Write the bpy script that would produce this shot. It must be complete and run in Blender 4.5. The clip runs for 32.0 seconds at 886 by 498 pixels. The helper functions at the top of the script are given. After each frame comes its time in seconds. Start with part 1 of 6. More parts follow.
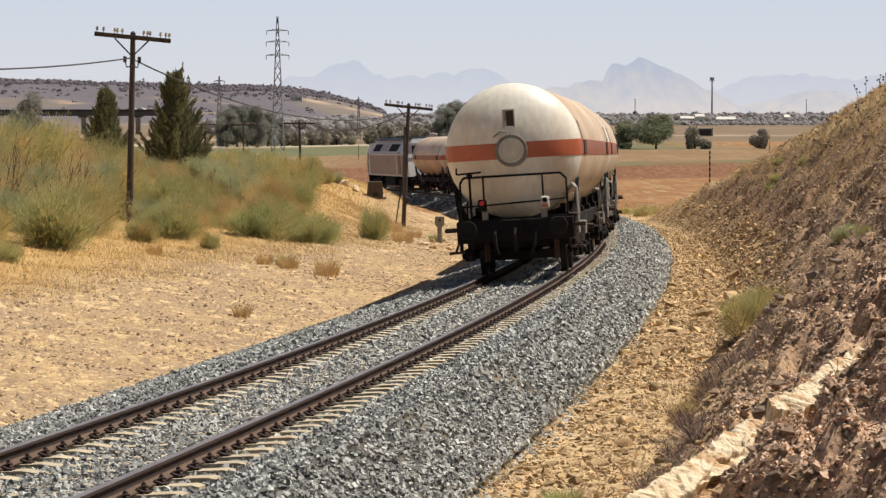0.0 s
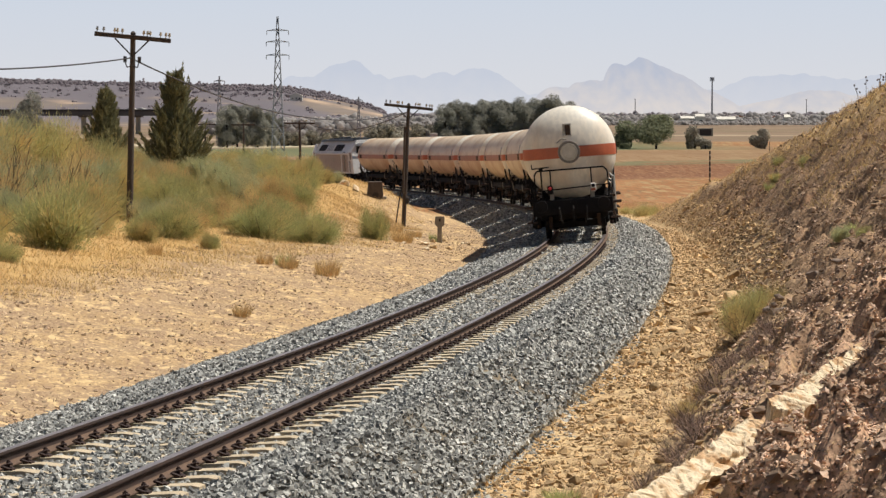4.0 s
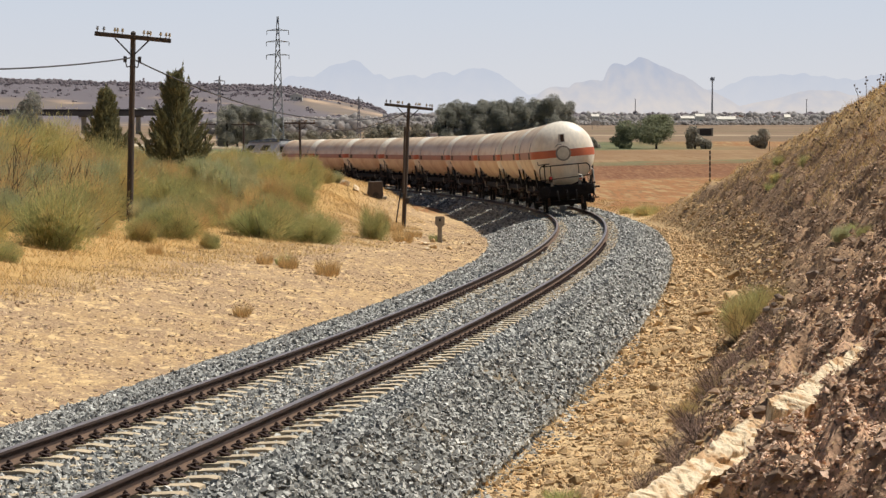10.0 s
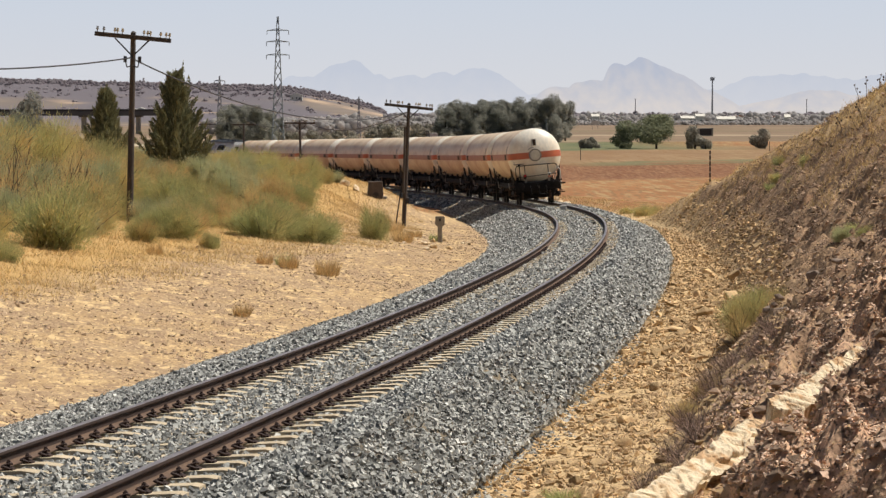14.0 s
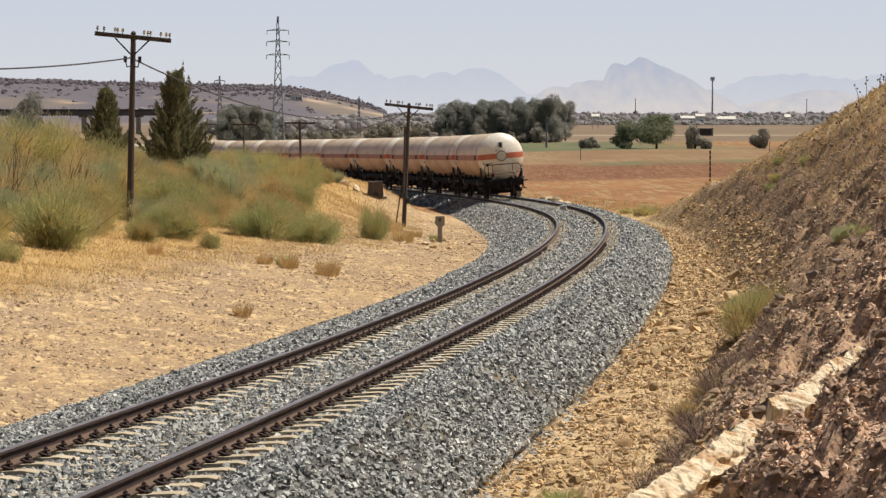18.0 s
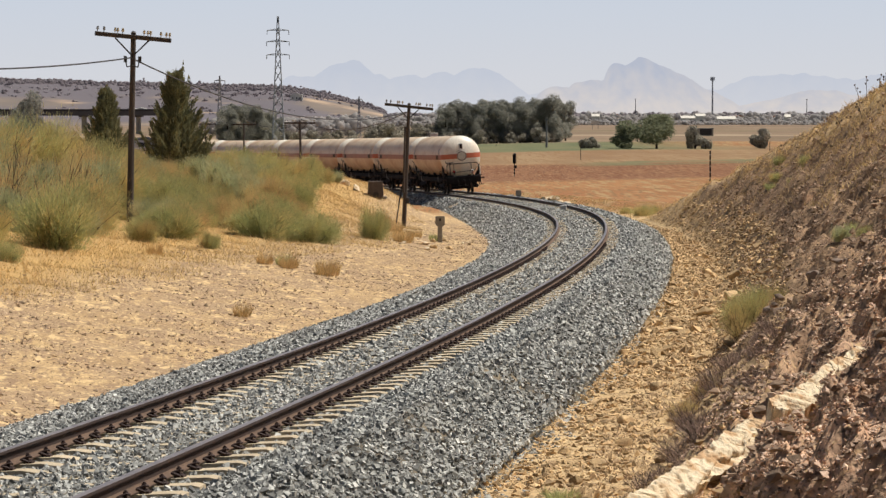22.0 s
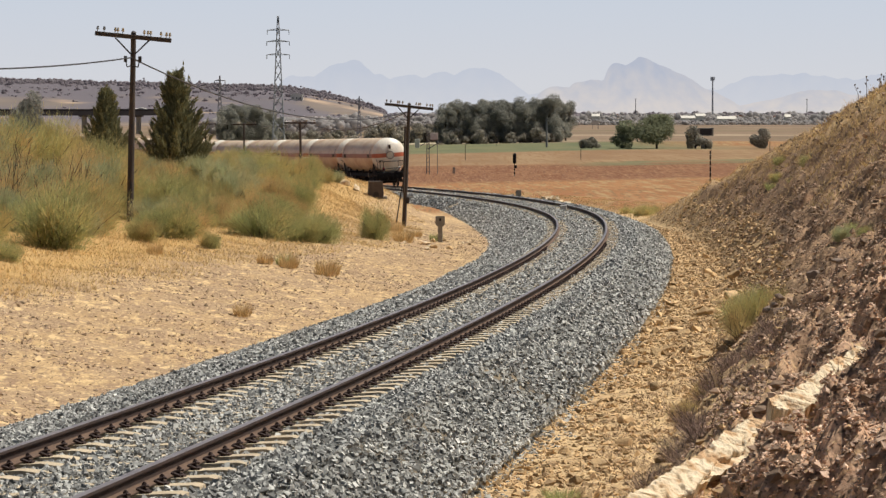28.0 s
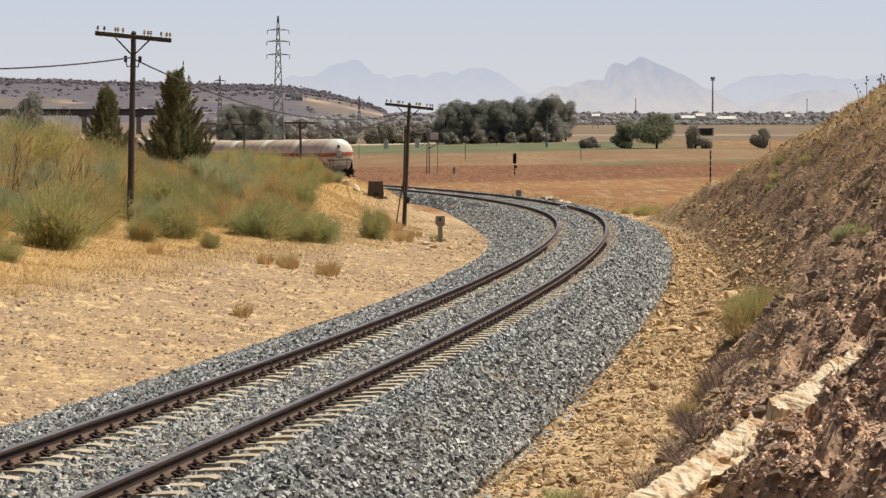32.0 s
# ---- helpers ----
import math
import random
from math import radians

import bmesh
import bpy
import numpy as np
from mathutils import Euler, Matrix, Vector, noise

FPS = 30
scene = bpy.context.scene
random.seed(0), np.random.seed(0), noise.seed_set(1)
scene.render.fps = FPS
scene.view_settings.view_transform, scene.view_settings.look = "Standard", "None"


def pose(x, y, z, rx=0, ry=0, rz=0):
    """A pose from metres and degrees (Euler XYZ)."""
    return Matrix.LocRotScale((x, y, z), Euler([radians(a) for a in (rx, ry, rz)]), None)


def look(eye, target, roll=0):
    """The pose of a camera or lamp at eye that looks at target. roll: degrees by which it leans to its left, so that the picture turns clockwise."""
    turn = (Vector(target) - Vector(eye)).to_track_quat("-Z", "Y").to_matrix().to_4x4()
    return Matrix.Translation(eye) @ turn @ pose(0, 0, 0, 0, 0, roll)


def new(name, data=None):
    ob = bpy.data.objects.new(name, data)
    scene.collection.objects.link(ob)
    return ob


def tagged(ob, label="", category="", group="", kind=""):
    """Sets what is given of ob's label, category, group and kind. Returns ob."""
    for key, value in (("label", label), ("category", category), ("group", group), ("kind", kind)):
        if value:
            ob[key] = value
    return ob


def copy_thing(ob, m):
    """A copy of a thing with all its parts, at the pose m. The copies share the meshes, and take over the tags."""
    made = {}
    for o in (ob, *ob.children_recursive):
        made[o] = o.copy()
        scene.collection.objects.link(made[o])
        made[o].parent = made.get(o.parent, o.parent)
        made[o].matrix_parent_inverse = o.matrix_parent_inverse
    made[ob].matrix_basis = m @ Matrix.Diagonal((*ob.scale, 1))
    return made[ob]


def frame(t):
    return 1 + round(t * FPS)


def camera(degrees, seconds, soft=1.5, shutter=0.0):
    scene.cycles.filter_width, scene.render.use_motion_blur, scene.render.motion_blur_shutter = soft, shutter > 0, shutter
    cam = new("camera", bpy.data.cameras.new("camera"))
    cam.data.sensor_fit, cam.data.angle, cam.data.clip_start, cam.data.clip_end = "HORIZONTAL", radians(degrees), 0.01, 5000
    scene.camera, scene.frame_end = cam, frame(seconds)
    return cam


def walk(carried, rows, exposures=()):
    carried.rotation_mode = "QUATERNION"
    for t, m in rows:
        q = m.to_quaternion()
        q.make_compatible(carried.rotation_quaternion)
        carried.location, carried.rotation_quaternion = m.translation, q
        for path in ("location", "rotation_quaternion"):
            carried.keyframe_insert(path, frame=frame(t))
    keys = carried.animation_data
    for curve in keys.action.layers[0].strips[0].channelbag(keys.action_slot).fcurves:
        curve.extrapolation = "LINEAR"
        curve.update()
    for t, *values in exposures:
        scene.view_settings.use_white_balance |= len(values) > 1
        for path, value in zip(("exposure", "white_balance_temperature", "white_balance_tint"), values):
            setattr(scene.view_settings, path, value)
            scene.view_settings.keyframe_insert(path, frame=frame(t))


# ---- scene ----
cam = camera(16.715, 32.0, soft=1.4)
EYE = Vector((0, 0, 2.473))
walk(cam, [(0.0, Matrix.Translation(EYE) @ pose(0, 0, 0, 90 - 2.609, 0, 0) @ pose(0, 0, 0, 0, 0, -0.058)),
           (32.0, Matrix.Translation(EYE) @ pose(0, 0, 0, 90 - 2.618, 0, 0.012) @ pose(0, 0, 0, 0, 0, -0.058))],
     exposures=((0.0, 0.11), (12.0, 0.07), (32.0, 0.02)))

# ---- light ----
SUN_EL, SUN_AZ = 61.5, 75.0  # azimuth clockwise from +y, degrees
world = bpy.data.worlds.new("world")
scene.world = world
world.use_nodes = True
wn = world.node_tree
sky = wn.nodes.new("ShaderNodeTexSky")
sky.sky_type, sky.sun_disc = "NISHITA", False
sky.sun_elevation, sky.sun_rotation = radians(SUN_EL), radians(SUN_AZ)
sky.altitude, sky.air_density, sky.dust_density, sky.ozone_density = 400, 1.0, 1.2, 1.5
wn.links.new(sky.outputs[0], wn.nodes["Background"].inputs[0])
wn.nodes["Background"].inputs[1].default_value = 0.046
sun = new("sun", bpy.data.lights.new("sun", "SUN"))
sun.data.energy, sun.data.angle, sun.data.color = 5.0, radians(0.5), (1.0, 0.952, 0.865)
_a, _e = radians(SUN_AZ), radians(SUN_EL)
SUN_DIR = Vector((math.sin(_a) * math.cos(_e), math.cos(_a) * math.cos(_e), math.sin(_e)))
sun.matrix_world = look(SUN_DIR * 300, (0, 0, 0))


# ---- materials ----
def rgb(h):
    """Linear colour from an sRGB triple 0..255."""
    return tuple(((c / 255 + 0.055) / 1.055) ** 2.4 if c > 10 else c / 255 / 12.92 for c in h) + (1.0,)


def mat(name, a, b, rough=0.8, scale=3.0, fine=40.0, metal=0.0, bump=0.3, c=None, cs=0.6, cut=(0.45, 0.62), island=0.0,
        obj=0.0, coords="Object", stretch=(1, 1, 1), spec=0.5, dist=0.02, translucent=0.0, tone=None):
    """A grained surface: colours a and b mixed by noise of two scales, c in larger stains, a bump of the fine grain."""
    m = bpy.data.materials.new(name)
    m.use_nodes = True
    nt = m.node_tree
    N, L = nt.nodes.new, nt.links.new
    bs = nt.nodes["Principled BSDF"]
    bs.inputs["Roughness"].default_value, bs.inputs["Metallic"].default_value = rough, metal
    bs.inputs["Specular IOR Level"].default_value = spec
    co = N("ShaderNodeTexCoord")
    mp = N("ShaderNodeMapping")
    mp.inputs["Scale"].default_value = stretch
    L(co.outputs[coords], mp.inputs[0])

    def noise_at(s, detail=4.0):
        n = N("ShaderNodeTexNoise")
        n.inputs["Scale"].default_value, n.inputs["Detail"].default_value = s, detail
        L(mp.outputs[0], n.inputs[0])
        return n

    def mix(f, x, y):
        k = N("ShaderNodeMix")
        k.data_type = "RGBA"
        for slot, v in ((0, f), (6, x), (7, y)):
            if hasattr(v, "links"):
                L(v, k.inputs[slot])
            else:
                k.inputs[slot].default_value = v
        return k.outputs[2]

    def ramp(f, lo, hi):
        r = N("ShaderNodeMapRange")
        r.inputs[1].default_value, r.inputs[2].default_value = lo, hi
        L(f, r.inputs[0])
        return r.outputs[0]

    n1, n2 = noise_at(scale), noise_at(fine, 3.0)
    col = mix(ramp(n1.outputs[0], 0.3, 0.7), a, b)
    dark = tuple(v * 0.72 for v in a[:3]) + (1,)
    col = mix(ramp(n2.outputs[0], 0.62, 0.38), col, mix(0.5, col, dark))
    if c:
        n3 = noise_at(cs, 5.0)
        col = mix(ramp(n3.outputs[0], *cut), col, c)
    if tone:
        # a second colour where the mesh's "tone" says so: dry plumes, woods on a hill
        at = N("ShaderNodeAttribute")
        at.attribute_name = "tone"
        col = mix(at.outputs["Fac"], col, tone)
    for amt, src in ((island, "island"), (obj, "obj")):
        if not amt:
            continue
        src = N("ShaderNodeNewGeometry").outputs["Random Per Island"] if src == "island" else N("ShaderNodeObjectInfo").outputs["Random"]
        hsv = N("ShaderNodeHueSaturation")
        r = N("ShaderNodeMapRange")
        r.inputs[3].default_value, r.inputs[4].default_value = 1 - amt, 1 + amt
        L(src, r.inputs[0])
        L(r.outputs[0], hsv.inputs["Value"])
        L(col, hsv.inputs["Color"])
        col = hsv.outputs[0]
    L(col, bs.inputs["Base Color"])
    if bump:
        bp = N("ShaderNodeBump")
        bp.inputs["Strength"].default_value, bp.inputs["Distance"].default_value = bump, dist
        L(n2.outputs[0], bp.inputs["Height"])
        L(bp.outputs[0], bs.inputs["Normal"])
    if translucent:
        bs.inputs["Subsurface Weight"].default_value = 0.0
        tr = N("ShaderNodeBsdfTranslucent")
        L(col, tr.inputs[0])
        ad = N("ShaderNodeMixShader")
        ad.inputs[0].default_value = translucent
        L(bs.outputs[0], ad.inputs[1])
        L(tr.outputs[0], ad.inputs[2])
        L(ad.outputs[0], nt.nodes["Material Output"].inputs[0])
    return m


# ---- mesh helpers ----
def set_tone(me, values):
    at = me.attributes.new("tone", "FLOAT", "POINT")
    at.data.foreach_set("value", np.asarray(values, np.float32).ravel())
    return me


def part(name, bm, material, parent, label=""):
    """Links a bmesh (or a mesh) as one object under parent."""
    if isinstance(bm, bpy.types.Mesh):
        me = bm
    else:
        me = bpy.data.meshes.new(name)
        bm.to_mesh(me)
        bm.free()
    if material and not me.materials:
        me.materials.append(material)
    ob = new(name, me)
    if parent:
        ob.parent = parent
    if label:
        ob["label"] = label
    return ob


def bm_box(bm, cx, cy, cz, sx, sy, sz, m=None):
    v = bmesh.ops.create_cube(bm, size=1, matrix=(m or Matrix()) @ Matrix.Translation((cx, cy, cz)) @ Matrix.Diagonal((sx, sy, sz, 1)))
    return v["verts"]


def box(cx, cy, cz, sx, sy, sz, bevel=0.0):
    bm = bmesh.new()
    bm_box(bm, cx, cy, cz, sx, sy, sz)
    if bevel:
        bmesh.ops.bevel(bm, geom=list(bm.edges), offset=bevel, segments=1, affect="EDGES")
    return bm


def bm_tube(bm, a, b, r, n=8, r2=None):
    a, b = Vector(a), Vector(b)
    d = b - a
    m = Matrix.Translation((a + b) / 2) @ d.to_track_quat("Z", "Y").to_matrix().to_4x4()
    bmesh.ops.create_cone(bm, cap_ends=True, segments=n, radius1=r, radius2=r if r2 is None else r2, depth=d.length, matrix=m)


def tube(a, b, r, n=8, r2=None):
    bm = bmesh.new()
    bm_tube(bm, a, b, r, n, r2)
    return bm


def pipe(points, r, n=6):
    bm = bmesh.new()
    for a, b in zip(points, points[1:]):
        bm_tube(bm, a, b, r, n)
    return bm


def lathe(profile, n=32, axis="Y"):
    """Turns (radius, height) pairs round an axis."""
    bm = bmesh.new()
    rings = []
    for r, h in profile:
        ring = []
        for i in range(n):
            a = 2 * math.pi * i / n
            p = (r * math.cos(a), h, r * math.sin(a)) if axis == "Y" else ((h, r * math.cos(a), r * math.sin(a)) if axis == "X" else (r * math.cos(a), r * math.sin(a), h))
            ring.append(bm.verts.new(p))
        rings.append(ring)
    for p, q in zip(rings, rings[1:]):
        for i in range(n):
            bm.faces.new((p[i], p[(i + 1) % n], q[(i + 1) % n], q[i]))
    bm.faces.new(rings[0])
    bm.faces.new(rings[-1][::-1])
    bmesh.ops.recalc_face_normals(bm, faces=bm.faces)
    return bm


def smooth(ob, angle=40):
    ob.data.shade_smooth()
    ob.data.set_sharp_from_angle(angle=radians(angle))
    return ob


def mesh_from(name, verts, faces, material, flat=True):
    """A mesh from numpy vertices and faces of equal size."""
    me = bpy.data.meshes.new(name)
    verts, faces = np.asarray(verts, np.float32), np.asarray(faces, np.int32)
    k = faces.shape[1]
    me.vertices.add(len(verts))
    me.vertices.foreach_set("co", verts.ravel())
    me.loops.add(faces.size)
    me.loops.foreach_set("vertex_index", faces.ravel())
    me.polygons.add(len(faces))
    me.polygons.foreach_set("loop_start", np.arange(0, faces.size, k, dtype=np.int32))
    me.polygons.foreach_set("loop_total", np.full(len(faces), k, np.int32))
    me.update(calc_edges=True)
    if flat:
        me.shade_flat()
    else:
        me.shade_smooth()
    if material:
        me.materials.append(material)
    return me


_lat = np.random.RandomState(7).rand(8, 256, 256)


def vnoise(x, y, size, seed=0):
    """Smooth value noise, 0..1, of the given feature size in metres."""
    x, y = np.asarray(x, float) / size, np.asarray(y, float) / size
    xi, yi = np.floor(x).astype(int), np.floor(y).astype(int)
    fx, fy = x - xi, y - yi
    fx, fy = fx * fx * (3 - 2 * fx), fy * fy * (3 - 2 * fy)
    g = _lat[seed % 8]
    a, b = g[xi % 256, yi % 256], g[(xi + 1) % 256, yi % 256]
    c, d = g[xi % 256, (yi + 1) % 256], g[(xi + 1) % 256, (yi + 1) % 256]
    return (a * (1 - fx) + b * fx) * (1 - fy) + (c * (1 - fx) + d * fx) * fy


def fnoise(x, y, size, octaves=4, seed=0):
    t, w, amp = 0, 0, 1.0
    for o in range(octaves):
        t, w = t + amp * vnoise(x, y, size / 2 ** o, seed + o), w + amp
        amp *= 0.5
    return t / w


# ---- the line of the track: arc length s, curvature, fall and cant ----
GAUGE = 1.738  # between rail centres, broad gauge
RAIL_H = .14
SEAT = .172 - RAIL_H  # sleepers and ballast lie this much higher than under a tall rail
DS = 0.5
_S = np.arange(-80, 720, DS)
_k = np.interp(_S, [0, 30, 60, 90, 120, 150, 180, 220, 260, 320, 400],
               np.array([-0.372, 0.825, 1.002, 1.344, 1.723, 1.13, 1.702, 2.004, 0.757, 0.753, 0.753]) / 1000)
_k[_S < 0] = 0
_g = np.interp(_S, [0, 40, 90, 150, 230], [-0.020153, -0.016321, -0.013406, -0.018029, -0.012306])
_g[_S > 330] = -0.004


def _integrate(f):
    t = np.concatenate([[0], np.cumsum((f[1:] + f[:-1]) / 2 * DS)])
    return t - np.interp(0, _S, t)


_h = 1.438842 + _integrate(_k)
_X = -5.419057 + _integrate(np.cos(_h))
_Y = 6.692988 + _integrate(np.sin(_h))
_Z = _integrate(_g)
_C = np.interp(_S, [20, 60, 110, 180, 330], [0.0893, 0.1011, 0.1555, 0.153, 0.06]) / GAUGE


def on_track(s, lat=0.0, up=0.0):
    """World places at arc length s, lat metres to the left of the centre line and up metres above the rails' plane."""
    x, y, z, h, c = (np.interp(s, _S, a) for a in (_X, _Y, _Z, _h, _C))
    return np.stack([x - np.sin(h) * (lat + up * c), y + np.cos(h) * (lat + up * c), z - lat * c + up], -1)


def track_pose(s, lat=0.0, up=0.0):
    h, c, g = (float(np.interp(s, _S, a)) for a in (_h, _C, _g))
    return Matrix.Translation(on_track(s, lat, up)) @ pose(0, 0, 0, 0, 0, math.degrees(h) - 90) @ pose(0, 0, 0, math.degrees(g), -math.degrees(c), 0)


def track_at_y(y):
    return np.interp(y, _Y, _X), np.interp(y, _Y, _Z), np.interp(y, _Y, _h)


# ---- ground ----
def ramp01(v, a, b):
    t = np.clip((v - a) / (b - a), 0, 1)
    return t * t * (3 - 2 * t)


def plain_z(x, y):
    return np.interp(y, [150, 230, 330, 600], [-3.0, -3.9, -4.2, -4.6]) + 0.25 * (fnoise(x, y, 60, 3, 2) - 0.5)


LEDGE = ((1.27, 21.0, -.215), (3.44, 25.0, .50))  # ends of the limestone ledge


def height(x, y, rough=True):
    """Height of the ground: the cutting beside the track and the plain behind it."""
    x, y = np.asarray(x, float), np.asarray(y, float)
    tx, tz, th = track_at_y(np.clip(y, -60, 420))
    d = (tx - x) * np.sin(th)
    a1 = np.interp(d, [3.2, 6, 9, 13, 18, 26, 60], [-.75, -.38, .0, .55, 1.5, 2.3, 3.2])
    a2 = np.interp(d, [3.9, 5.2, 7.3, 9, 11, 14, 20, 60], [-1.1, -1.0, -.78, -.1, .8, 1.5, 2.0, 2.2])
    a3 = np.interp(d, [3.9, 5.0, 6.5, 7.6, 8.8, 10.6, 15, 60], [-1.1, -.9, -.4, .4, 1.0, 1.45, 1.8, 1.8])
    w2, w3 = ramp01(y, 95, 141), ramp01(y, 143, 158)
    left = (a1 * (1 - w2) + a2 * w2) * (1 - w3) + a3 * w3
    right_d = -d
    m = np.interp(y, [0, 20, 45, 80, 120], [.5, .6, .8, 1.1, 1.1])
    cut = -0.78 + np.clip(right_d - 4.3, 0, None) * m + 0.05 * np.clip(right_d - 2.8, 0, 1.5)
    nat = np.interp(y, [0, 60, 80, 95, 110, 125, 140, 158], [5.5, 5.4, 4.9, 4.1, 3.15, 2.1, .95, -.9]) + 0.1 * (np.clip(right_d, 0, 60) - 8)
    k = 0.25
    right = -k * np.log(np.exp(-np.clip(cut, -5, 30) / k) + np.exp(-np.clip(nat, -5, 30) / k))
    rel = np.where(d > 0, left, right)
    z = tz + rel
    if rough:
        bank = ramp01(right_d, 3.6, 6.0) * (1 - ramp01(y, 120, 160))
        crag = 1 - 2 * np.abs(fnoise(x * 1.3 + y * .3, y, .8, 3, 1) - 0.5)
        step = vnoise(x * 1.5, y * .6, .5, 2)
        near = .85 + .65 * (1 - ramp01(y, 22, 48))
        z = z + bank * (0.34 * (fnoise(x, y, 2.4, 4, 1) - 0.5) + near * (0.26 * (crag - .8) + 0.24 * (ramp01(step, .4, .6) - .5) + 0.28 * (vnoise(x, y, 0.33, 3) - 0.5) + 0.22 * (vnoise(x, y, 0.19, 5) - 0.5)))
        # the bench of the pale ledge
        lu = np.clip((y - LEDGE[0][1]) / (LEDGE[1][1] - LEDGE[0][1]), 0, 1)
        off = x - (LEDGE[0][0] + lu * (LEDGE[1][0] - LEDGE[0][0]))
        wb_ = np.exp(-((off - .1) / .36) ** 4) * ramp01(y, LEDGE[0][1] - 1.5, LEDGE[0][1]) * (1 - ramp01(y, LEDGE[1][1] - .5, LEDGE[1][1] + .6))
        z = z * (1 - wb_) + (LEDGE[0][2] - .24 + lu * (LEDGE[1][2] - LEDGE[0][2])) * wb_
        sand = ramp01(d, 3.2, 5.0)
        z = z + sand * (0.2 * (fnoise(x, y, 1.6, 4, 4) - 0.5) + .06 * (vnoise(x, y, .5, 2) - .5) + 0.5 * ramp01(d, 8, 16) * (fnoise(x, y, 7, 2, 5) - 0.5))
        z = z + ramp01(right_d, 2.7, 3.4) * (1 - bank) * 0.10 * (fnoise(x, y, 0.8, 3, 6) - 0.5)
    # away from the cutting the land is the open plain
    pl = plain_z(x, y)
    far_r = ramp01(y, 140, 185)
    far_l = np.where(d > 0, ramp01(y, 172, 215), far_r)
    z = z * (1 - far_l) + np.minimum(pl, tz - 0.9 + 0.02 * np.abs(d)) * far_l
    wide = ramp01(np.abs(x), 60, 160)
    return z * (1 - wide * ramp01(y, 60, 200)) + pl * wide * ramp01(y, 60, 200)


def spread(lo, hi, a, b, step, grow=1.18):
    """Grid lines, evenly spaced from a to b and wider and wider out to lo and hi."""
    mid = list(np.arange(a, b + step / 2, step))
    out, s, v = [], step, b
    while v < hi:
        s *= grow
        v += s
        out.append(min(v, hi))
    left, s, v = [], step, a
    while v > lo:
        s *= grow
        v -= s
        left.append(max(v, lo))
    return np.array(left[::-1] + mid + out)


M_GROUND = bpy.data.materials.new("earth")


def build_ground():
    xs = spread(-5000, 5000, -17, 15, 0.25)
    xs = np.concatenate([xs[xs < .9], np.arange(.9, 9, .095), xs[xs >= 9]])
    ys = spread(-70, 5200, 8, 165, 0.3, 1.09)
    ys = np.concatenate([ys[ys < 13], np.arange(13, 62, .125), ys[ys >= 62]])
    gx, gy = np.meshgrid(xs, ys)
    gz = height(gx, gy)
    nx, ny = len(xs), len(ys)
    idx = np.arange(nx * ny).reshape(ny, nx)
    f = np.stack([idx[:-1, :-1], idx[:-1, 1:], idx[1:, 1:], idx[1:, :-1]], -1).reshape(-1, 4)
    me = mesh_from("ground", np.stack([gx, gy, gz], -1).reshape(-1, 3), f, M_GROUND, flat=False)
    tx, tz, th = track_at_y(np.clip(gy, -60, 420))
    d = (tx - gx) * np.sin(th)
    rock = ramp01(-d, 4.5, 6.0) * (1 - ramp01(gy, 125, 160)) * (1 - ramp01(gz - tz, np.interp(gy, [60, 110, 140], [3.6, 2.2, .4]), np.interp(gy, [60, 110, 140], [4.6, 3.0, .9])))
    sand = ramp01(d, 2.0, 3.0) * (1 - ramp01(d, 7.8, 11)) * (1 - ramp01(gy, 150, 180))
    field = ramp01(gy, 170, 200)
    for n, v in (("rock", rock), ("sand", sand), ("field", field)):
        at = me.attributes.new(n, "FLOAT", "POINT")
        at.data.foreach_set("value", v.ravel().astype(np.float32))
    return tagged(new("ground", me), "dry sandy earth with cut slope and ploughed plain", "ground", kind="structure")


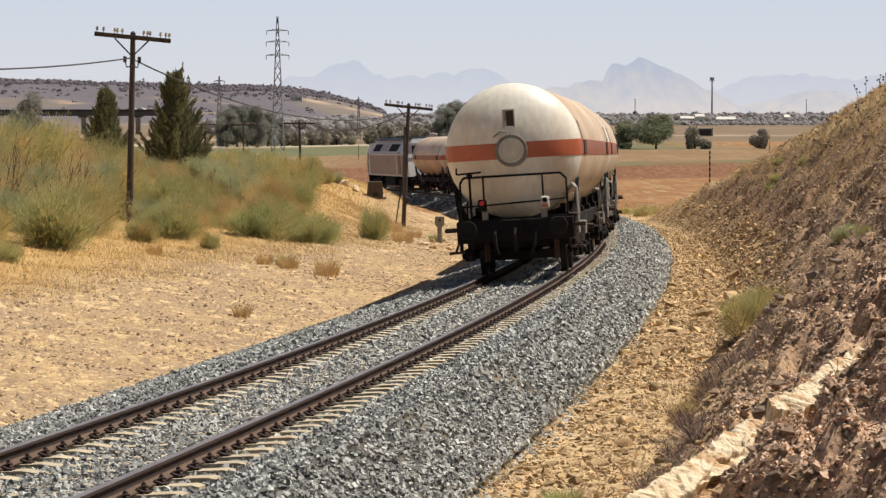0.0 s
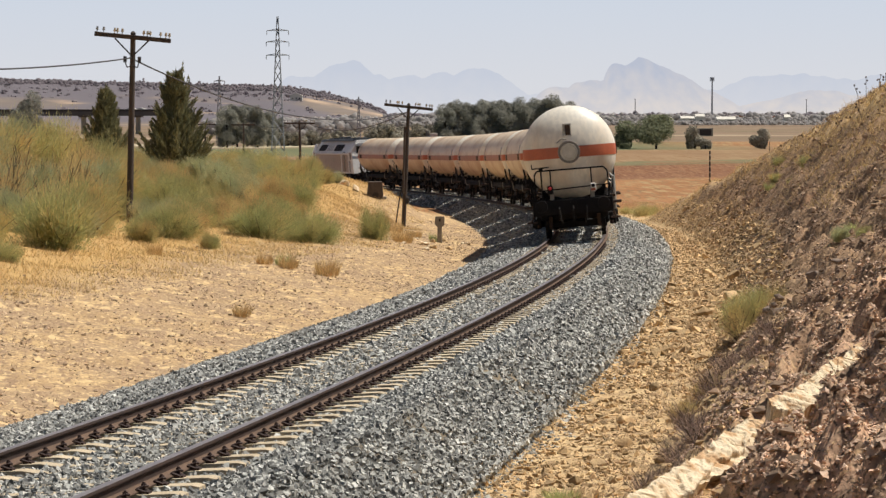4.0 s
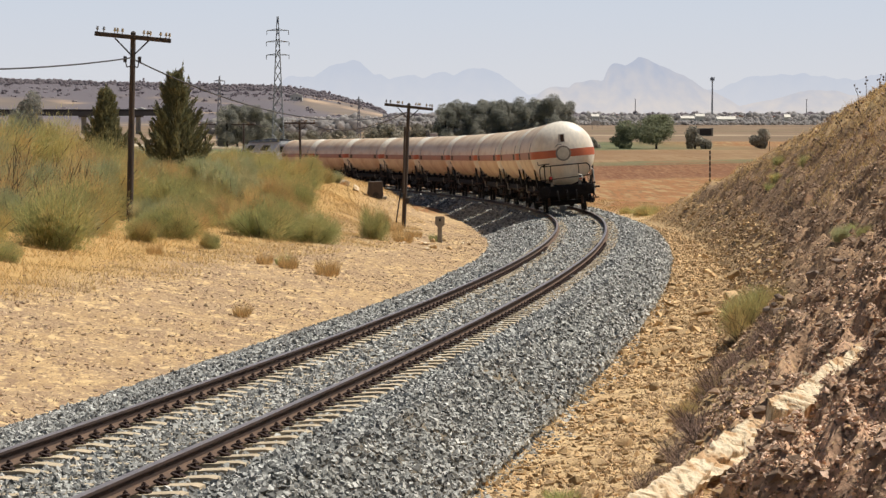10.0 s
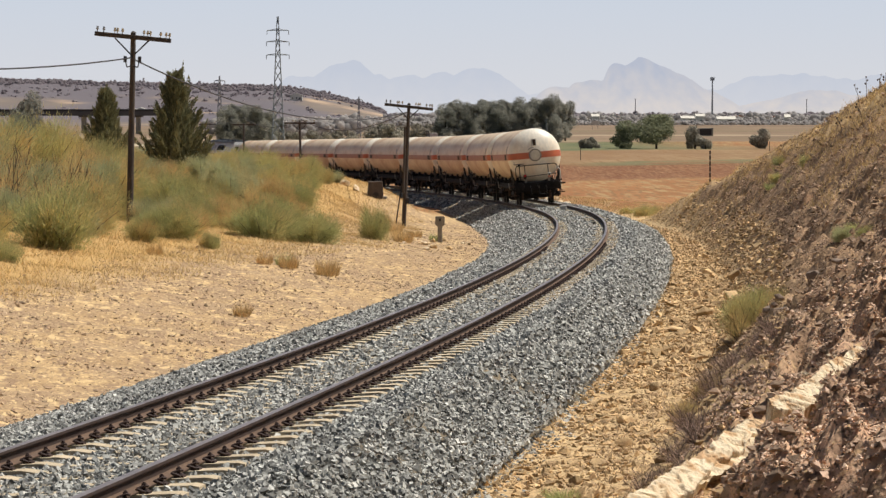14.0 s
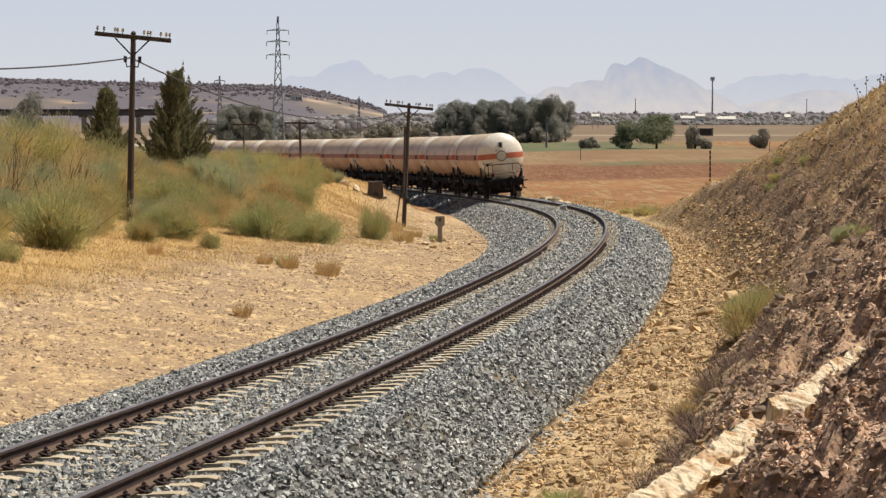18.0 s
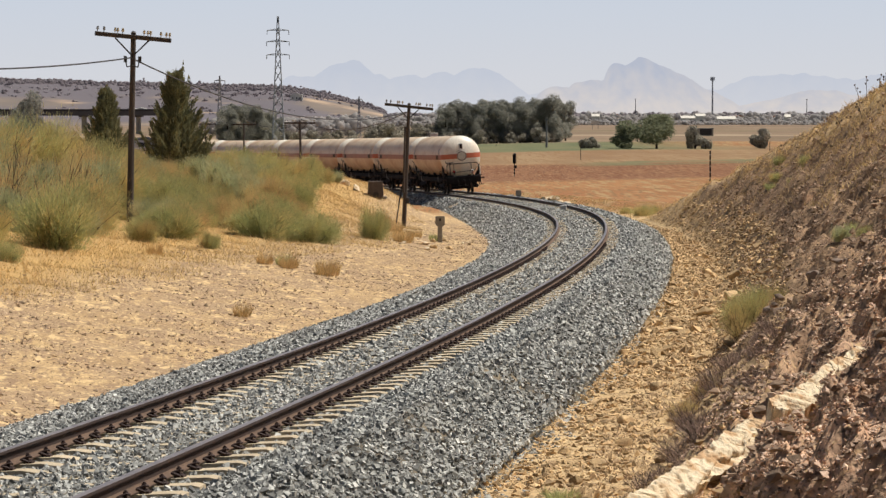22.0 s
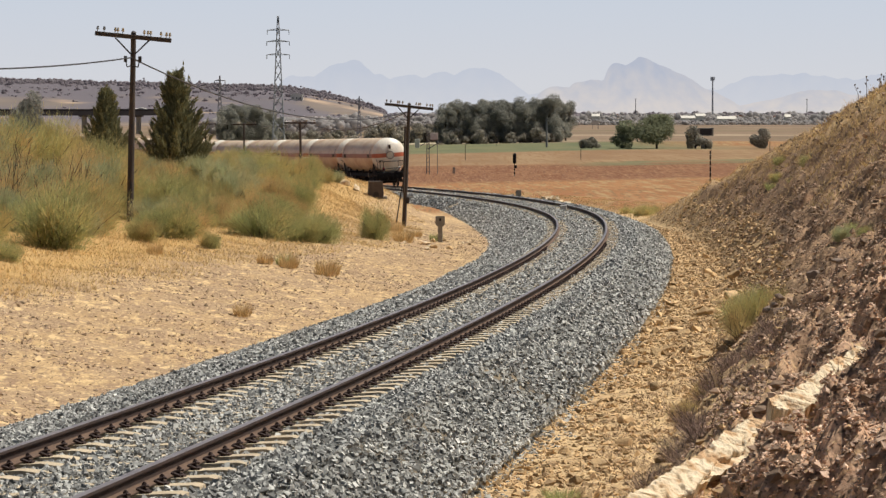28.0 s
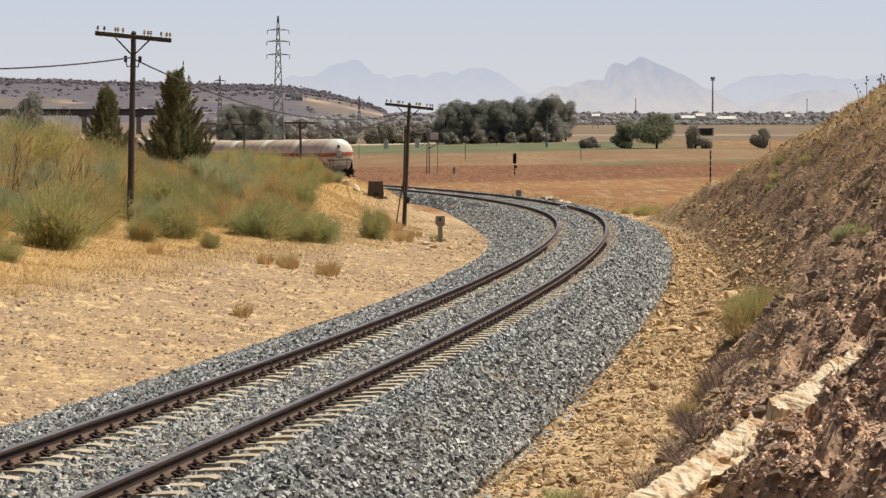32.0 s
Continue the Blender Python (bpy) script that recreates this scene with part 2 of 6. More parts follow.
def earth_nodes():
    m = M_GROUND
    m.use_nodes = True
    nt = m.node_tree
    N, L = nt.nodes.new, nt.links.new
    bs = nt.nodes["Principled BSDF"]
    bs.inputs["Roughness"].default_value = 0.95
    bs.inputs["Specular IOR Level"].default_value = 0.15
    geo = N("ShaderNodeNewGeometry")

    def nz(s, detail=5, stretch=None):
        n = N("ShaderNodeTexNoise")
        n.inputs["Scale"].default_value, n.inputs["Detail"].default_value = s, detail
        if stretch:
            mp = N("ShaderNodeMapping")
            mp.inputs["Scale"].default_value = stretch
            L(geo.outputs["Position"], mp.inputs[0])
            L(mp.outputs[0], n.inputs[0])
        else:
            L(geo.outputs["Position"], n.inputs[0])
        return n.outputs[0]

    def rmp(f, lo, hi):
        r = N("ShaderNodeMapRange")
        r.inputs[1].default_value, r.inputs[2].default_value = lo, hi
        L(f, r.inputs[0])
        return r.outputs[0]

    def mix(f, a, b):
        k = N("ShaderNodeMix")
        k.data_type = "RGBA"
        for s, v in ((0, f), (6, a), (7, b)):
            if hasattr(v, "links"):
                L(v, k.inputs[s])
            else:
                k.inputs[s].default_value = v
        return k.outputs[2]

    def att(n):
        a = N("ShaderNodeAttribute")
        a.attribute_name = n
        return a.outputs["Fac"]

    sx = N("ShaderNodeSeparateXYZ")
    L(geo.outputs["Position"], sx.inputs[0])

    def near_tint():
        w = N("ShaderNodeMath")
        w.operation = "MULTIPLY_ADD"
        w.inputs[1].default_value = 12
        L(nz(.4, 4), w.inputs[0])
        L(sx.outputs[1], w.inputs[2])
        return rmp(w.outputs[0], 40, 32)

    dirt = mix(rmp(nz(1.2), .35, .65), rgb((210, 182, 138)), rgb((194, 164, 122)))
    dirt = mix(rmp(nz(9), .5, .68), dirt, rgb((140, 114, 86)))
    dirt = mix(rmp(nz(30, 3), .58, .7), dirt, rgb((122, 98, 74)))
    sand = mix(rmp(nz(.7), .35, .65), rgb((192, 162, 119)), rgb((172, 143, 106)))
    sand = mix(rmp(nz(.6, 7, (1.3, .5, 1)), .46, .6), sand, rgb((166, 140, 110)))
    sand = mix(rmp(nz(4, 6, (1.4, .45, 1)), .5, .62), sand, rgb((152, 126, 100)))
    sand = mix(rmp(nz(16, 4, (1.4, .5, 1)), .52, .64), sand, rgb((138, 114, 90)))
    sand = mix(rmp(nz(3, 6, (1.3, .5, 1)), .57, .66), sand, rgb((212, 182, 136)))
    sand = mix(rmp(nz(11, 4, (1.4, .5, 1)), .57, .67), sand, rgb((216, 188, 142)))
    grass = mix(rmp(nz(1.5), .3, .7), rgb((196, 162, 108)), rgb((174, 140, 92)))
    rock = mix(rmp(nz(1.1), .35, .65), rgb((152, 125, 99)), rgb((164, 132, 102)))
    # the rock turns lighter and pinker towards the near end of the cutting
    rock = mix(near_tint(), rock, mix(rmp(nz(2.0), .35, .65), rgb((212, 172, 140)), rgb((192, 158, 131))))
    rock = mix(rmp(nz(5), .48, .62), rock, rgb((126, 104, 86)))
    rock = mix(rmp(nz(28, 4), .52, .64), rock, rgb((98, 81, 67)))
    rock = mix(rmp(nz(.5), .6, .72), rock, rgb((172, 132, 100)))
    rock = mix(rmp(nz(17, 3), .56, .68), rock, rgb((196, 164, 126)))
    col = mix(att("sand"), dirt, sand)
    tall = rmp(att("sand"), .9, .2)
    left = N("ShaderNodeMath")
    left.operation = "LESS_THAN"
    left.inputs[1].default_value = -3.0
    L(sx.outputs[0], left.inputs[0])
    k = N("ShaderNodeMath")
    k.operation = "MULTIPLY"
    L(tall, k.inputs[0])
    L(left.outputs[0], k.inputs[1])
    col = mix(k.outputs[0], col, grass)
    col = mix(att("rock"), col, rock)

    def times(a, b):
        k = N("ShaderNodeMath")
        k.operation = "MULTIPLY"
        L(a, k.inputs[0])
        L(b, k.inputs[1])
        return k.outputs[0]

    waver = nz(.02, 3)

    def band(lo, hi, soft):
        """1 between two distances along y, edges wavering."""
        w = N("ShaderNodeMath")
        w.operation = "MULTIPLY_ADD"
        w.inputs[1].default_value = soft * 3
        L(waver, w.inputs[0])
        L(sx.outputs[1], w.inputs[2])
        m = soft * 1.5
        return times(rmp(w.outputs[0], lo + m, lo + m + soft), rmp(w.outputs[0], hi + m + soft, hi + m))

    # from near to far: dry orange verge, ploughed soil, stubble, green crop, road, bare fields, orchard belts
    field = mix(rmp(nz(.12, 6, (1, .35, 1)), .35, .65), rgb((160, 116, 78)), rgb((146, 102, 68)))
    field = mix(rmp(nz(1.2, 5, (1, .06, 1)), .48, .62), field, rgb((164, 136, 98)))
    field = mix(rmp(nz(4, 4, (1, .04, 1)), .52, .66), field, rgb((126, 100, 70)))
    soil = mix(rmp(nz(.3, 6, (1, .2, 1)), .35, .65), rgb((126, 88, 64)), rgb((138, 100, 71)))
    soil = mix(rmp(nz(1.5, 5, (1, .05, 1)), .5, .62), soil, rgb((118, 78, 54)))
    soil = mix(rmp(nz(3.5, 6, (1, .04, 1)), .5, .62), soil, rgb((112, 78, 57)))
    soil = mix(rmp(nz(6, 4, (1, .03, 1)), .56, .66), soil, rgb((158, 124, 93)))
    stubble = mix(rmp(nz(.1, 6, (1, .3, 1)), .35, .65), rgb((150, 124, 93)), rgb((134, 106, 79)))
    stubble = mix(rmp(nz(1.4, 5, (1, .03, 1)), .5, .62), stubble, rgb((136, 106, 76)))
    crop = mix(rmp(nz(.15, 6, (1, .2, 1)), .35, .65), rgb((100, 104, 76)), rgb((116, 113, 82)))
    bare = mix(rmp(nz(.03, 6, (1, .3, 1)), .38, .62), rgb((138, 117, 96)), rgb((120, 103, 84)))
    field = mix(band(318, 415, 14), field, soil)
    field = mix(band(415, 600, 13), field, stubble)
    field = mix(times(times(band(402, 428, 6), rmp(sx.outputs[0], 14, 26)), rmp(nz(.16, 5, (1, .4, 1)), .38, .6)), field, crop)
    field = mix(times(band(545, 1000, 9), rmp(sx.outputs[0], 62, 36)), field, crop)
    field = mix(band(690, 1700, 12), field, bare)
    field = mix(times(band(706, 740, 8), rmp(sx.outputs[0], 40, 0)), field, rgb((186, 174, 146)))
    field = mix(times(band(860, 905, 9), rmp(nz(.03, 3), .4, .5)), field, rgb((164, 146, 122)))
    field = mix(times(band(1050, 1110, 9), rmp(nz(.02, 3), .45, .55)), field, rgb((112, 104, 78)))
    # the farthest belt is lightened to grey: haze put into its colour
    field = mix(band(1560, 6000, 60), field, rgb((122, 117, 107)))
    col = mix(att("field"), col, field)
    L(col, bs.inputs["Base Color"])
    bp = N("ShaderNodeBump")
    bp.inputs["Strength"].default_value, bp.inputs["Distance"].default_value = 0.6, 0.05
    L(nz(12, 6), bp.inputs["Height"])
    L(bp.outputs[0], bs.inputs["Normal"])


earth_nodes()
build_ground()

# ---- track ----
M_RAIL = mat("rail_steel", rgb((70, 51, 43)), rgb((48, 37, 33)), rough=0.75, scale=6, fine=60, bump=0.2)
M_RAILTOP = mat("worn_rail_head", rgb((160, 148, 144)), rgb((132, 120, 118)), rough=0.36, scale=5, fine=60, metal=0.5, bump=0.05)
M_RAILFOOT = mat("dusty_rail_foot", rgb((112, 88, 70)), rgb((88, 69, 56)), rough=0.85, scale=6, fine=50, bump=0.2)
M_CONC = mat("sleeper_concrete", rgb((202, 185, 156)), rgb((178, 159, 131)), rough=0.9, scale=4, fine=50, bump=0.4, obj=0.08)
M_CLIP = mat("rusty_clip", rgb((62, 42, 36)), rgb((44, 32, 30)), rough=0.8, scale=20, fine=90)
# bed darker than its stones: the shade in their gaps is in its colour
M_BED = mat("ballast_bed", rgb((78, 77, 72)), rgb((54, 53, 51)), rough=0.95, scale=14, fine=30, bump=0.9, dist=0.05,
            c=rgb((150, 132, 104)), cs=0.25, cut=(.56, .7))
M_STONE = mat("ballast_stone", rgb((182, 181, 174)), rgb((122, 121, 116)), rough=0.8, scale=8, fine=60, bump=0.2, island=0.66)


def sweep(profile, s, closed=True):
    """Extrudes (lat, up) points along the track; returns vertices and quads."""
    n = len(profile)
    v = np.stack([on_track(s, la, u) for la, u in profile], 1)
    i = np.arange(len(s) - 1)[:, None] * n
    j = np.arange(n if closed else n - 1)[None]
    k = (j + 1) % n
    f = np.stack([i + j, i + k, i + n + k, i + n + j], -1).reshape(-1, 4)
    return v.reshape(-1, 3), f


track = tagged(new("railway_track"), "single curved railway track on concrete sleepers", "railway track", kind="structure")
for side in (1, -1):
    c = side * GAUGE / 2
    prof = [(-.075, -.172), (.075, -.172), (.075, -.160), (.018, -.142), (.009, -.125), (.009, -.048), (.036, -.036), (.036, -.006), (.030, 0),
            (-.030, 0), (-.036, -.006), (-.036, -.036), (-.009, -.048), (-.009, -.125), (-.018, -.142), (-.075, -.160)]
    v, f = sweep([(c + a, b * RAIL_H / .172) for a, b in prof], np.arange(-60, 420, 0.75))
    me = mesh_from("rail", v, f[:, ::-1], M_RAIL)
    me.materials.append(M_RAILTOP)
    me.materials.append(M_RAILFOOT)
    mi = np.zeros(len(f), np.int32)
    mi[np.isin(np.arange(len(f)) % 16, (7, 8, 9))] = 1
    mi[np.isin(np.arange(len(f)) % 16, (1, 2, 3, 13, 14, 15))] = 2
    me.polygons.foreach_set("material_index", mi)
    part("rail", me, None, track, "rusty steel rail with polished running surface")

# ballast bed under the sleepers
bs_ = np.arange(-60, 420, 1.0)
TOE = ([15, 45, 55, 70, 90, 110, 150, 200, 420], [4.35, 4.3, 4.05, 3.9, 4.2, 4.85, 4.85, 4.2, 3.6])  # foot of the ballast on the inside of the bend
TOE_R = ([30, 60, 85, 115], [2.86, 2.88, 2.95, 3.05])  # foot on the outside of the bend
DROP = ([50, 75, 100, 120, 190, 240], [.35, .35, .45, .65, .65, .4])  # fall of that shoulder
toe_l, drop_l, toe_r = np.interp(bs_, *TOE), np.interp(bs_, *DROP), np.interp(bs_, *TOE_R)
bed = [(toe_l, -.8 - drop_l), (toe_l - .55, -.27 - drop_l), (2.0, -.27), (1.35, -.235), (.6, -.225), (0, -.235), (-.6, -.225), (-1.35, -.235), (-1.9, -.27),
       (.42 - toe_r, -.6), (-toe_r, -1.15)]
v, f = sweep([(a, b + SEAT) for a, b in bed], bs_, closed=False)
tagged(new("ballast_bed", mesh_from("ballast_bed", v, f[:, ::-1], M_BED, flat=False)), "grey crushed stone ballast shoulder", "ballast", kind="structure")


def sleeper_mesh():
    bm = bmesh.new()
    w, l = 0.14, 1.30
    # two raised rail seats and a lower waist
    prof = [(-l, -.20), (-l + .06, -.185), (-.62, -.185), (-.45, -.215), (.45, -.215), (.62, -.185), (l - .06, -.185), (l, -.20)]
    top_l = [bm.verts.new((x, -w * .8, z)) for x, z in prof]
    top_r = [bm.verts.new((x, w * .8, z)) for x, z in prof]
    bot_l = [bm.verts.new((x, -w, -.36)) for x, z in prof]
    bot_r = [bm.verts.new((x, w, -.36)) for x, z in prof]
    for i in range(len(prof) - 1):
        bm.faces.new((top_l[i], top_l[i + 1], top_r[i + 1], top_r[i]))
        bm.faces.new((bot_l[i], bot_l[i + 1], top_l[i + 1], top_l[i]))
        bm.faces.new((top_r[i], top_r[i + 1], bot_r[i + 1], bot_r[i]))
    for i in (0, -1):
        bm.faces.new((bot_l[i], top_l[i], top_r[i], bot_r[i]))
    bmesh.ops.recalc_face_normals(bm, faces=bm.faces)
    me = bpy.data.meshes.new("sleeper")
    bm.to_mesh(me)
    bm.free()
    me.materials.append(M_CONC)
    return me


def clip_mesh():
    """A bent spring clip held by a bolt on its shoulder plate."""
    w = [(.03, -.056, -.172), (-.028, -.05, -.15), (-.046, -.03, -.15), (.016, -.024, -.128), (.036, 0, -.132), (.016, .024, -.128), (-.046, .03, -.15), (-.028, .05, -.15), (.03, .056, -.172)]
    bm = pipe(w, .012, 5)
    bm_box(bm, .016, 0, -.178, .075, .11, .022)
    bm_tube(bm, (.008, 0, -.17), (.008, 0, -.098), .012, 6)
    bm_tube(bm, (.008, 0, -.126), (.008, 0, -.108), .021, 6)
    me = bpy.data.meshes.new("rail_clip")
    bm.to_mesh(me)
    bm.free()
    me.materials.append(M_CLIP)
    return me


ME_SLEEPER, ME_CLIP = sleeper_mesh(), clip_mesh()


def lay_sleepers():
    s0 = 16.353
    for i in range(-8, 292):
        s = s0 + 0.6 * i
        ob = part("sleeper", ME_SLEEPER, None, track)
        ob.matrix_basis = track_pose(s, 0, SEAT)
        if -8 <= i <= 110:
            for side in (1, -1):
                for e in (1, -1):
                    cl = part("rail_clip", ME_CLIP, None, ob)
                    cl.matrix_basis = pose(-side * GAUGE / 2 + e * 0.105, 0, 0, 0, 0, 0 if e > 0 else 180)
    # sleepers farther along the bend, joined
    bm = bmesh.new()
    for i in range(292, 560):
        n0 = len(bm.verts)
        bm_box(bm, 0, 0, -.27 + SEAT, 2.6, .26, .17, track_pose(s0 + .6 * i))
    tagged(part("sleepers_beyond", bm, M_CONC, track), kind="stuff")


def scatter_stones():
    """Loose crushed stones over the ballast, many near the eye and fewer, larger ones far along."""
    rs = np.random.RandomState(11)
    base = np.array([(x, y, z) for x in (-.72, .72) for y in (-.72, .72) for z in (-.72, .72)])
    tri = np.array([(0, 1, 3), (0, 3, 2), (4, 6, 7), (4, 7, 5), (0, 4, 5), (0, 5, 1), (2, 3, 7), (2, 7, 6), (0, 2, 6), (0, 6, 4), (1, 5, 7), (1, 7, 3)])
    V, F, off = [], [], 0
    for s_lo, s_hi, per, size in ((14.5, 30, 560, .0258), (30, 50, 290, .032), (50, 75, 150, .039), (75, 110, 95, .045), (110, 190, 42, .055), (190, 310, 9, .085)):
        n = int((s_hi - s_lo) * 6.3 * per)
        s = rs.uniform(s_lo, s_hi, n)
        tl = np.interp(s, *TOE)
        tr = np.interp(s, *TOE_R)
        lat = .08 - tr + rs.rand(n) * (tl + tr - .18)
        up = np.where(lat > 2.0, -.27 - (lat - 2.0) / (tl - .55 - 2.0) * np.interp(s, *DROP), np.where(lat < -1.9, -.27 + (lat + 1.9) * .33 / (tr - 2.32), -.235))
        up = up + np.where(lat > tl - .55, -(lat - tl + .55) * .4, 0)
        up = up + SEAT + rs.uniform(-.026, .028, n)
        # sleepers stay clear, as do the rails' feet
        ph = np.abs((s - 16.353 + .3) % .6 - .3)
        rail = np.minimum(np.abs(lat - GAUGE / 2), np.abs(lat + GAUGE / 2))
        seat = (np.abs(np.abs(lat) - .92) < .47) & (ph < .145 + rs.uniform(-.03, .02, n)) & (np.abs(lat) < 1.24)
        keep = ~((rail < .085) | seat)
        s, lat, up = s[keep], lat[keep], up[keep]
        n = len(s)
        p = on_track(s, lat, up)
        sz = size * rs.uniform(.6, 1.45, (n, 1, 1))
        v = base[None] * rs.uniform(.65, 1.2, (n, 8, 1)) + rs.uniform(-.24, .24, (n, 8, 3))
        v = v * rs.uniform(.55, 1.15, (n, 1, 3)) * sz
        q = rs.normal(size=(n, 4))
        q /= np.linalg.norm(q, axis=1, keepdims=True)
        w, x, y, z = q.T
        R = np.stack([1 - 2 * (y * y + z * z), 2 * (x * y - z * w), 2 * (x * z + y * w), 2 * (x * y + z * w), 1 - 2 * (x * x + z * z),
                      2 * (y * z - x * w), 2 * (x * z - y * w), 2 * (y * z + x * w), 1 - 2 * (x * x + y * y)], -1).reshape(n, 3, 3)
        v = np.einsum("nij,nkj->nki", R, v) + p[:, None]
        V.append(v.reshape(-1, 3))
        F.append((tri[None] + (off + np.arange(n) * 8)[:, None, None]).reshape(-1, 3))
        off += n * 8
    me = mesh_from("ballast_stones", np.concatenate(V), np.concatenate(F), M_STONE)
    tagged(new("ballast_stones", me), "loose angular grey ballast stones along the track", "ballast", kind="stuff")

# ---- train ----
M_TANK = mat("cream_tank_paint", rgb((245, 238, 223)), rgb((238, 227, 208)), rough=0.4, scale=.9, fine=9, bump=0.02,
             c=rgb((220, 192, 160)), cs=0.7, cut=(.5, .85), stretch=(1, 1, .5))
M_STRIPE = mat("orange_band", rgb((204, 110, 76)), rgb((186, 98, 68)), rough=0.45, scale=2, fine=20, bump=0.03, c=rgb((170, 104, 80)), cs=1.2, cut=(.5, .8))
# dust, and the shaded flank's warm brown put into barrel and band
M_TANKSIDE = mat("dusty_shaded_barrel_paint", rgb((226, 203, 174)), rgb((210, 185, 155)), rough=0.5, scale=1.2, fine=5, stretch=(1, .5, 1), bump=0.03,
                 c=rgb((184, 146, 110)), cs=0.8, cut=(.45, .75))
M_STRIPESIDE = mat("faded_shaded_band", rgb((166, 98, 73)), rgb((146, 86, 66)), rough=0.5, scale=2, fine=20, bump=0.03, c=rgb((130, 86, 68)), cs=1.2, cut=(.48, .75))
M_BLACK = mat("black_frame_paint", rgb((33, 29, 28)), rgb((22, 20, 20)), rough=0.85, spec=.25, scale=4, fine=30, c=rgb((36, 29, 26)), cs=1.5, cut=(.5, .75))
M_COVER = mat("faded_cover_paint", rgb((218, 211, 196)), rgb((198, 189, 172)), rough=0.5, scale=5, fine=30, bump=0.1)
M_WHEEL = mat("wheel_steel", rgb((34, 30, 29)), rgb((24, 22, 22)), rough=0.6, metal=0.4, scale=5, fine=40)
M_RUST = mat("rusty_step", rgb((84, 62, 48)), rgb((54, 42, 36)), rough=0.85, scale=9, fine=50)
M_WHITE = mat("white_plate", rgb((214, 208, 198)), rgb((190, 184, 174)), rough=0.6, scale=6, fine=40)
M_GREYPLATE = mat("grey_plate", rgb((156, 149, 138)), rgb((130, 124, 116)), rough=0.55, scale=6, fine=50, metal=0.2)
M_FLANGE = mat("grey_flange_steel", rgb((158, 150, 140)), rgb((128, 121, 113)), rough=0.6, scale=9, fine=60, metal=0.15)
M_REDLENS = mat("red_lamp_glass", rgb((150, 28, 32)), rgb((120, 22, 28)), rough=0.35, scale=8, fine=30, bump=0)
_lens = M_REDLENS.node_tree.nodes["Principled BSDF"]
_lens.inputs["Emission Color"].default_value, _lens.inputs["Emission Strength"].default_value = rgb((255, 60, 50)), .1
M_DARKGLASS = mat("dark_glass", rgb((24, 26, 30)), rgb((16, 18, 20)), rough=0.3, scale=2, fine=9, bump=0, spec=.2)
R_TANK, H_TANK, L_TANK = 1.44, 2.66, 8.55


def tank_profile(r, half, head=0.78):
    pts = [(0.02, -half)]
    for i in range(1, 13):
        a = i / 12 * math.pi / 2
        pts.append((r * math.sin(a), -half + head * (1 - math.cos(a))))
    pts += [(r, -half / 2), (r, 0), (r, half / 2)]
    return pts + [(a, -b) for a, b in pts[:13][::-1]]


def stripe_mesh():
    """The painted band round the tank's waist, a skin just proud of shell and heads."""
    prof = tank_profile(R_TANK + 0.006, L_TANK + 0.006)
    bm = bmesh.new()
    for sgn in (1, -1):
        for z0, z1 in ((-.17, -.06), (-.06, .06), (.06, .17)):
            lo, hi = [], []
            for r, y in prof:
                if r < 0.18:
                    r = 0.18
                lo.append(bm.verts.new((sgn * math.sqrt(max(r * r - z0 * z0, 1e-4)), y, z0)))
                hi.append(bm.verts.new((sgn * math.sqrt(max(r * r - z1 * z1, 1e-4)), y, z1)))
            for i in range(len(prof) - 1):
                bm.faces.new((lo[i], lo[i + 1], hi[i + 1], hi[i]) if sgn > 0 else (lo[i], hi[i], hi[i + 1], lo[i + 1]))
    bmesh.ops.remove_doubles(bm, verts=bm.verts, dist=0.0005)
    return bm


def wheelset_parts(w, y):
    ax = part("wheelset", tube((-1.05, 0, 0), (1.05, 0, 0), .085, 12), M_WHEEL, w)
    ax.location = (0, y, .46)
    for sx in (-1, 1):
        g = sx * GAUGE / 2
        wheel = lathe([(.10, -.09), (.12, -.07), (.36, -.05), (.38, -.066), (.46, -.066), (.465, .03), (.49, .036), (.485, .066), (.38, .066), (.36, -.01), (.12, .05), (.10, .07)], 28, "X")
        for v in wheel.verts:
            v.co.x = g - sx * v.co.x
        bmesh.ops.recalc_face_normals(wheel, faces=wheel.faces)
        smooth(part("wheel", wheel, M_WHEEL, ax), 35)
    return ax


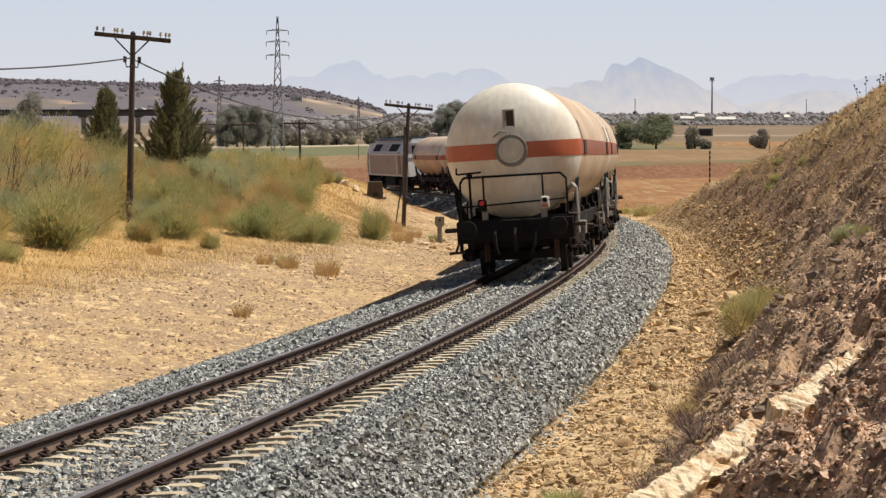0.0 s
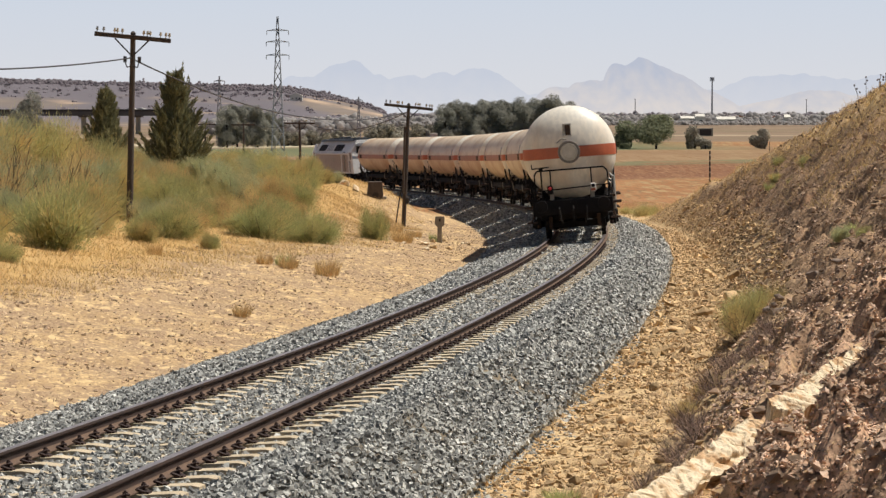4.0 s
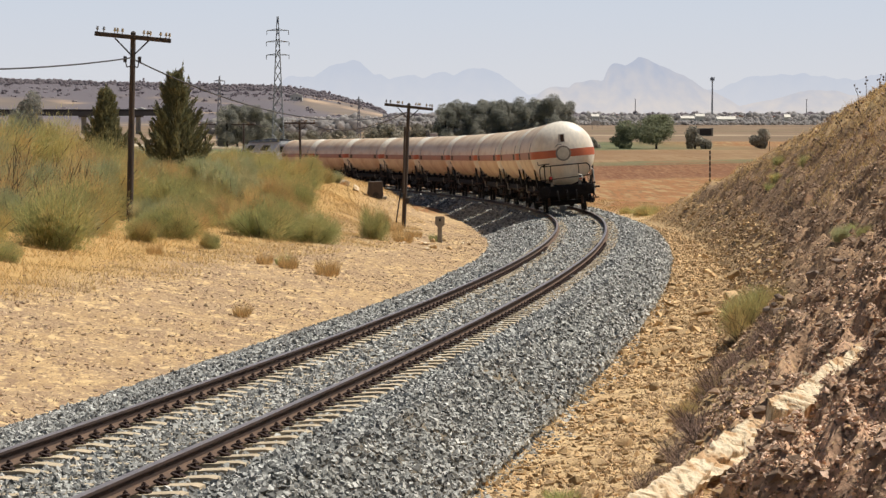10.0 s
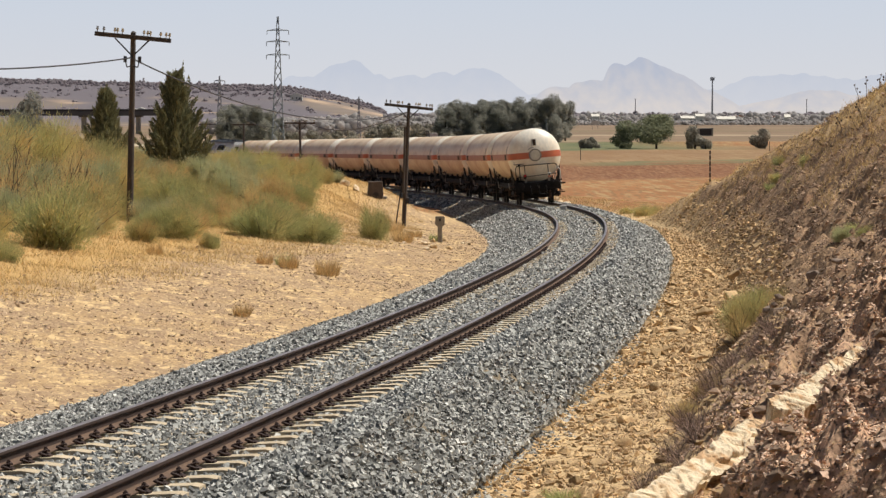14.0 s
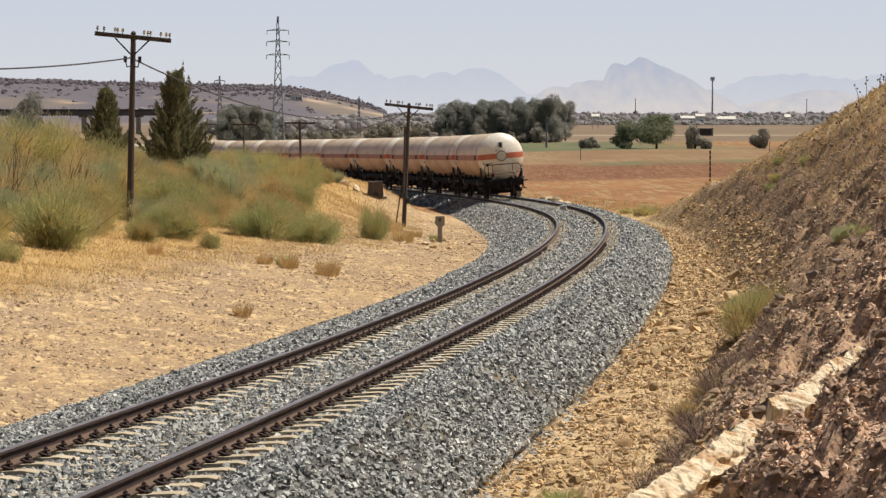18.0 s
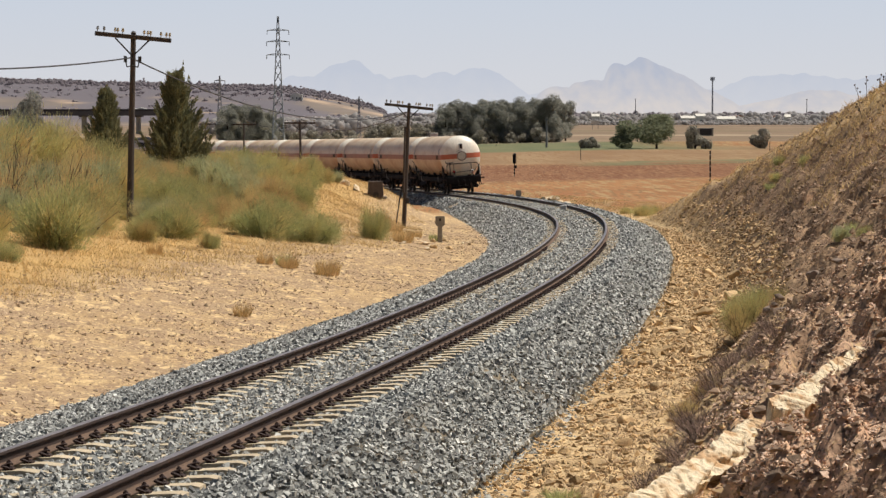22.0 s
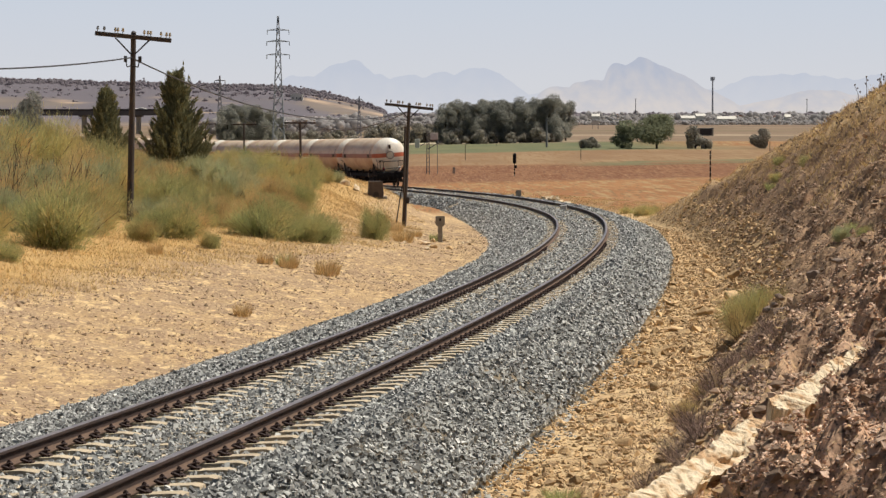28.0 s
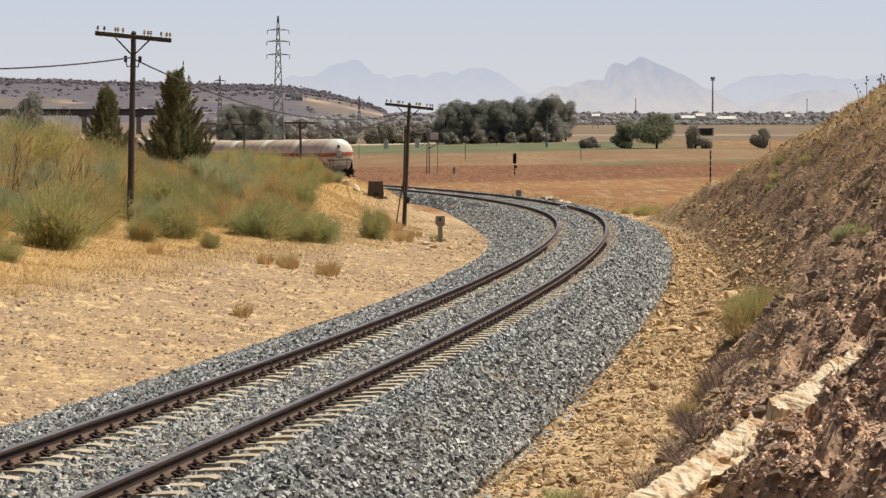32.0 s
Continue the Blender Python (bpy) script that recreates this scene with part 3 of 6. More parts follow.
def bogie(w, yc):
    """A two-axle bogie: sole bars, bolster, axle boxes, springs, brake rods."""
    b = part("bogie_frame", box(0, 0, .62, 2.0, .34, .22, .02), M_BLACK, w)
    b.location.y = yc
    for y in (-1.42, 1.42):
        part("end_transom", box(0, y, .74, 2.1, .12, .34, .02), M_BLACK, b)
        part("brake_beam", box(0, y * 1.03, .42, 1.5, .1, .2, .02), M_BLACK, b)
    part("bolster", box(0, 0, .82, 1.9, .6, .2, .03), M_BLACK, b)
    for sx in (-1, 1):
        x = sx * 1.13
        bm = bmesh.new()
        for y0, z0, y1, z1 in ((-1.25, .58, -.55, .66), (-.55, .66, .55, .66), (.55, .66, 1.25, .58)):
            d = Vector((0, y1 - y0, z1 - z0))
            m = Matrix.Translation((x, (y0 + y1) / 2, (z0 + z1) / 2)) @ Euler((math.atan2(d.z, d.y), 0, 0)).to_matrix().to_4x4()
            bm_box(bm, 0, 0, 0, .12, d.length + .04, .24, m)
        part("side_frame", bm, M_BLACK, b)
        for y in (-.9, .9):
            bm = box(x + sx * .05, y, .46, .22, .26, .28, .03)
            bm_tube(bm, (x + sx * .14, y, .46), (x + sx * .22, y, .46), .09, 10)
            part("axle_box", bm, M_BLACK, b)
            for dy in (-.22, .22):
                bm = bmesh.new()
                for k in range(5):
                    bm_tube(bm, (x, y + dy, .36 + k * .05), (x, y + dy, .385 + k * .05), .065, 8)
                part("spring", bm, M_RUST, b)
        for y in (-1.5, 1.5):
            part("brake_shoe", box(sx * .75, y, .5, .12, .1, .4, .02), M_RUST, b)
            part("brake_hanger", pipe([(sx * .75, y, .7), (sx * .7, y * .96, .95)], .025), M_BLACK, b)
        part("brake_rod", pipe([(sx * .6, -1.4, .38), (sx * .6, 1.4, .38)], .03), M_RUST, b)
    return b


def build_wagon():
    w = tagged(new("tank_wagon"), "cream gas tank wagon with orange band on black bogies", "tank wagon", group="tank wagons of the train")
    t = smooth(part("tank", lathe(tank_profile(R_TANK, L_TANK), 64), M_TANK, w), 50)
    t.location.z = H_TANK
    sp = smooth(part("stripe", stripe_mesh(), M_STRIPE, t, "faded orange band"), 60)
    # the barrel between the domes is dustier than its ends and coloured for shade
    for ob, side in ((t, M_TANKSIDE), (sp, M_STRIPESIDE)):
        ob.data.materials.append(side)
        for f in ob.data.polygons:
            f.material_index = 1 if abs(f.center.y) < 7.72 else 0
    for y in (-7.75, 7.75):
        smooth(part("weld_seam", lathe([(R_TANK - .01, y - .03), (R_TANK + .004, y - .02), (R_TANK + .004, y + .02), (R_TANK - .01, y + .03)], 64), M_TANK, t))
    # panels and placards on the flanks near both ends
    for y in (-6.9, 6.9):
        for sx in (-1, 1):
            a = math.atan2(.38, 1.4)
            bm = box(0, 0, 0, .02, .3, .4, .006)
            ob = part("placard", bm, M_GREYPLATE, t, "grey placard plate")
            ob.matrix_basis = pose(sx * 1.44 * math.cos(a), y, 1.44 * math.sin(a), 0, -sx * math.degrees(a), 0)
            ob = part("placard_board", box(0, 0, 0, .03, .9, .30, .008), M_RUST, t)
            ob.matrix_basis = pose(sx * 1.452, y + .7 * (1 if y < 0 else -1), 0, 0, 0, 0)
    for e in (-1, 1):
        # manhole with bolted ring, box above it
        ring = lathe([(.27, 0), (.345, 0), (.345, .08), (.335, .1), (.28, .1)], 40)
        ob = smooth(part("manhole_ring", ring, M_FLANGE, t, "grey bolted flange"))
        ob.matrix_basis = pose(0, e * (L_TANK - .06), 0, 0, 0, 0 if e > 0 else 180)
        for i in range(24):
            a = 2 * math.pi * i / 24
            b = part("bolt", tube((.318 * math.cos(a), .08, .318 * math.sin(a)), (.318 * math.cos(a), .135, .318 * math.sin(a)), .03, 6), M_FLANGE, ob)
        cover = lathe([(.02, .13), (.19, .127), (.2, .115), (.22, .115), (.23, .127), (.262, .12), (.27, .1), (.27, 0)], 32)
        smooth(part("manhole_cover", cover, M_COVER, ob), 30)
        part("hinge_arm", pipe([(.05, .1, .4), (.2, .14, .42), (.36, .1, .3)], .016), M_GREYPLATE, ob)
        bm = bmesh.new()
        for x, sx in ((-.12, .03), (.12, .03)):
            bm_box(bm, x, 0, 0, sx, .09, .38)
        bm_box(bm, 0, 0, .18, .24, .09, .03)
        bm_box(bm, 0, e * -.03, 0, .24, .03, .38)
        ob = part("document_box", bm, M_WHITE, t, "white open-fronted plate box")
        ob.location = (e * .02, e * (L_TANK - .07), .68)
        part("dark_plate", box(.03, e * .02, 0, .16, .04, .32), M_RUST, ob)
    # underframe
    for sx in (-1, 1):
        part("sole_bar", box(sx * 1.02, 0, 1.02, .14, 17.2, .30, .015), M_BLACK, w)
    part("centre_sill", box(0, 0, .98, .5, 17.2, .34, .02), M_BLACK, w)
    for y in (-6.6, -3.3, 0, 3.3, 6.6):
        bm = box(0, y, 1.18, 2.1, .36, .24, .02)
        for sx in (-1, 1):
            bm_box(bm, sx * .92, y, 1.3, .12, .34, .34)
        part("tank_saddle", bm, M_BLACK, w)
    for e in (-1, 1):
        hs = part("headstock", box(0, 0, 0, 2.46, .16, .46, .02), M_BLACK, w)
        hs.location = (0, e * 8.68, .99)
        for sx in (-1, 1):
            bm = tube((sx * .95, e * .05, .06), (sx * .95, e * .42, .06), .10, 14)
            bm_tube(bm, (sx * .95, e * .4, .06), (sx * .95, e * .62, .06), .075, 12)
            part("buffer_case", bm, M_BLACK, hs)
            bf = lathe([(.05, 0), (.18, .0), (.19, .02), (.18, .05), (.05, .06)], 20)
            for v in bf.verts:
                v.co = Vector((v.co.x + sx * .95, e * (.6 + v.co.y), v.co.z + .06))
            bmesh.ops.recalc_face_normals(bf, faces=bf.faces)
            part("buffer_head", bf, M_BLACK, hs)
            part("shunter_stub", box(sx * 1.36, 0, .06, .26, .12, .09, .02), M_RUST, hs)
            part("step", box(sx * 1.28, -e * .25, -.42, .3, .36, .05), M_RUST, hs)
            part("step_bracket", pipe([(sx * 1.16, -e * .1, -.1), (sx * 1.3, -e * .25, -.4)], .025), M_RUST, hs)
            part("brake_hose", pipe([(sx * .42, e * .08, .0), (sx * .42, e * .26, -.08), (sx * .40, e * .3, -.34), (sx * .34, e * .24, -.5)], .032), M_BLACK, hs)
            part("lamp_bracket", box(sx * .62, -e * .02, .36, .13, .05, .24), M_GREYPLATE, hs, "grey lamp bracket")
        cp = part("coupling", pipe([(0, e * .05, .02), (0, e * .36, .02), (.0, e * .42, -.1), (0, e * .3, -.42), (.06, e * .22, -.3)], .045), M_BLACK, hs)
        bm = bmesh.new()
        bm_box(bm, 0, e * .12, .02, .26, .1, .24)
        part("hook_plate", bm, M_BLACK, hs)
        # end railing
        yr = e * 8.62
        rl = part("end_railing", pipe([(-1.12, yr, 1.2), (-1.12, yr, 2.02), (-1.04, yr, 2.14), (1.0, yr, 2.14), (1.12, yr, 2.02), (1.12, yr, 1.2)], .024), M_BLACK, w)
        for x in (-e * .62, e * .63):
            part("rail_post", pipe([(x, yr, 1.2), (x, yr, 2.14)], .022), M_BLACK, rl)
        part("cross_bar", pipe([(-1.12, yr, 1.52), (1.1, yr, 1.6)], .018), M_BLACK, rl)
        part("walkway", box(0, e * 8.5, 1.235, 2.4, .34, .04), M_BLACK, w)
        part("hand_rod", pipe([(-e * -1.18, yr, 2.36), (-e * -1.18, yr, 2.22), (-e * -.66, yr, 2.24)], .02), M_BLACK, rl)
        part("brake_column", pipe([(e * .91, yr + e * .04, 1.2), (e * .91, yr + e * .04, 2.24)], .028), M_BLACK, rl)
        part("brake_crank", box(e * .91, yr + e * .04, 2.18, .12, .08, .1, .02), M_BLACK, rl)
        for sx in (-1, 1):
            # rust on the right, black on the left: sun and shade put into colour
            ld = part("end_ladder", pipe([(sx * 1.22, e * 8.1, .55), (sx * 1.22, e * 8.1, 1.5)], .022), M_RUST if sx > 0 else M_BLACK, w)
            part("ladder_rail", pipe([(sx * 1.22, e * 7.7, .55), (sx * 1.22, e * 7.7, 1.5)], .022), M_RUST if sx > 0 else M_BLACK, ld)
            for z in (.6, .9, 1.2, 1.45):
                part("rung", pipe([(sx * 1.22, e * 7.7, z), (sx * 1.22, e * 8.1, z)], .018), M_RUST if sx > 0 else M_BLACK, ld)
    for e in (-1, 1):
        for sx in (-1, 1):
            if sx > 0:
                part("stand_pipe", pipe([(1.3, e * 8.02, .85), (1.3, e * 8.02, 1.8), (1.2, e * 7.9, 1.9)], .035), M_WHITE, w, "white stand pipe")
                part("tie_beam", box(1.22, e * 8.35, 1.24, .2, .55, .08, .01), M_RUST, w)
                part("valve_cover", box(1.24, e * 5.0, .9, .16, .5, .3, .02), M_GREYPLATE, w)
            part("load_board", box(sx * 1.115, e * 7.0, 1.04, .03, .9, .26, .006), M_BLACK, w)
            for y in (6.2, 5.2):
                # sunlit side coloured pale, shaded side black
                part("grab_rail", pipe([(sx * 1.12, e * y, 1.1), (sx * 1.2, e * y, 1.14), (sx * 1.2, e * y, 1.6), (sx * 1.1, e * y, 1.66)], .02), M_GREYPLATE if sx > 0 else M_BLACK, w, "grab rail")
            part("brake_lever", pipe([(sx * 1.14, e * 4.6, .85), (sx * 1.3, e * 4.7, .9), (sx * 1.3, e * 4.75, 1.25)], .025), M_GREYPLATE, w)
            part("roping_hook", box(sx * 1.16, e * 3.9, .95, .1, .2, .16, .02), M_RUST, w)
    for e in (-1, 1):
        for sx in (-1, 1):
            bm = bmesh.new()
            pr = [(6.3, 1.15), (8.3, 1.15), (8.05, 1.5), (7.78, 2.0), (7.55, 2.02), (7.3, 1.6), (6.9, 1.45)]
            f = [bm.verts.new((sx * (1.12 + .16 * min(1, (z - 1.15) / .6)), e * y, z)) for y, z in pr]
            g = [bm.verts.new((sx * (1.18 + .16 * min(1, (z - 1.15) / .6)), e * y, z)) for y, z in pr]
            bm.faces.new(f)
            bm.faces.new(g[::-1])
            for i in range(7):
                bm.faces.new((f[i], g[i], g[(i + 1) % 7], f[(i + 1) % 7]))
            bmesh.ops.recalc_face_normals(bm, faces=bm.faces)
            part("cradle_plate", bm, M_BLACK, w)
    part("skirt_pipe", pipe([(-1.2, -6.2, 1.0), (-1.2, 6.2, 1.0)], .05), M_BLACK, w)
    # brake cylinder, air tank, valves under the middle
    part("air_reservoir", lathe([(.05, -.7), (.2, -.66), (.22, -.5), (.22, .5), (.2, .66), (.05, .7)], 16), M_BLACK, w).location = (-.5, 1.6, .68)
    part("valve_box", box(.8, -.8, .72, .5, 1.2, .5, .03), M_BLACK, w)
    for sx in (-1, 1):
        part("discharge_pipe", pipe([(sx * .3, 0, 1.1), (sx * .9, 0, .85), (sx * 1.25, 0, .8)], .07), M_RUST, w)
        part("hand_wheel", lathe([(.16, -.015), (.2, -.015), (.2, .015), (.16, .015)], 14, "X"), M_RUST, w).location = (sx * 1.3, 2.2, .85)
    for yc in (-5.5, 5.5):
        bogie(w, yc)
        for dy in (-.9, .9):
            wheelset_parts(w, yc + dy)
    return w


tank_wagon = build_wagon()


def add_tail_lamps(w):
    """Red tail lamps that only the last wagon carries."""
    for sx in (-1, 1):
        bm = box(0, 0, 0, .18, .12, .26, .03)
        lamp = part("tail_lamp", bm, M_WHITE if sx > 0 else M_BLACK, w, "portable tail lamp")
        lamp.location = (sx * .66, -8.78, 1.54)
        lens = lathe([(.05, 0), (.054, .012), (.038, .024), (.012, .03)], 18)
        ob = part("lens", lens, M_REDLENS if sx < 0 else M_DARKGLASS, lamp)
        ob.matrix_basis = pose(0, -.06, .05, 0, 0, 180)
        if sx > 0:
            part("reflector", box(0, -.066, -.07, .14, .012, .08), M_STRIPE, lamp)


# locomotive
M_LOCO = mat("silver_grey_loco_paint", rgb((150, 134, 120)), rgb((130, 116, 105)), rough=0.45, scale=2, fine=20, bump=0.04)
M_LOCOWHITE = mat("white_loco_paint", rgb((226, 224, 220)), rgb((208, 206, 202)), rough=0.4, scale=2, fine=20, bump=0.03)
M_ROOF = mat("dark_roof_paint", rgb((70, 72, 76)), rgb((52, 54, 58)), rough=0.6, scale=2, fine=20)


def build_loco():
    lo = tagged(new("diesel_locomotive"), "grey and white diesel locomotive hauling the tank wagons", "locomotive")
    half, w = 11.2, 1.43

    def hull(sec, y0, y1):
        bm = bmesh.new()
        a = [bm.verts.new((x, y0, z)) for x, z in sec]
        b = [bm.verts.new((x, y1, z)) for x, z in sec]
        for i in range(len(sec)):
            j = (i + 1) % len(sec)
            bm.faces.new((a[i], a[j], b[j], b[i]))
        bm.faces.new(a[::-1])
        bm.faces.new(b)
        bmesh.ops.recalc_face_normals(bm, faces=bm.faces)
        return bm

    low = [(-w, 1.15), (w, 1.15), (w, 2.95), (-w, 2.95)]
    up = [(-w, 2.95), (w, 2.95), (w - .56, 3.75), (.7, 4.0), (-.7, 4.0), (-w + .56, 3.75)]
    body = part("body", hull(low, -9.2, 9.2), M_LOCO, lo)
    top = part("upper_body", hull(up, -9.2, 9.2), M_LOCOWHITE, lo)
    part("roof", hull([(-.95, 3.93), (.95, 3.93), (.8, 4.12), (-.8, 4.12)], -8.5, 8.5), M_ROOF, lo)
    for e in (-1, 1):
        cab = hull(low[:2] + [(w, 3.0), (w - .3, 3.72), (-w + .3, 3.72), (-w, 3.0)], e * 9.2, e * half)
        for v in cab.verts:
            if abs(v.co.y) > 10 and v.co.z > 2.3:
                v.co.y = e * (half - .55)
        cb = part("cab", cab, M_LOCOWHITE, lo, "white driver's cab")
        part("windscreen", box(0, e * (half - .42), 3.2, 2.1, .06, .62, .02), M_DARKGLASS, cb)
        for sx in (-1, 1):
            part("cab_window", box(sx * (w + .002), e * 9.75, 2.65, .03, .7, .6, .01), M_DARKGLASS, cb)
            part("cab_door", box(sx * (w + .004), e * 9.2, 2.05, .03, .6, 1.6, .01), M_LOCOWHITE, cb)
            part("headlamp", tube((sx * .9, e * half, 1.6), (sx * .9, e * (half + .05), 1.6), .11, 12), M_WHITE, cb)
            part("buffer", tube((sx * .95, e * half, 1.05), (sx * .95, e * (half + .6), 1.05), .17, 12), M_BLACK, lo)
        part("pilot", box(0, e * (half - .05), .75, 2.6, .2, .6, .03), M_BLACK, lo)
        for dy in (-1.6, 0, 1.6):
            wheelset_parts(lo, e * 7.0 + dy)
        for sx in (-1, 1):
            part("bogie_side", box(sx * 1.2, e * 7.0, .62, .16, 4.6, .44, .06), M_BLACK, lo)
    for sx in (-1, 1):
        ang = -sx * math.degrees(math.atan2(.56, .8))
        for y0, y1 in ((7.6, 4.0), (-.7, -2.8), (-3.0, -4.9)):
            g = part("side_window", box(0, 0, 0, .04, y0 - y1, .66, .01), M_BLACK, top)
            g.matrix_basis = pose(sx * (w - .275), (y0 + y1) / 2, 3.37, 0, ang, 0)
        for i in range(9):
            g = part("louvre", box(0, 0, 0, .05, .3, .66, .01), M_GREYPLATE if i % 2 else M_LOCOWHITE, top)
            g.matrix_basis = pose(sx * (w - .275), 3.4 - i * .42, 3.37, 0, ang, 0)
        part("flank_panel", box(sx * (w + .006), 1.9, 2.0, .03, 13.8, 1.5, .01), M_LOCO, body)
        part("door_recess", box(sx * (w + .01), -6.6, 2.2, .03, .7, 1.7, .01), M_DARKGLASS, body, "dark recessed side door")
        part("rear_pillar", box(sx * (w + .03), -5.4, 2.05, .07, .4, 1.75, .02), M_LOCOWHITE, body)
        part("flank_rail", box(sx * (w + .03), 0, 2.86, .06, 18.3, .14, .02), M_LOCOWHITE, body, "white trim along the flank")
        part("flank_sill", box(sx * (w + .03), 0, 1.2, .06, 18.3, .12, .02), M_LOCOWHITE, body)
        for e in (-1, 1):
            part("end_pillar", box(sx * (w + .03), e * 9.0, 2.0, .07, .34, 1.7, .02), M_LOCOWHITE, body)
            part("cab_handrail", pipe([(sx * (w + .07), e * 9.75, 1.3), (sx * (w + .07), e * 9.75, 2.3)], .025), M_BLACK, lo)
            part("cab_steps", box(sx * (w - .05), e * 9.7, .8, .2, .5, .7, .03), M_BLACK, lo)
        part("crest", box(sx * (w + .026), -1.0, 2.3, .02, .9, .4, .005), M_GREYPLATE, body)
    part("fuel_tank", box(0, 0, .68, 2.5, 5.2, .75, .12), M_BLACK, lo)
    for y in (-6.5, -3.4, 5.4):
        part("roof_fan", tube((0, y, 4.1), (0, y, 4.2), .62, 18), M_ROOF, lo)
    part("exhaust", box(.2, 1.5, 4.2, .8, 1.4, .2, .05), M_ROOF, lo)
    return lo


loco = build_loco()

# ---- poles, posts and small things beside the track ----
M_WOOD = mat("weathered_pole_wood", rgb((88, 76, 68)), rgb((64, 56, 51)), rough=0.9, scale=2, fine=26, bump=0.5, stretch=(6, 6, .6))
M_INSUL = mat("glazed_insulator", rgb((176, 160, 132)), rgb((146, 130, 106)), rough=0.25, scale=20, fine=60, bump=0)
M_IRON = mat("galvanised_iron", rgb((128, 128, 130)), rgb((104, 104, 106)), rough=0.6, metal=0.3, scale=4, fine=30)
M_DARKIRON = mat("dark_iron", rgb((58, 52, 50)), rgb((42, 38, 38)), rough=0.7, scale=6, fine=40)
M_CABLE = mat("black_cable", rgb((70, 68, 70)), rgb((54, 52, 54)), rough=0.7, scale=6, fine=40, bump=0)
M_POSTWHITE = mat("weathered_white_post", rgb((168, 160, 146)), rgb((134, 126, 114)), rough=0.9, scale=5, fine=40, bump=0.4)


def ground_z(x, y):
    return float(height(x, y))


def telegraph_pole(x, y, h, lean, tilt, label, arm=2.24, hooks=False, box_at=None):
    """A wooden pole, lean metres at the top to the east, with one crossarm, two struts and insulators."""
    z = ground_z(x, y)
    root = tagged(new("telegraph_pole"), label, "telegraph pole", group="telegraph poles")
    root.matrix_basis = pose(x, y, z, 0, math.degrees(math.atan2(lean, h)), 0)
    bm = tube((0, 0, -.3), (0, 0, h), .105, 12, .075)
    bm_tube(bm, (0, 0, h), (0, 0, h + .06), .09, 10, .03)
    smooth(part("pole", bm, M_WOOD, root))
    a = part("crossarm", box(0, 0, 0, arm, .10, .13, .012), M_WOOD, root)
    a.matrix_basis = pose(0, -.1, h - .12, 0, tilt, 0)
    for sx in (-1, 1):
        part("strut", pipe([(sx * .52, -.1, h - .16), (sx * .06, -.1, h - .62)], .022), M_DARKIRON, root)
    for fx in (-.47, -.385, -.24, -.205, -.14, .14, .19, .225, .36, .43, .475):
        pin = part("insulator", lathe([(.012, 0), (.012, .06), (.038, .07), (.046, .095), (.026, .12), (.036, .135), (.024, .165), (.01, .17)], 10, "Z"),
                   M_INSUL if abs(fx) < .38 or fx > 0 else M_IRON, a)
        pin.location = (fx * arm, 0, .06)
    if hooks:
        for sx in (-1, 1):
            hk = part("cable_hook", pipe([(0, -.1, h - .95), (sx * .16, -.12, h - 1.0), (sx * .2, -.12, h - .82)], .016), M_DARKIRON, root)
            part("hook_insulator", tube((sx * .21, -.12, h - .86), (sx * .21, -.12, h - .68), .05, 8), M_DARKIRON, hk)
    if box_at:
        part("junction_box", box(.12, -.12, box_at, .16, .14, .3, .02), M_DARKIRON, root)
    return root


def hanging_cable(a, b, sag, r=.022, n=24):
    pts = []
    for i in range(n + 1):
        t = i / n
        p = Vector(a).lerp(Vector(b), t)
        p.z -= 4 * sag * t * (1 - t)
        pts.append(p)
    cv = bpy.data.curves.new("cable", "CURVE")
    cv.dimensions, cv.bevel_depth, cv.bevel_resolution = "3D", r, 1
    sp = cv.splines.new("POLY")
    sp.points.add(len(pts) - 1)
    for q, p in zip(sp.points, pts):
        q.co = (*p, 1)
    cv.materials.append(M_CABLE)
    return tagged(new("telegraph_cable", cv), "black sagging cable strung between wooden poles", "cable")


telegraph_pole(-9.2, 88.4, 5.55, .14, 4.2, "weathered wooden telegraph pole among broom shrubs", hooks=True)
telegraph_pole(-1.82, 138.8, 5.62, .25, 3.6, "leaning wooden telegraph pole beside the ballast", box_at=1.2)
telegraph_pole(-10.1, 215, 5.8, -.12, 1.5, "wooden telegraph pole behind the shrub hill")
telegraph_pole(-18.5, 280, 6.3, 0, 0, "distant wooden telegraph pole near the track")
telegraph_pole(-25.6, 325, 6.8, 0, 0, "far wooden telegraph pole on the plain")
# iron side rod and stay of the leaning pole
rod = new("pole_stay", None)
tagged(rod, "dark iron stay leaning against the telegraph pole", "pole stay")
rod.location = (-1.95, 138.6, ground_z(-1.95, 138.6))
part("stay_rod", pipe([(.12, 0, 1.5), (.16, 0, 3.0), (.2, 0, 4.55)], .05), M_WOOD, rod)
part("stay_wire", pipe([(-.25, .1, -.1), (-.06, 0, 1.2), (.14, 0, 2.2)], .03), M_DARKIRON, rod)
hanging_cable((-9.1, 88.3, 4.03), (-1.65, 138.7, 2.45), .95)
hanging_cable((-14.2, 38, 3.8), (-9.1, 88.3, 4.05), .55)
hanging_cable((-1.65, 138.7, 2.45), (-10.1, 215, 1.9), .8)
hanging_cable((-10.1, 215, 1.9), (-18.5, 280, 1.9), .7)


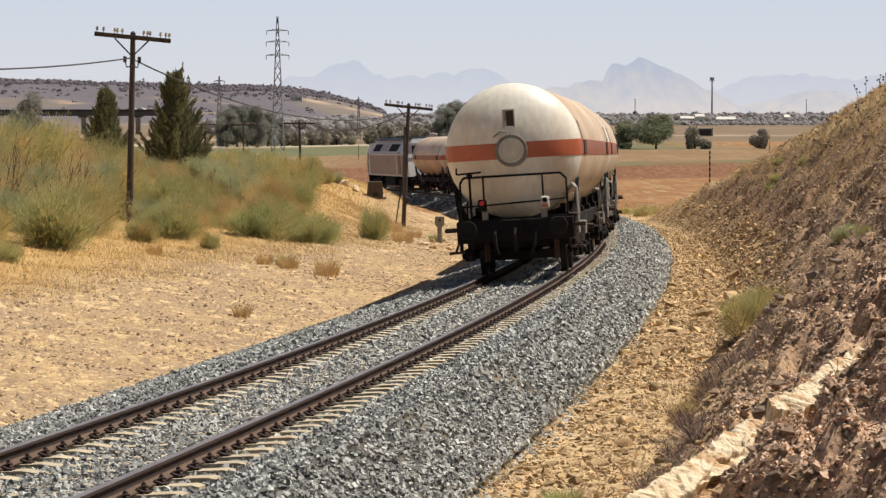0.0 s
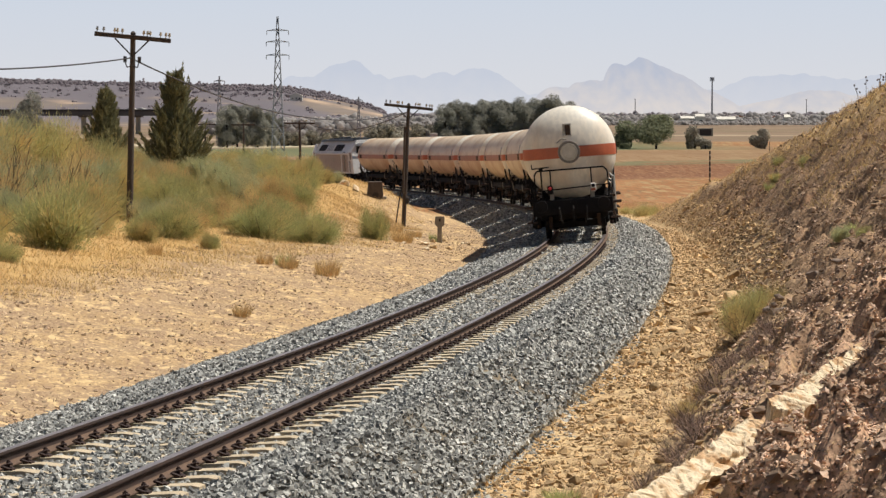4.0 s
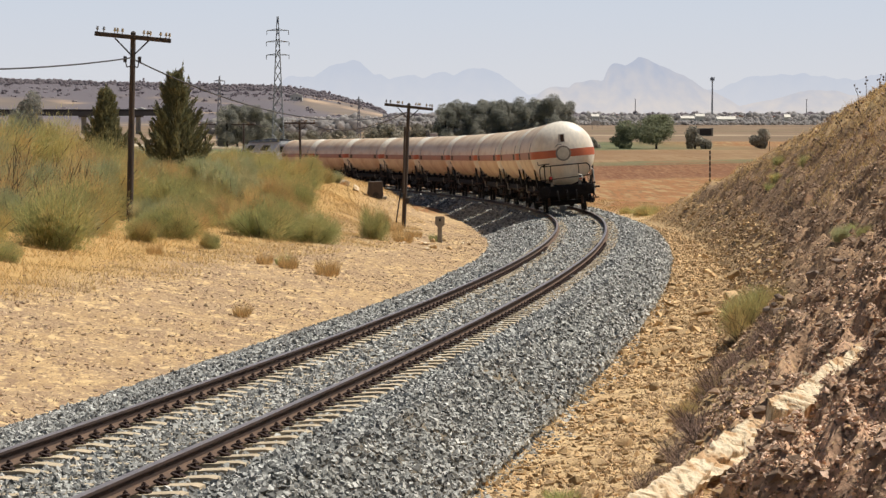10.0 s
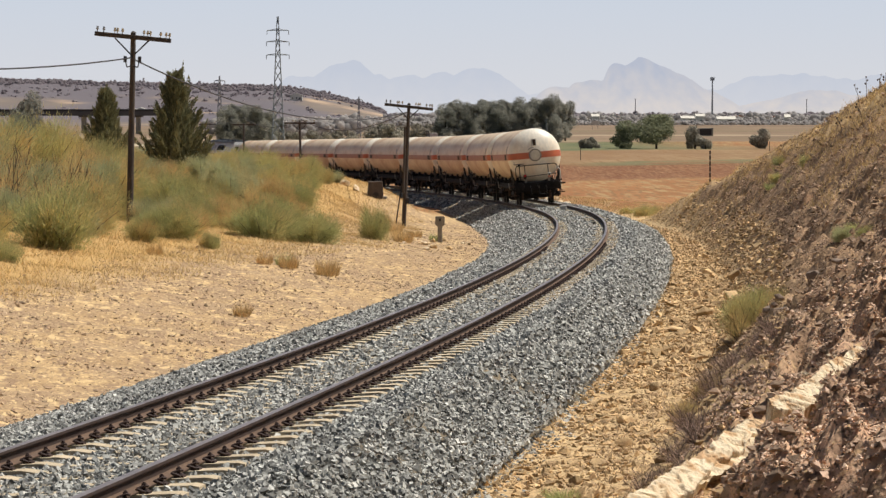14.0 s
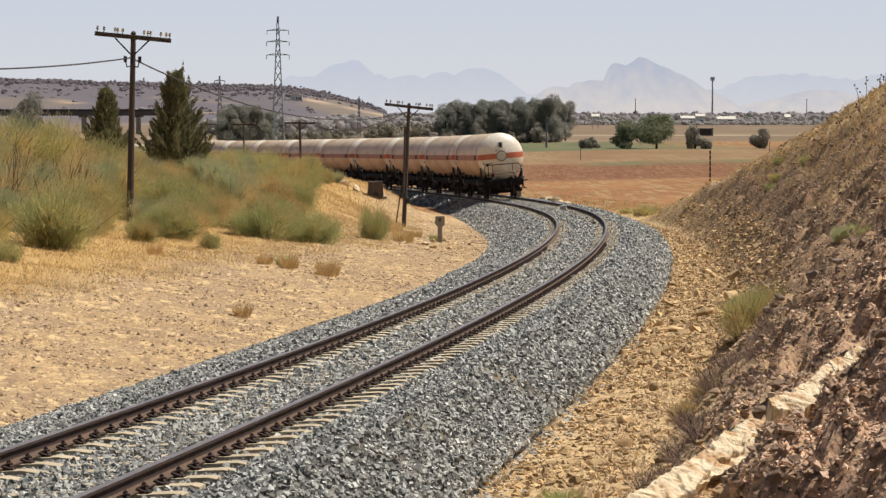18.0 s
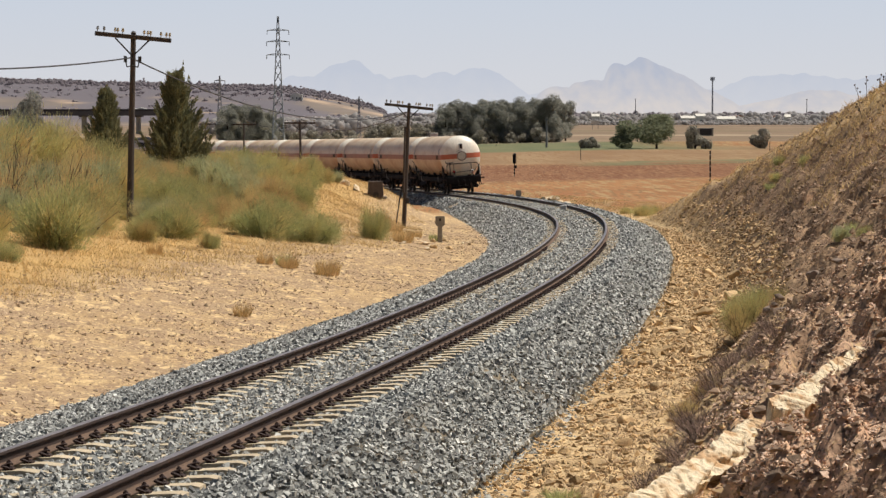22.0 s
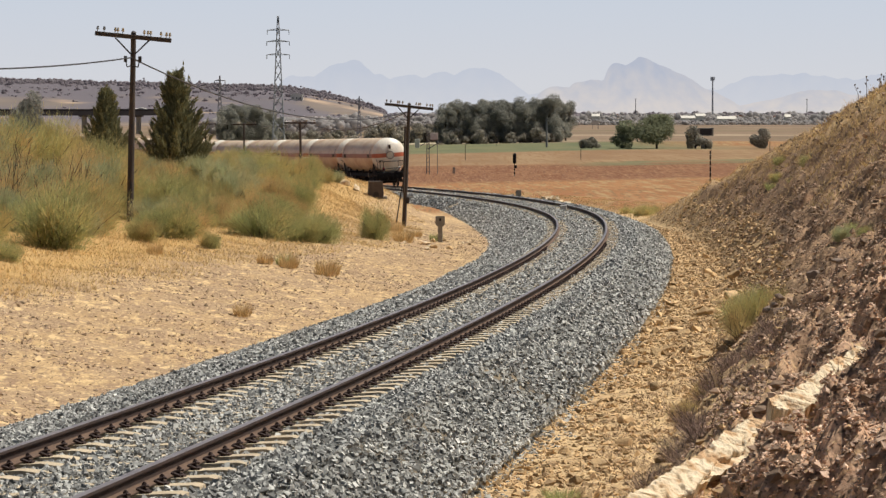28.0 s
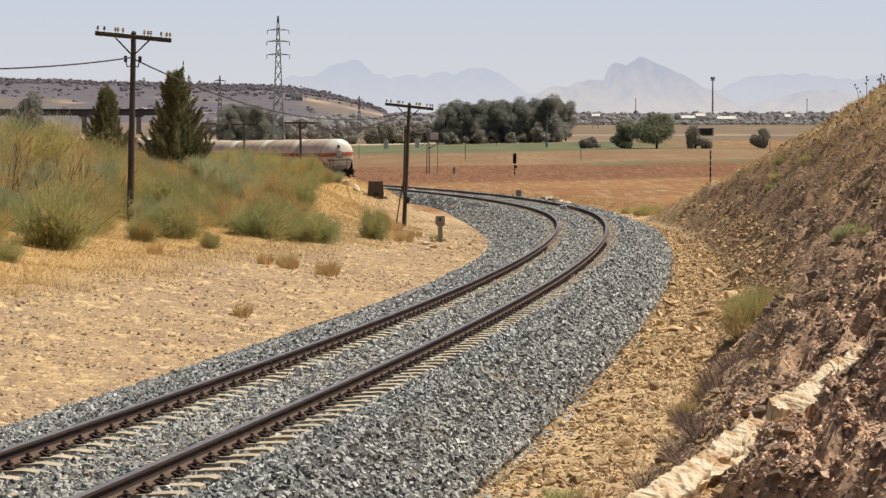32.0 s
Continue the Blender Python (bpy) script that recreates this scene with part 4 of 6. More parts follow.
def hectometre_post(x, y, h):
    z = ground_z(x, y)
    root = tagged(new("distance_post"), "pale stone distance post with wider head beside track", "distance post")
    root.location = (x, y, z)
    part("post", box(0, 0, h * .3, .17, .1, h * .75, .015), M_POSTWHITE, root)
    bm = bmesh.new()
    pr = [(-.12, h * .62), (-.17, h * .70), (-.17, h * .98), (-.14, h), (.14, h), (.17, h * .98), (.17, h * .70), (.12, h * .62)]
    f = [bm.verts.new((a, -.06, b)) for a, b in pr]
    g = [bm.verts.new((a, .06, b)) for a, b in pr]
    bm.faces.new(f)
    bm.faces.new(g[::-1])
    for i in range(8):
        bm.faces.new((f[i], g[i], g[(i + 1) % 8], f[(i + 1) % 8]))
    bmesh.ops.recalc_face_normals(bm, faces=bm.faces)
    part("head", bm, M_POSTWHITE, root)
    part("painted_mark", box(0, -.066, h * .86, .07, .008, .1), M_DARKIRON, root)


hectometre_post(-.12, 108.8, .95)


def relay_case():
    x, y = -3.4, 151.0
    root = tagged(new("trackside_case"), "dark rusty trackside case with a round hole", "equipment case")
    root.matrix_basis = pose(x, y, ground_z(x, y) - .05, 0, 0, 6)
    bm = bmesh.new()
    a = [(-.40, 0), (.40, 0), (.34, .84), (-.34, .84)]
    f = [bm.verts.new((p, -.3, q)) for p, q in a]
    g = [bm.verts.new((p, .3, q)) for p, q in a]
    bm.faces.new(f)
    bm.faces.new(g[::-1])
    for i in range(4):
        bm.faces.new((f[i], g[i], g[(i + 1) % 4], f[(i + 1) % 4]))
    bmesh.ops.recalc_face_normals(bm, faces=bm.faces)
    bmesh.ops.bevel(bm, geom=list(bm.edges), offset=.02, segments=1, affect="EDGES")
    part("body", bm, M_RUST2, root)
    part("lid", box(0, 0, .85, .7, .62, .05, .01), M_RUST2, root)
    for sx in (-1, 1):
        part("footing", box(sx * .44, -.1, .06, .22, .5, .16, .03), M_POSTWHITE, root, "pale concrete footing")
    # a solid dark disc stands for the shaded inside of the hole
    part("hole", tube((0, -.30, .2), (0, -.312, .2), .15, 18), M_DARKIRON, root)
    part("rim", lathe([(.15, -.31), (.17, -.31), (.17, -.30), (.15, -.30)], 18), M_RUST2, root).location.z = .2


M_RUST2 = mat("dark_rust", rgb((98, 86, 80)), rgb((74, 64, 60)), rough=0.85, scale=5, fine=40, bump=0.4)
relay_case()


def marker_stake(x, y, h, w, label, material=None, cat="marker post"):
    root = tagged(new("marker_post"), label, cat)
    root.location = (x, y, ground_z(x, y))
    part("stake", box(0, 0, h / 2 - .1, w, w, h + .2, .01), material or M_POSTWHITE, root)
    part("cap", box(0, 0, h + .02, w * 1.3, w * 1.3, .06, .01), material or M_POSTWHITE, root)
    return root


mk = marker_stake(4.86, 195, 1.25, .12, "short white marker post outside the bend")
part("plate", box(0, -.08, 1.12, .36, .03, .36, .01), M_POSTWHITE, mk)
wb = tagged(part("white_block", box(0, 0, 0, .34, .26, .24, .03), M_WHITE, None), "small white concrete block between the rails", "concrete block")
wb.matrix_basis = track_pose(143, -.45, -.04)

# ---- vegetation ----
def blades(base, way, length, width, droop=0.25, rs=None):
    """Thin blades tapering to a point; returns vertices and triangles."""
    n = len(base)
    way = way / np.linalg.norm(way, axis=1, keepdims=True)
    side = np.cross(way, rs.normal(size=(n, 3)))
    side /= np.linalg.norm(side, axis=1, keepdims=True) + 1e-9
    tip = base + way * length[:, None]
    tip[:, 2] -= droop * length
    w = width[:, None] / 2
    v = np.stack([base - side * w, base + side * w, tip], 1)
    return v.reshape(-1, 3), np.arange(n * 3).reshape(-1, 3)


M_BROOM = mat("broom_stems", rgb((198, 194, 134)), rgb((172, 176, 122)), rough=0.8, scale=3, fine=30, bump=0, island=.22, obj=.12, spec=.2,
              tone=rgb((216, 182, 124)), translucent=.45)
M_BROOMGREY = mat("grey_broom_stems", rgb((190, 192, 148)), rgb((168, 176, 138)), rough=0.8, scale=3, fine=30, bump=0, island=.22, obj=.12, spec=.2,
                  tone=rgb((208, 188, 140)), translucent=.45)
M_DRYTWIG = mat("mauve_dry_twigs", rgb((176, 150, 136)), rgb((140, 120, 112)), rough=0.9, scale=3, fine=30, bump=0, island=.35, spec=.2, translucent=.2)
M_BROOMDRY = mat("dry_broom_stems", rgb((222, 192, 138)), rgb((208, 174, 122)), rough=0.85, scale=3, fine=30, bump=0, island=.22, obj=.12, spec=.2,
                 tone=rgb((192, 186, 128)), translucent=.45)
M_BROOMDEEP = mat("deep_green_broom_stems", rgb((174, 176, 120)), rgb((150, 160, 110)), rough=0.8, scale=3, fine=30, bump=0, island=.22, obj=.1, spec=.2,
                  tone=rgb((204, 188, 130)), translucent=.45)
M_TWIG = mat("shrub_branches", rgb((96, 80, 66)), rgb((76, 64, 54)), rough=0.9, scale=6, fine=40)
M_STRAW = mat("dry_grass", rgb((222, 194, 140)), rgb((204, 168, 114)), rough=0.85, scale=.8, fine=20, bump=0, island=.3, spec=.2, coords="Generated", translucent=.3)
M_SCRUB = mat("dry_scrub", rgb((170, 144, 118)), rgb((138, 118, 100)), rough=0.9, scale=3, fine=30, bump=0, island=.35, spec=.2, translucent=.15)


def shrub(seed, material, n=20000, name="broom_shrub", bare=0.0):
    """A shrub about 1 m in radius and 1.25 m high: feathery plumes of thin stems that fan out from bare branches."""
    rs = np.random.RandomState(seed)
    nl = 24
    a = rs.uniform(0, 2 * np.pi, nl)
    r = np.sqrt(rs.rand(nl)) * .8
    lobes = np.stack([r * np.cos(a), r * np.sin(a)], 1)
    tops = rs.uniform(.72, 1.12, nl) * (1 - .5 * r ** 2)
    tops[rs.rand(nl) < .3] *= .6
    size = rs.uniform(.15, .3, nl)
    dry = np.clip(rs.normal(.2, .3, nl), 0, 1)
    k = rs.randint(0, nl, n)
    foot = np.stack([lobes[k, 0] * .3, lobes[k, 1] * .3, tops[k] * .12], 1)
    head = np.stack([lobes[k, 0], lobes[k, 1], tops[k]], 1)
    s = rs.beta(2.0, 1.0, n)[:, None]
    off = rs.normal(size=(n, 3)) * size[k][:, None] * (.3 + .7 * s) * .62
    p = foot + (head - foot) * s + off
    # skirts of stems that reach down between the plumes
    low = rs.rand(n) < .22 * (1 - bare)
    p[low, 2] *= rs.rand(low.sum())
    p[:, 2] = np.abs(p[:, 2])
    ax = (head - foot) / np.linalg.norm(head - foot, axis=1, keepdims=True)
    way = ax * .8 + np.array([0, 0, .55]) + off / size[k][:, None] * .9 + rs.normal(0, .3, (n, 3))
    v, f = blades(p, way, rs.uniform(.05, .15, n), rs.uniform(.008, .015, n), .03, rs)
    tone = np.repeat(np.clip(dry[k] + .5 * (s[:, 0] - .6) * dry[k] + rs.normal(0, .08, n), 0, 1), 3)
    root = new(name)
    part("foliage", set_tone(mesh_from("foliage", v, f, material), tone), None, root)
    bm = bmesh.new()
    for i in range(nl):
        q = lobes[i]
        bm_tube(bm, (rs.uniform(-.1, .1), rs.uniform(-.1, .1), -.1), (q[0] * .6, q[1] * .6, .45 * tops[i]), .024, 5, .016)
        bm_tube(bm, (q[0] * .6, q[1] * .6, .45 * tops[i]), (q[0] * 1.1 + rs.uniform(-.2, .2), q[1] * 1.1 + rs.uniform(-.2, .2), tops[i]), .012, 5, .004)
        if bare:
            bm_tube(bm, (q[0] * .7, q[1] * .7, .6 * tops[i]), (q[0] * .9 + rs.uniform(-.35, .35), q[1] * .9 + rs.uniform(-.35, .35), tops[i] + .25), .012, 5, .005)
    part("branchwork", bm, M_TWIG, root)
    return root


shrubs = [shrub(1, M_BROOM), shrub(2, M_BROOMGREY), shrub(3, M_BROOMDRY), shrub(4, M_BROOM), shrub(5, M_BROOMDRY), shrub(6, M_BROOMDRY, 4200, "broom_shrub", 1.0), shrub(7, M_DRYTWIG, 2600, "dry_bush", 1.0), shrub(8, M_BROOMDEEP, 22000), shrub(9, M_BROOMDEEP)]
used = set()


def plant(i, x, y, size, turn, label, group="broom shrubs on the bank", tall=1.0):
    src = shrubs[i]
    ob = src if i not in used else copy_thing(src, Matrix())
    used.add(i)
    ob.matrix_basis = pose(x, y, ground_z(x, y) - .06, 0, 0, turn)
    ob.scale = (size, size, size * tall)
    tagged(ob, label, "shrub", group)
    return ob


GREEN_B, DRY_B = "grey-green broom shrub growing on dry bank", "yellowing dry broom shrub among green ones"
# the shrubs that stand out one by one
for i, x, y, s, tall in ((7, -9.35, 72.2, 1.3, 1.1), (7, -9.6, 65.5, .62, .75), (7, -5.5, 90.5, 1.15, .95), (8, -4.05, 91.4, 1.15, .9), (8, -7.7, 93.5, .8, 1.1),
                         (8, -2.33, 100.3, .62, 1.75), (7, -7.6, 84, .95, 1.0), (0, -6.3, 81.0, .35, 1.3), (3, -8.0, 79.5, .6, 1.0),
                         (1, -16.4, 112, 1.75, 1.1), (0, -14.9, 114, 1.7, 1.1), (3, -15.6, 106, 1.6, 1.05), (0, -13.3, 117, 1.5, 1.0),
                         (3, -6.1, 150.6, .8, .9), (1, -5.5, 152.2, .62, .9), (0, -6.9, 147, 1.0, .9), (3, -7.0, 139, 1.0, 1.0)):
    plant(i, x, y, s, 40 * i + 17 * x, GREEN_B, tall=tall)
for x, y, s in ((-11.6, 84, 1.25), (-12.6, 88.5, 1.4), (-11.1, 90, 1.2), (-10.5, 80, 1.0)):
    plant(5, x, y, s, 50 * x, "half-bare brown broom shrub with showing branches")
rsb = np.random.RandomState(5)
taken = [(-9.35, 72.2), (-5.5, 90.5), (-4.3, 91), (-2.33, 100.3)]
while len(taken) < 142:
    y = rsb.uniform(70, 164)
    x = rsb.uniform(-.165 * y, -1)
    tx, tz, th = track_at_y(y)
    d = (tx - x) * math.sin(th)
    edge = np.interp(y, [70, 92, 110, 130, 150, 164], [12.6, 10.2, 10.2, 11.5, 12.2, 11.6])
    if d < edge or d > 34 or any((x - a) ** 2 + (y - b) ** 2 < 1.5 for a, b in taken):
        continue
    taken.append((x, y))
    dry = rsb.rand() < (.4 if vnoise(x, y, 9, 2) > .62 else .1)
    size = rsb.uniform(.75, 1.25) * np.interp(d, [10, 14, 24], [.8, 1.1, 1.5])
    tall = rsb.uniform(.85, 1.2)
    # none stands out above the hill's crest line
    skyline = np.interp(x / y, [-.147, -.136, -.123, -.106, -.098, -.085, -.078, -.068, -.053, -.042, -.034], [-.0015, -.0045, -.009, -.0118, -.0142, -.0155, -.0136, -.0113, -.0116, -.0155, -.021])
    size = min(size, (2.473 + (skyline + .001) * y - ground_z(x, y)) / (1.3 * tall))
    if size < .4:
        continue
    kind, turn = (2, 4)[rsb.randint(2)] if dry else (0, 1, 3, 7, 8)[rsb.randint(5)], rsb.uniform(0, 360)
    if x / y < -.117 and 77 < y < 108 and len(taken) % 5 < 2:
        kind, dry = 5, True
    if math.hypot(x + 6.5, y - 92) > 1.7:
        plant(kind, x, y, size, turn, DRY_B if dry else GREEN_B, tall=tall)


def tussock(seed, material):
    rs = np.random.RandomState(seed)
    n = 420
    a = rs.uniform(0, 2 * np.pi, n)
    r = np.sqrt(rs.rand(n)) * .24
    base = np.stack([r * np.cos(a), r * np.sin(a), rs.uniform(-.02, .08, n)], 1)
    way = np.stack([np.cos(a) * rs.uniform(.1, .9, n), np.sin(a) * rs.uniform(.1, .9, n), np.ones(n)], 1)
    v, f = blades(base, way, rs.uniform(.08, .42, n) * (1.1 - 1.6 * r), rs.uniform(.008, .015, n), .12, rs)
    return mesh_from("tussock", v, f, material)


ME_TUSS = [tussock(31, M_SCRUB), tussock(32, M_BROOMDRY), tussock(33, M_BROOM)]


def put_tussock(k, x, y, s, label, tall=1.0):
    ob = tagged(new("grass_tussock", ME_TUSS[k]), label, "grass tussock", "dry tussocks on bare ground")
    ob.matrix_basis = pose(x, y, ground_z(x, y), 0, 0, 360 * vnoise(x * 7, y * 7, 1))
    ob.scale = (s, s, s * tall)


for k, x, y, s in ((1, -3.94, 76.7, 1.0), (1, -4.55, 76.8, .85), (1, -2.92, 75.6, 1.25), (1, -3.87, 57.9, .7), (1, -1.35, 101.2, 1.3), (2, -.3, 111, .9), (1, -1.0, 112, .8),
                   (1, -1.9, 120, 1.2), (1, -2.6, 128, 1.2), (1, -7.1, 74, .8), (2, -4.1, 77.6, .9)):
    put_tussock(k, x, y, s, "dry golden tussock on sandy ground" if k < 2 else "greenish tussock on sandy ground", 1.35)
# tufts on the cut slope and its foot
for k, x, y, s, tall in ((2, 6.5, 49.5, 1.0, .8), (2, 6.9, 50.2, .9, .8), (2, 1.1, 27.9, .8, .7), (2, 10.6, 97, 1.2, 1), (2, 11.2, 101, 1.2, 1), (2, 11.6, 104, 1.0, 1)):
    put_tussock(k, x, y, s * .8, "scrubby tuft rooted in the rocky cut slope", tall)
for i, x, y, s in ((0, 4.8, 46.6, .62), (3, 4.98, 47.4, .55), (5, 4.6, 46.2, .4), (1, 6.6, 49.8, .24), (0, 10.9, 89.5, .36), (3, 10.3, 88.8, .28), (0, 6.55, 46.6, .2), (3, 10.8, 98, .3), (0, 11.5, 103, .3), (2, 3.3, 37.5, .28), (4, 2.7, 33.6, .25)):
    plant(i, x, y, s, 70 * x, "scrubby grey-green bush on the rocky slope", "bushes on the cut slope")


def grass_field(name, label, n, seed, where, length, width, material, lean=.5):
    """Blades of dry grass over a stretch of ground given by a sampler."""
    rs = np.random.RandomState(seed)
    x, y, keep = where(rs, n)
    x, y = x[keep], y[keep]
    n = len(x)
    base = np.stack([x, y, height(x, y) - .02], 1)
    way = rs.normal(0, lean, (n, 3))
    way[:, 2] = 1
    v, f = blades(base, way, rs.uniform(*length, n), rs.uniform(*width, n), .15, rs)
    return tagged(new(name, mesh_from(name, v, f, material)), label, "grass", kind="stuff")


def bank_left(rs, n):
    y = rs.uniform(50, 165, n)
    d = rs.uniform(5.2, 24, n)
    tx, tz, th = track_at_y(y)
    x = tx - d
    edge = np.interp(y, [50, 60, 72, 85, 100, 130, 165], [8.2, 8.4, 8.0, 6.9, 6.1, 7.0, 7.2]) + 2.2 * (vnoise(x, y, 4, 1) - .5)
    return x, y, (d > edge) & (rs.rand(n) < np.interp(d - edge, [0, 1.5, 8], [.35, 1, .5])) & (x > -.16 * y)


def bank_sparse(rs, n):
    y = rs.uniform(30, 150, n)
    d = rs.uniform(3.4, 10, n)
    tx, tz, th = track_at_y(y)
    x = tx - d
    return x, y, (vnoise(x, y, 1.3, 3) > .62) & (rs.rand(n) < .8)


def crest_right(rs, n):
    y = rs.uniform(42, 150, n)
    d = rs.uniform(4, 16, n)
    tx, tz, th = track_at_y(y)
    x = tx + d
    rel = height(x, y, False) - tz
    lim = np.interp(y, [45, 70, 110, 140], [2.3, 2.1, 1.6, .5])
    top = (rel > lim + 1.4 * (vnoise(x, y, 2.5, 2) - .5)) & (vnoise(x, y, .9, 5) > .3)
    below = (rel > lim - .9) & (vnoise(x, y, 1.6, 6) > .55) & (rs.rand(n) < .5)
    return x, y, top | below


def verge_far(rs, n):
    y = rs.uniform(140, 260, n)
    d = -rs.uniform(3.2, 13, n)
    tx, tz, th = track_at_y(y)
    x = tx - d
    return x, y, vnoise(x, y, 2.5, 3) > .35


grass_field("dry_grass", "golden dry grass on the bank under shrubs", 330000, 41, bank_left, (.06, .25), (.010, .02), M_STRAW)
grass_field("sparse_grass", "thin dry stalks on bare sandy ground", 50000, 42, bank_sparse, (.03, .12), (.008, .016), M_SCRUB)
grass_field("crest_grass", "golden dry grass on top of the cutting", 190000, 43, crest_right, (.08, .32), (.010, .02), M_STRAW)
grass_field("verge_grass", "straw-coloured grass verge beyond the track", 22000, 44, verge_far, (.08, .26), (.025, .045), M_STRAW)


def slope_scrub(rs, n):
    y = rs.uniform(14, 120, n)
    d = rs.uniform(3.6, 12, n)
    tx, tz, th = track_at_y(y)
    x = tx + d
    rel = height(x, y, False) - tz
    return x, y, (vnoise(x, y, 1.1, 6) > .42) & (rel < 4.5)


grass_field("slope_scrub", "grey-brown dry twigs over the rocky cut slope", 190000, 45, slope_scrub, (.04, .17), (.006, .013), M_SCRUB, .8)


def dry_stalks():
    """Tall dead flower stalks with seed heads on the skyline of the cutting."""
    rs = np.random.RandomState(9)
    for i in range(7):
        y = rs.uniform(80, 96)
        x = y * rs.uniform(.131, .147)
        h = rs.uniform(.3, .6)
        root = tagged(new("dead_flower_stalk"), "dead brown flower stalk with seed heads on the crest", "dry plant", "dead stalks on the crest")
        root.location = (x, y, ground_z(x, y))
        lean = rs.uniform(-.2, .1)
        part("stalk", pipe([(0, 0, -.05), (lean * .4, 0, h * .6), (lean, .05, h)], .008, 5), M_TWIG, root)
        for k in range(3):
            hd = part("seed_head", lathe([(.005, 0), (.024, .02), (.028, .04), (.015, .055), (.004, .06)], 8, "Z"), M_TWIG, root)
            hd.location = (lean * (1 - .25 * k) + rs.uniform(-.1, .1) * (k > 0), .05, h * (1 - .18 * k))


dry_stalks()

# ---- loose rock ----
M_ROCK = mat("ochre_rock", rgb((206, 175, 130)), rgb((162, 136, 106)), rough=0.95, scale=5, fine=30, bump=0.5, island=.45, spec=.2)
M_DARKROCK = mat("brown_slope_rock", rgb((178, 151, 126)), rgb((130, 109, 94)), rough=0.95, scale=5, fine=30, bump=0.6, island=.46, spec=.2)
M_PINKROCK = mat("pinkish_crumbling_rock", rgb((234, 202, 174)), rgb((180, 152, 132)), rough=0.95, scale=5, fine=30, bump=0.5, island=.5, spec=.2)
M_CLOD = mat("sandy_clods", rgb((200, 174, 142)), rgb((164, 140, 120)), rough=0.95, scale=1, fine=9, bump=0, island=.32, spec=.15)
M_PALEROCK = mat("pale_limestone_ledge", rgb((233, 216, 186)), rgb((212, 188, 152)), rough=0.95, scale=4, fine=34, bump=.7, dist=.03, c=rgb((192, 156, 116)), cs=7, cut=(.5, .62))


def rubble(name, label, n, seed, where, size, material, along=None):
    """Many angular stones lying on the ground, joined."""
    rs = np.random.RandomState(seed)
    base = np.array([(1, 0, 0), (0, 1, 0), (-1, 0, 0), (0, -1, 0), (0, 0, 1), (0, 0, -1)], float)
    tri = np.array([(0, 1, 4), (1, 2, 4), (2, 3, 4), (3, 0, 4), (1, 0, 5), (2, 1, 5), (3, 2, 5), (0, 3, 5)])
    x, y, keep = where(rs, n)
    x, y = x[keep], y[keep]
    n = len(x)
    sz = size[0] + (size[1] - size[0]) * rs.rand(n) ** 4
    v = (base[None] * rs.uniform(.7, 1.4, (n, 6, 1)) + rs.uniform(-.4, .4, (n, 6, 3))) * rs.uniform(.55, 1.25, (n, 1, 3)) * sz[:, None, None]
    if not along:
        # tumbled: each lies its own way
        for i, j in ((1, 2), (0, 2)):
            a = rs.uniform(0, 2 * np.pi, n)
            c, s = np.cos(a)[:, None], np.sin(a)[:, None]
            p, q = v[..., i] * c - v[..., j] * s, v[..., i] * s + v[..., j] * c
            v[..., i], v[..., j] = p, q
    a = rs.uniform(0, 2 * np.pi, n)
    if along:
        # bedded: long, flat, all lying one way
        v = v * np.array([1.9, .55, .6])
        a = math.atan2(along[1], along[0]) + rs.normal(0, .22, n)
    c, s = np.cos(a)[:, None], np.sin(a)[:, None]
    v = np.stack([v[..., 0] * c - v[..., 1] * s, v[..., 0] * s + v[..., 1] * c, v[..., 2] * .75], -1)
    if along:
        v[..., 2] += along[2] * (v[..., 0] * along[0] + v[..., 1] * along[1])
    v += np.stack([x, y, height(x, y) + sz * .15], 1)[:, None]
    f = (tri[None] + (np.arange(n) * 6)[:, None, None]).reshape(-1, 3)
    return tagged(new(name, mesh_from(name, v.reshape(-1, 3), f, material)), label, "stones", kind="stuff")


def strip_right(rs, n):
    y = 16 + 130 * rs.rand(n) ** 1.35
    d = rs.uniform(2.7, 5.6, n)
    tx, tz, th = track_at_y(y)
    x = tx + d
    return x, y, rs.rand(n) < .35 + .65 * (vnoise(x, y, 1.2, 1) > .5)


def slope_right(rs, n):
    y = 14 + 110 * rs.rand(n) ** 1.8
    d = rs.uniform(4.8, 11, n)
    tx, tz, th = track_at_y(y)
    x = tx + d
    return x, y, vnoise(x, y, .9, 4) > .35


def sand_left(rs, n):
    y = 32 + 120 * rs.rand(n) ** 1.4
    d = rs.uniform(3.3, 10, n)
    tx, tz, th = track_at_y(y)
    x = tx - d
    return x, y, rs.rand(n) < .25 + .75 * (vnoise(x, y, 2, 4) > .5)


rubble("rubble", "ochre stones strewn along the foot of the cutting", 80000, 51, strip_right, (.014, .06), M_ROCK)
rubble("slope_rubble", "brown broken rock over the cut slope", 88000, 52, slope_right, (.016, .06), M_DARKROCK)
def slope_near(rs, n):
    y = 14 + 26 * rs.rand(n) ** 1.2
    d = rs.uniform(4.9, 8.4, n)
    tx, tz, th = track_at_y(y)
    x = tx + d
    return x, y, vnoise(x, y, .5, 4) > .3


def toe_far(rs, n):
    y = rs.uniform(46, 132, n)
    d = rs.uniform(2.9, 5.5, n)
    tx, tz, th = track_at_y(y)
    x = tx + d
    return x, y, rs.rand(n) < .25 + .75 * (vnoise(x, y, 1.6, 5) > .45)


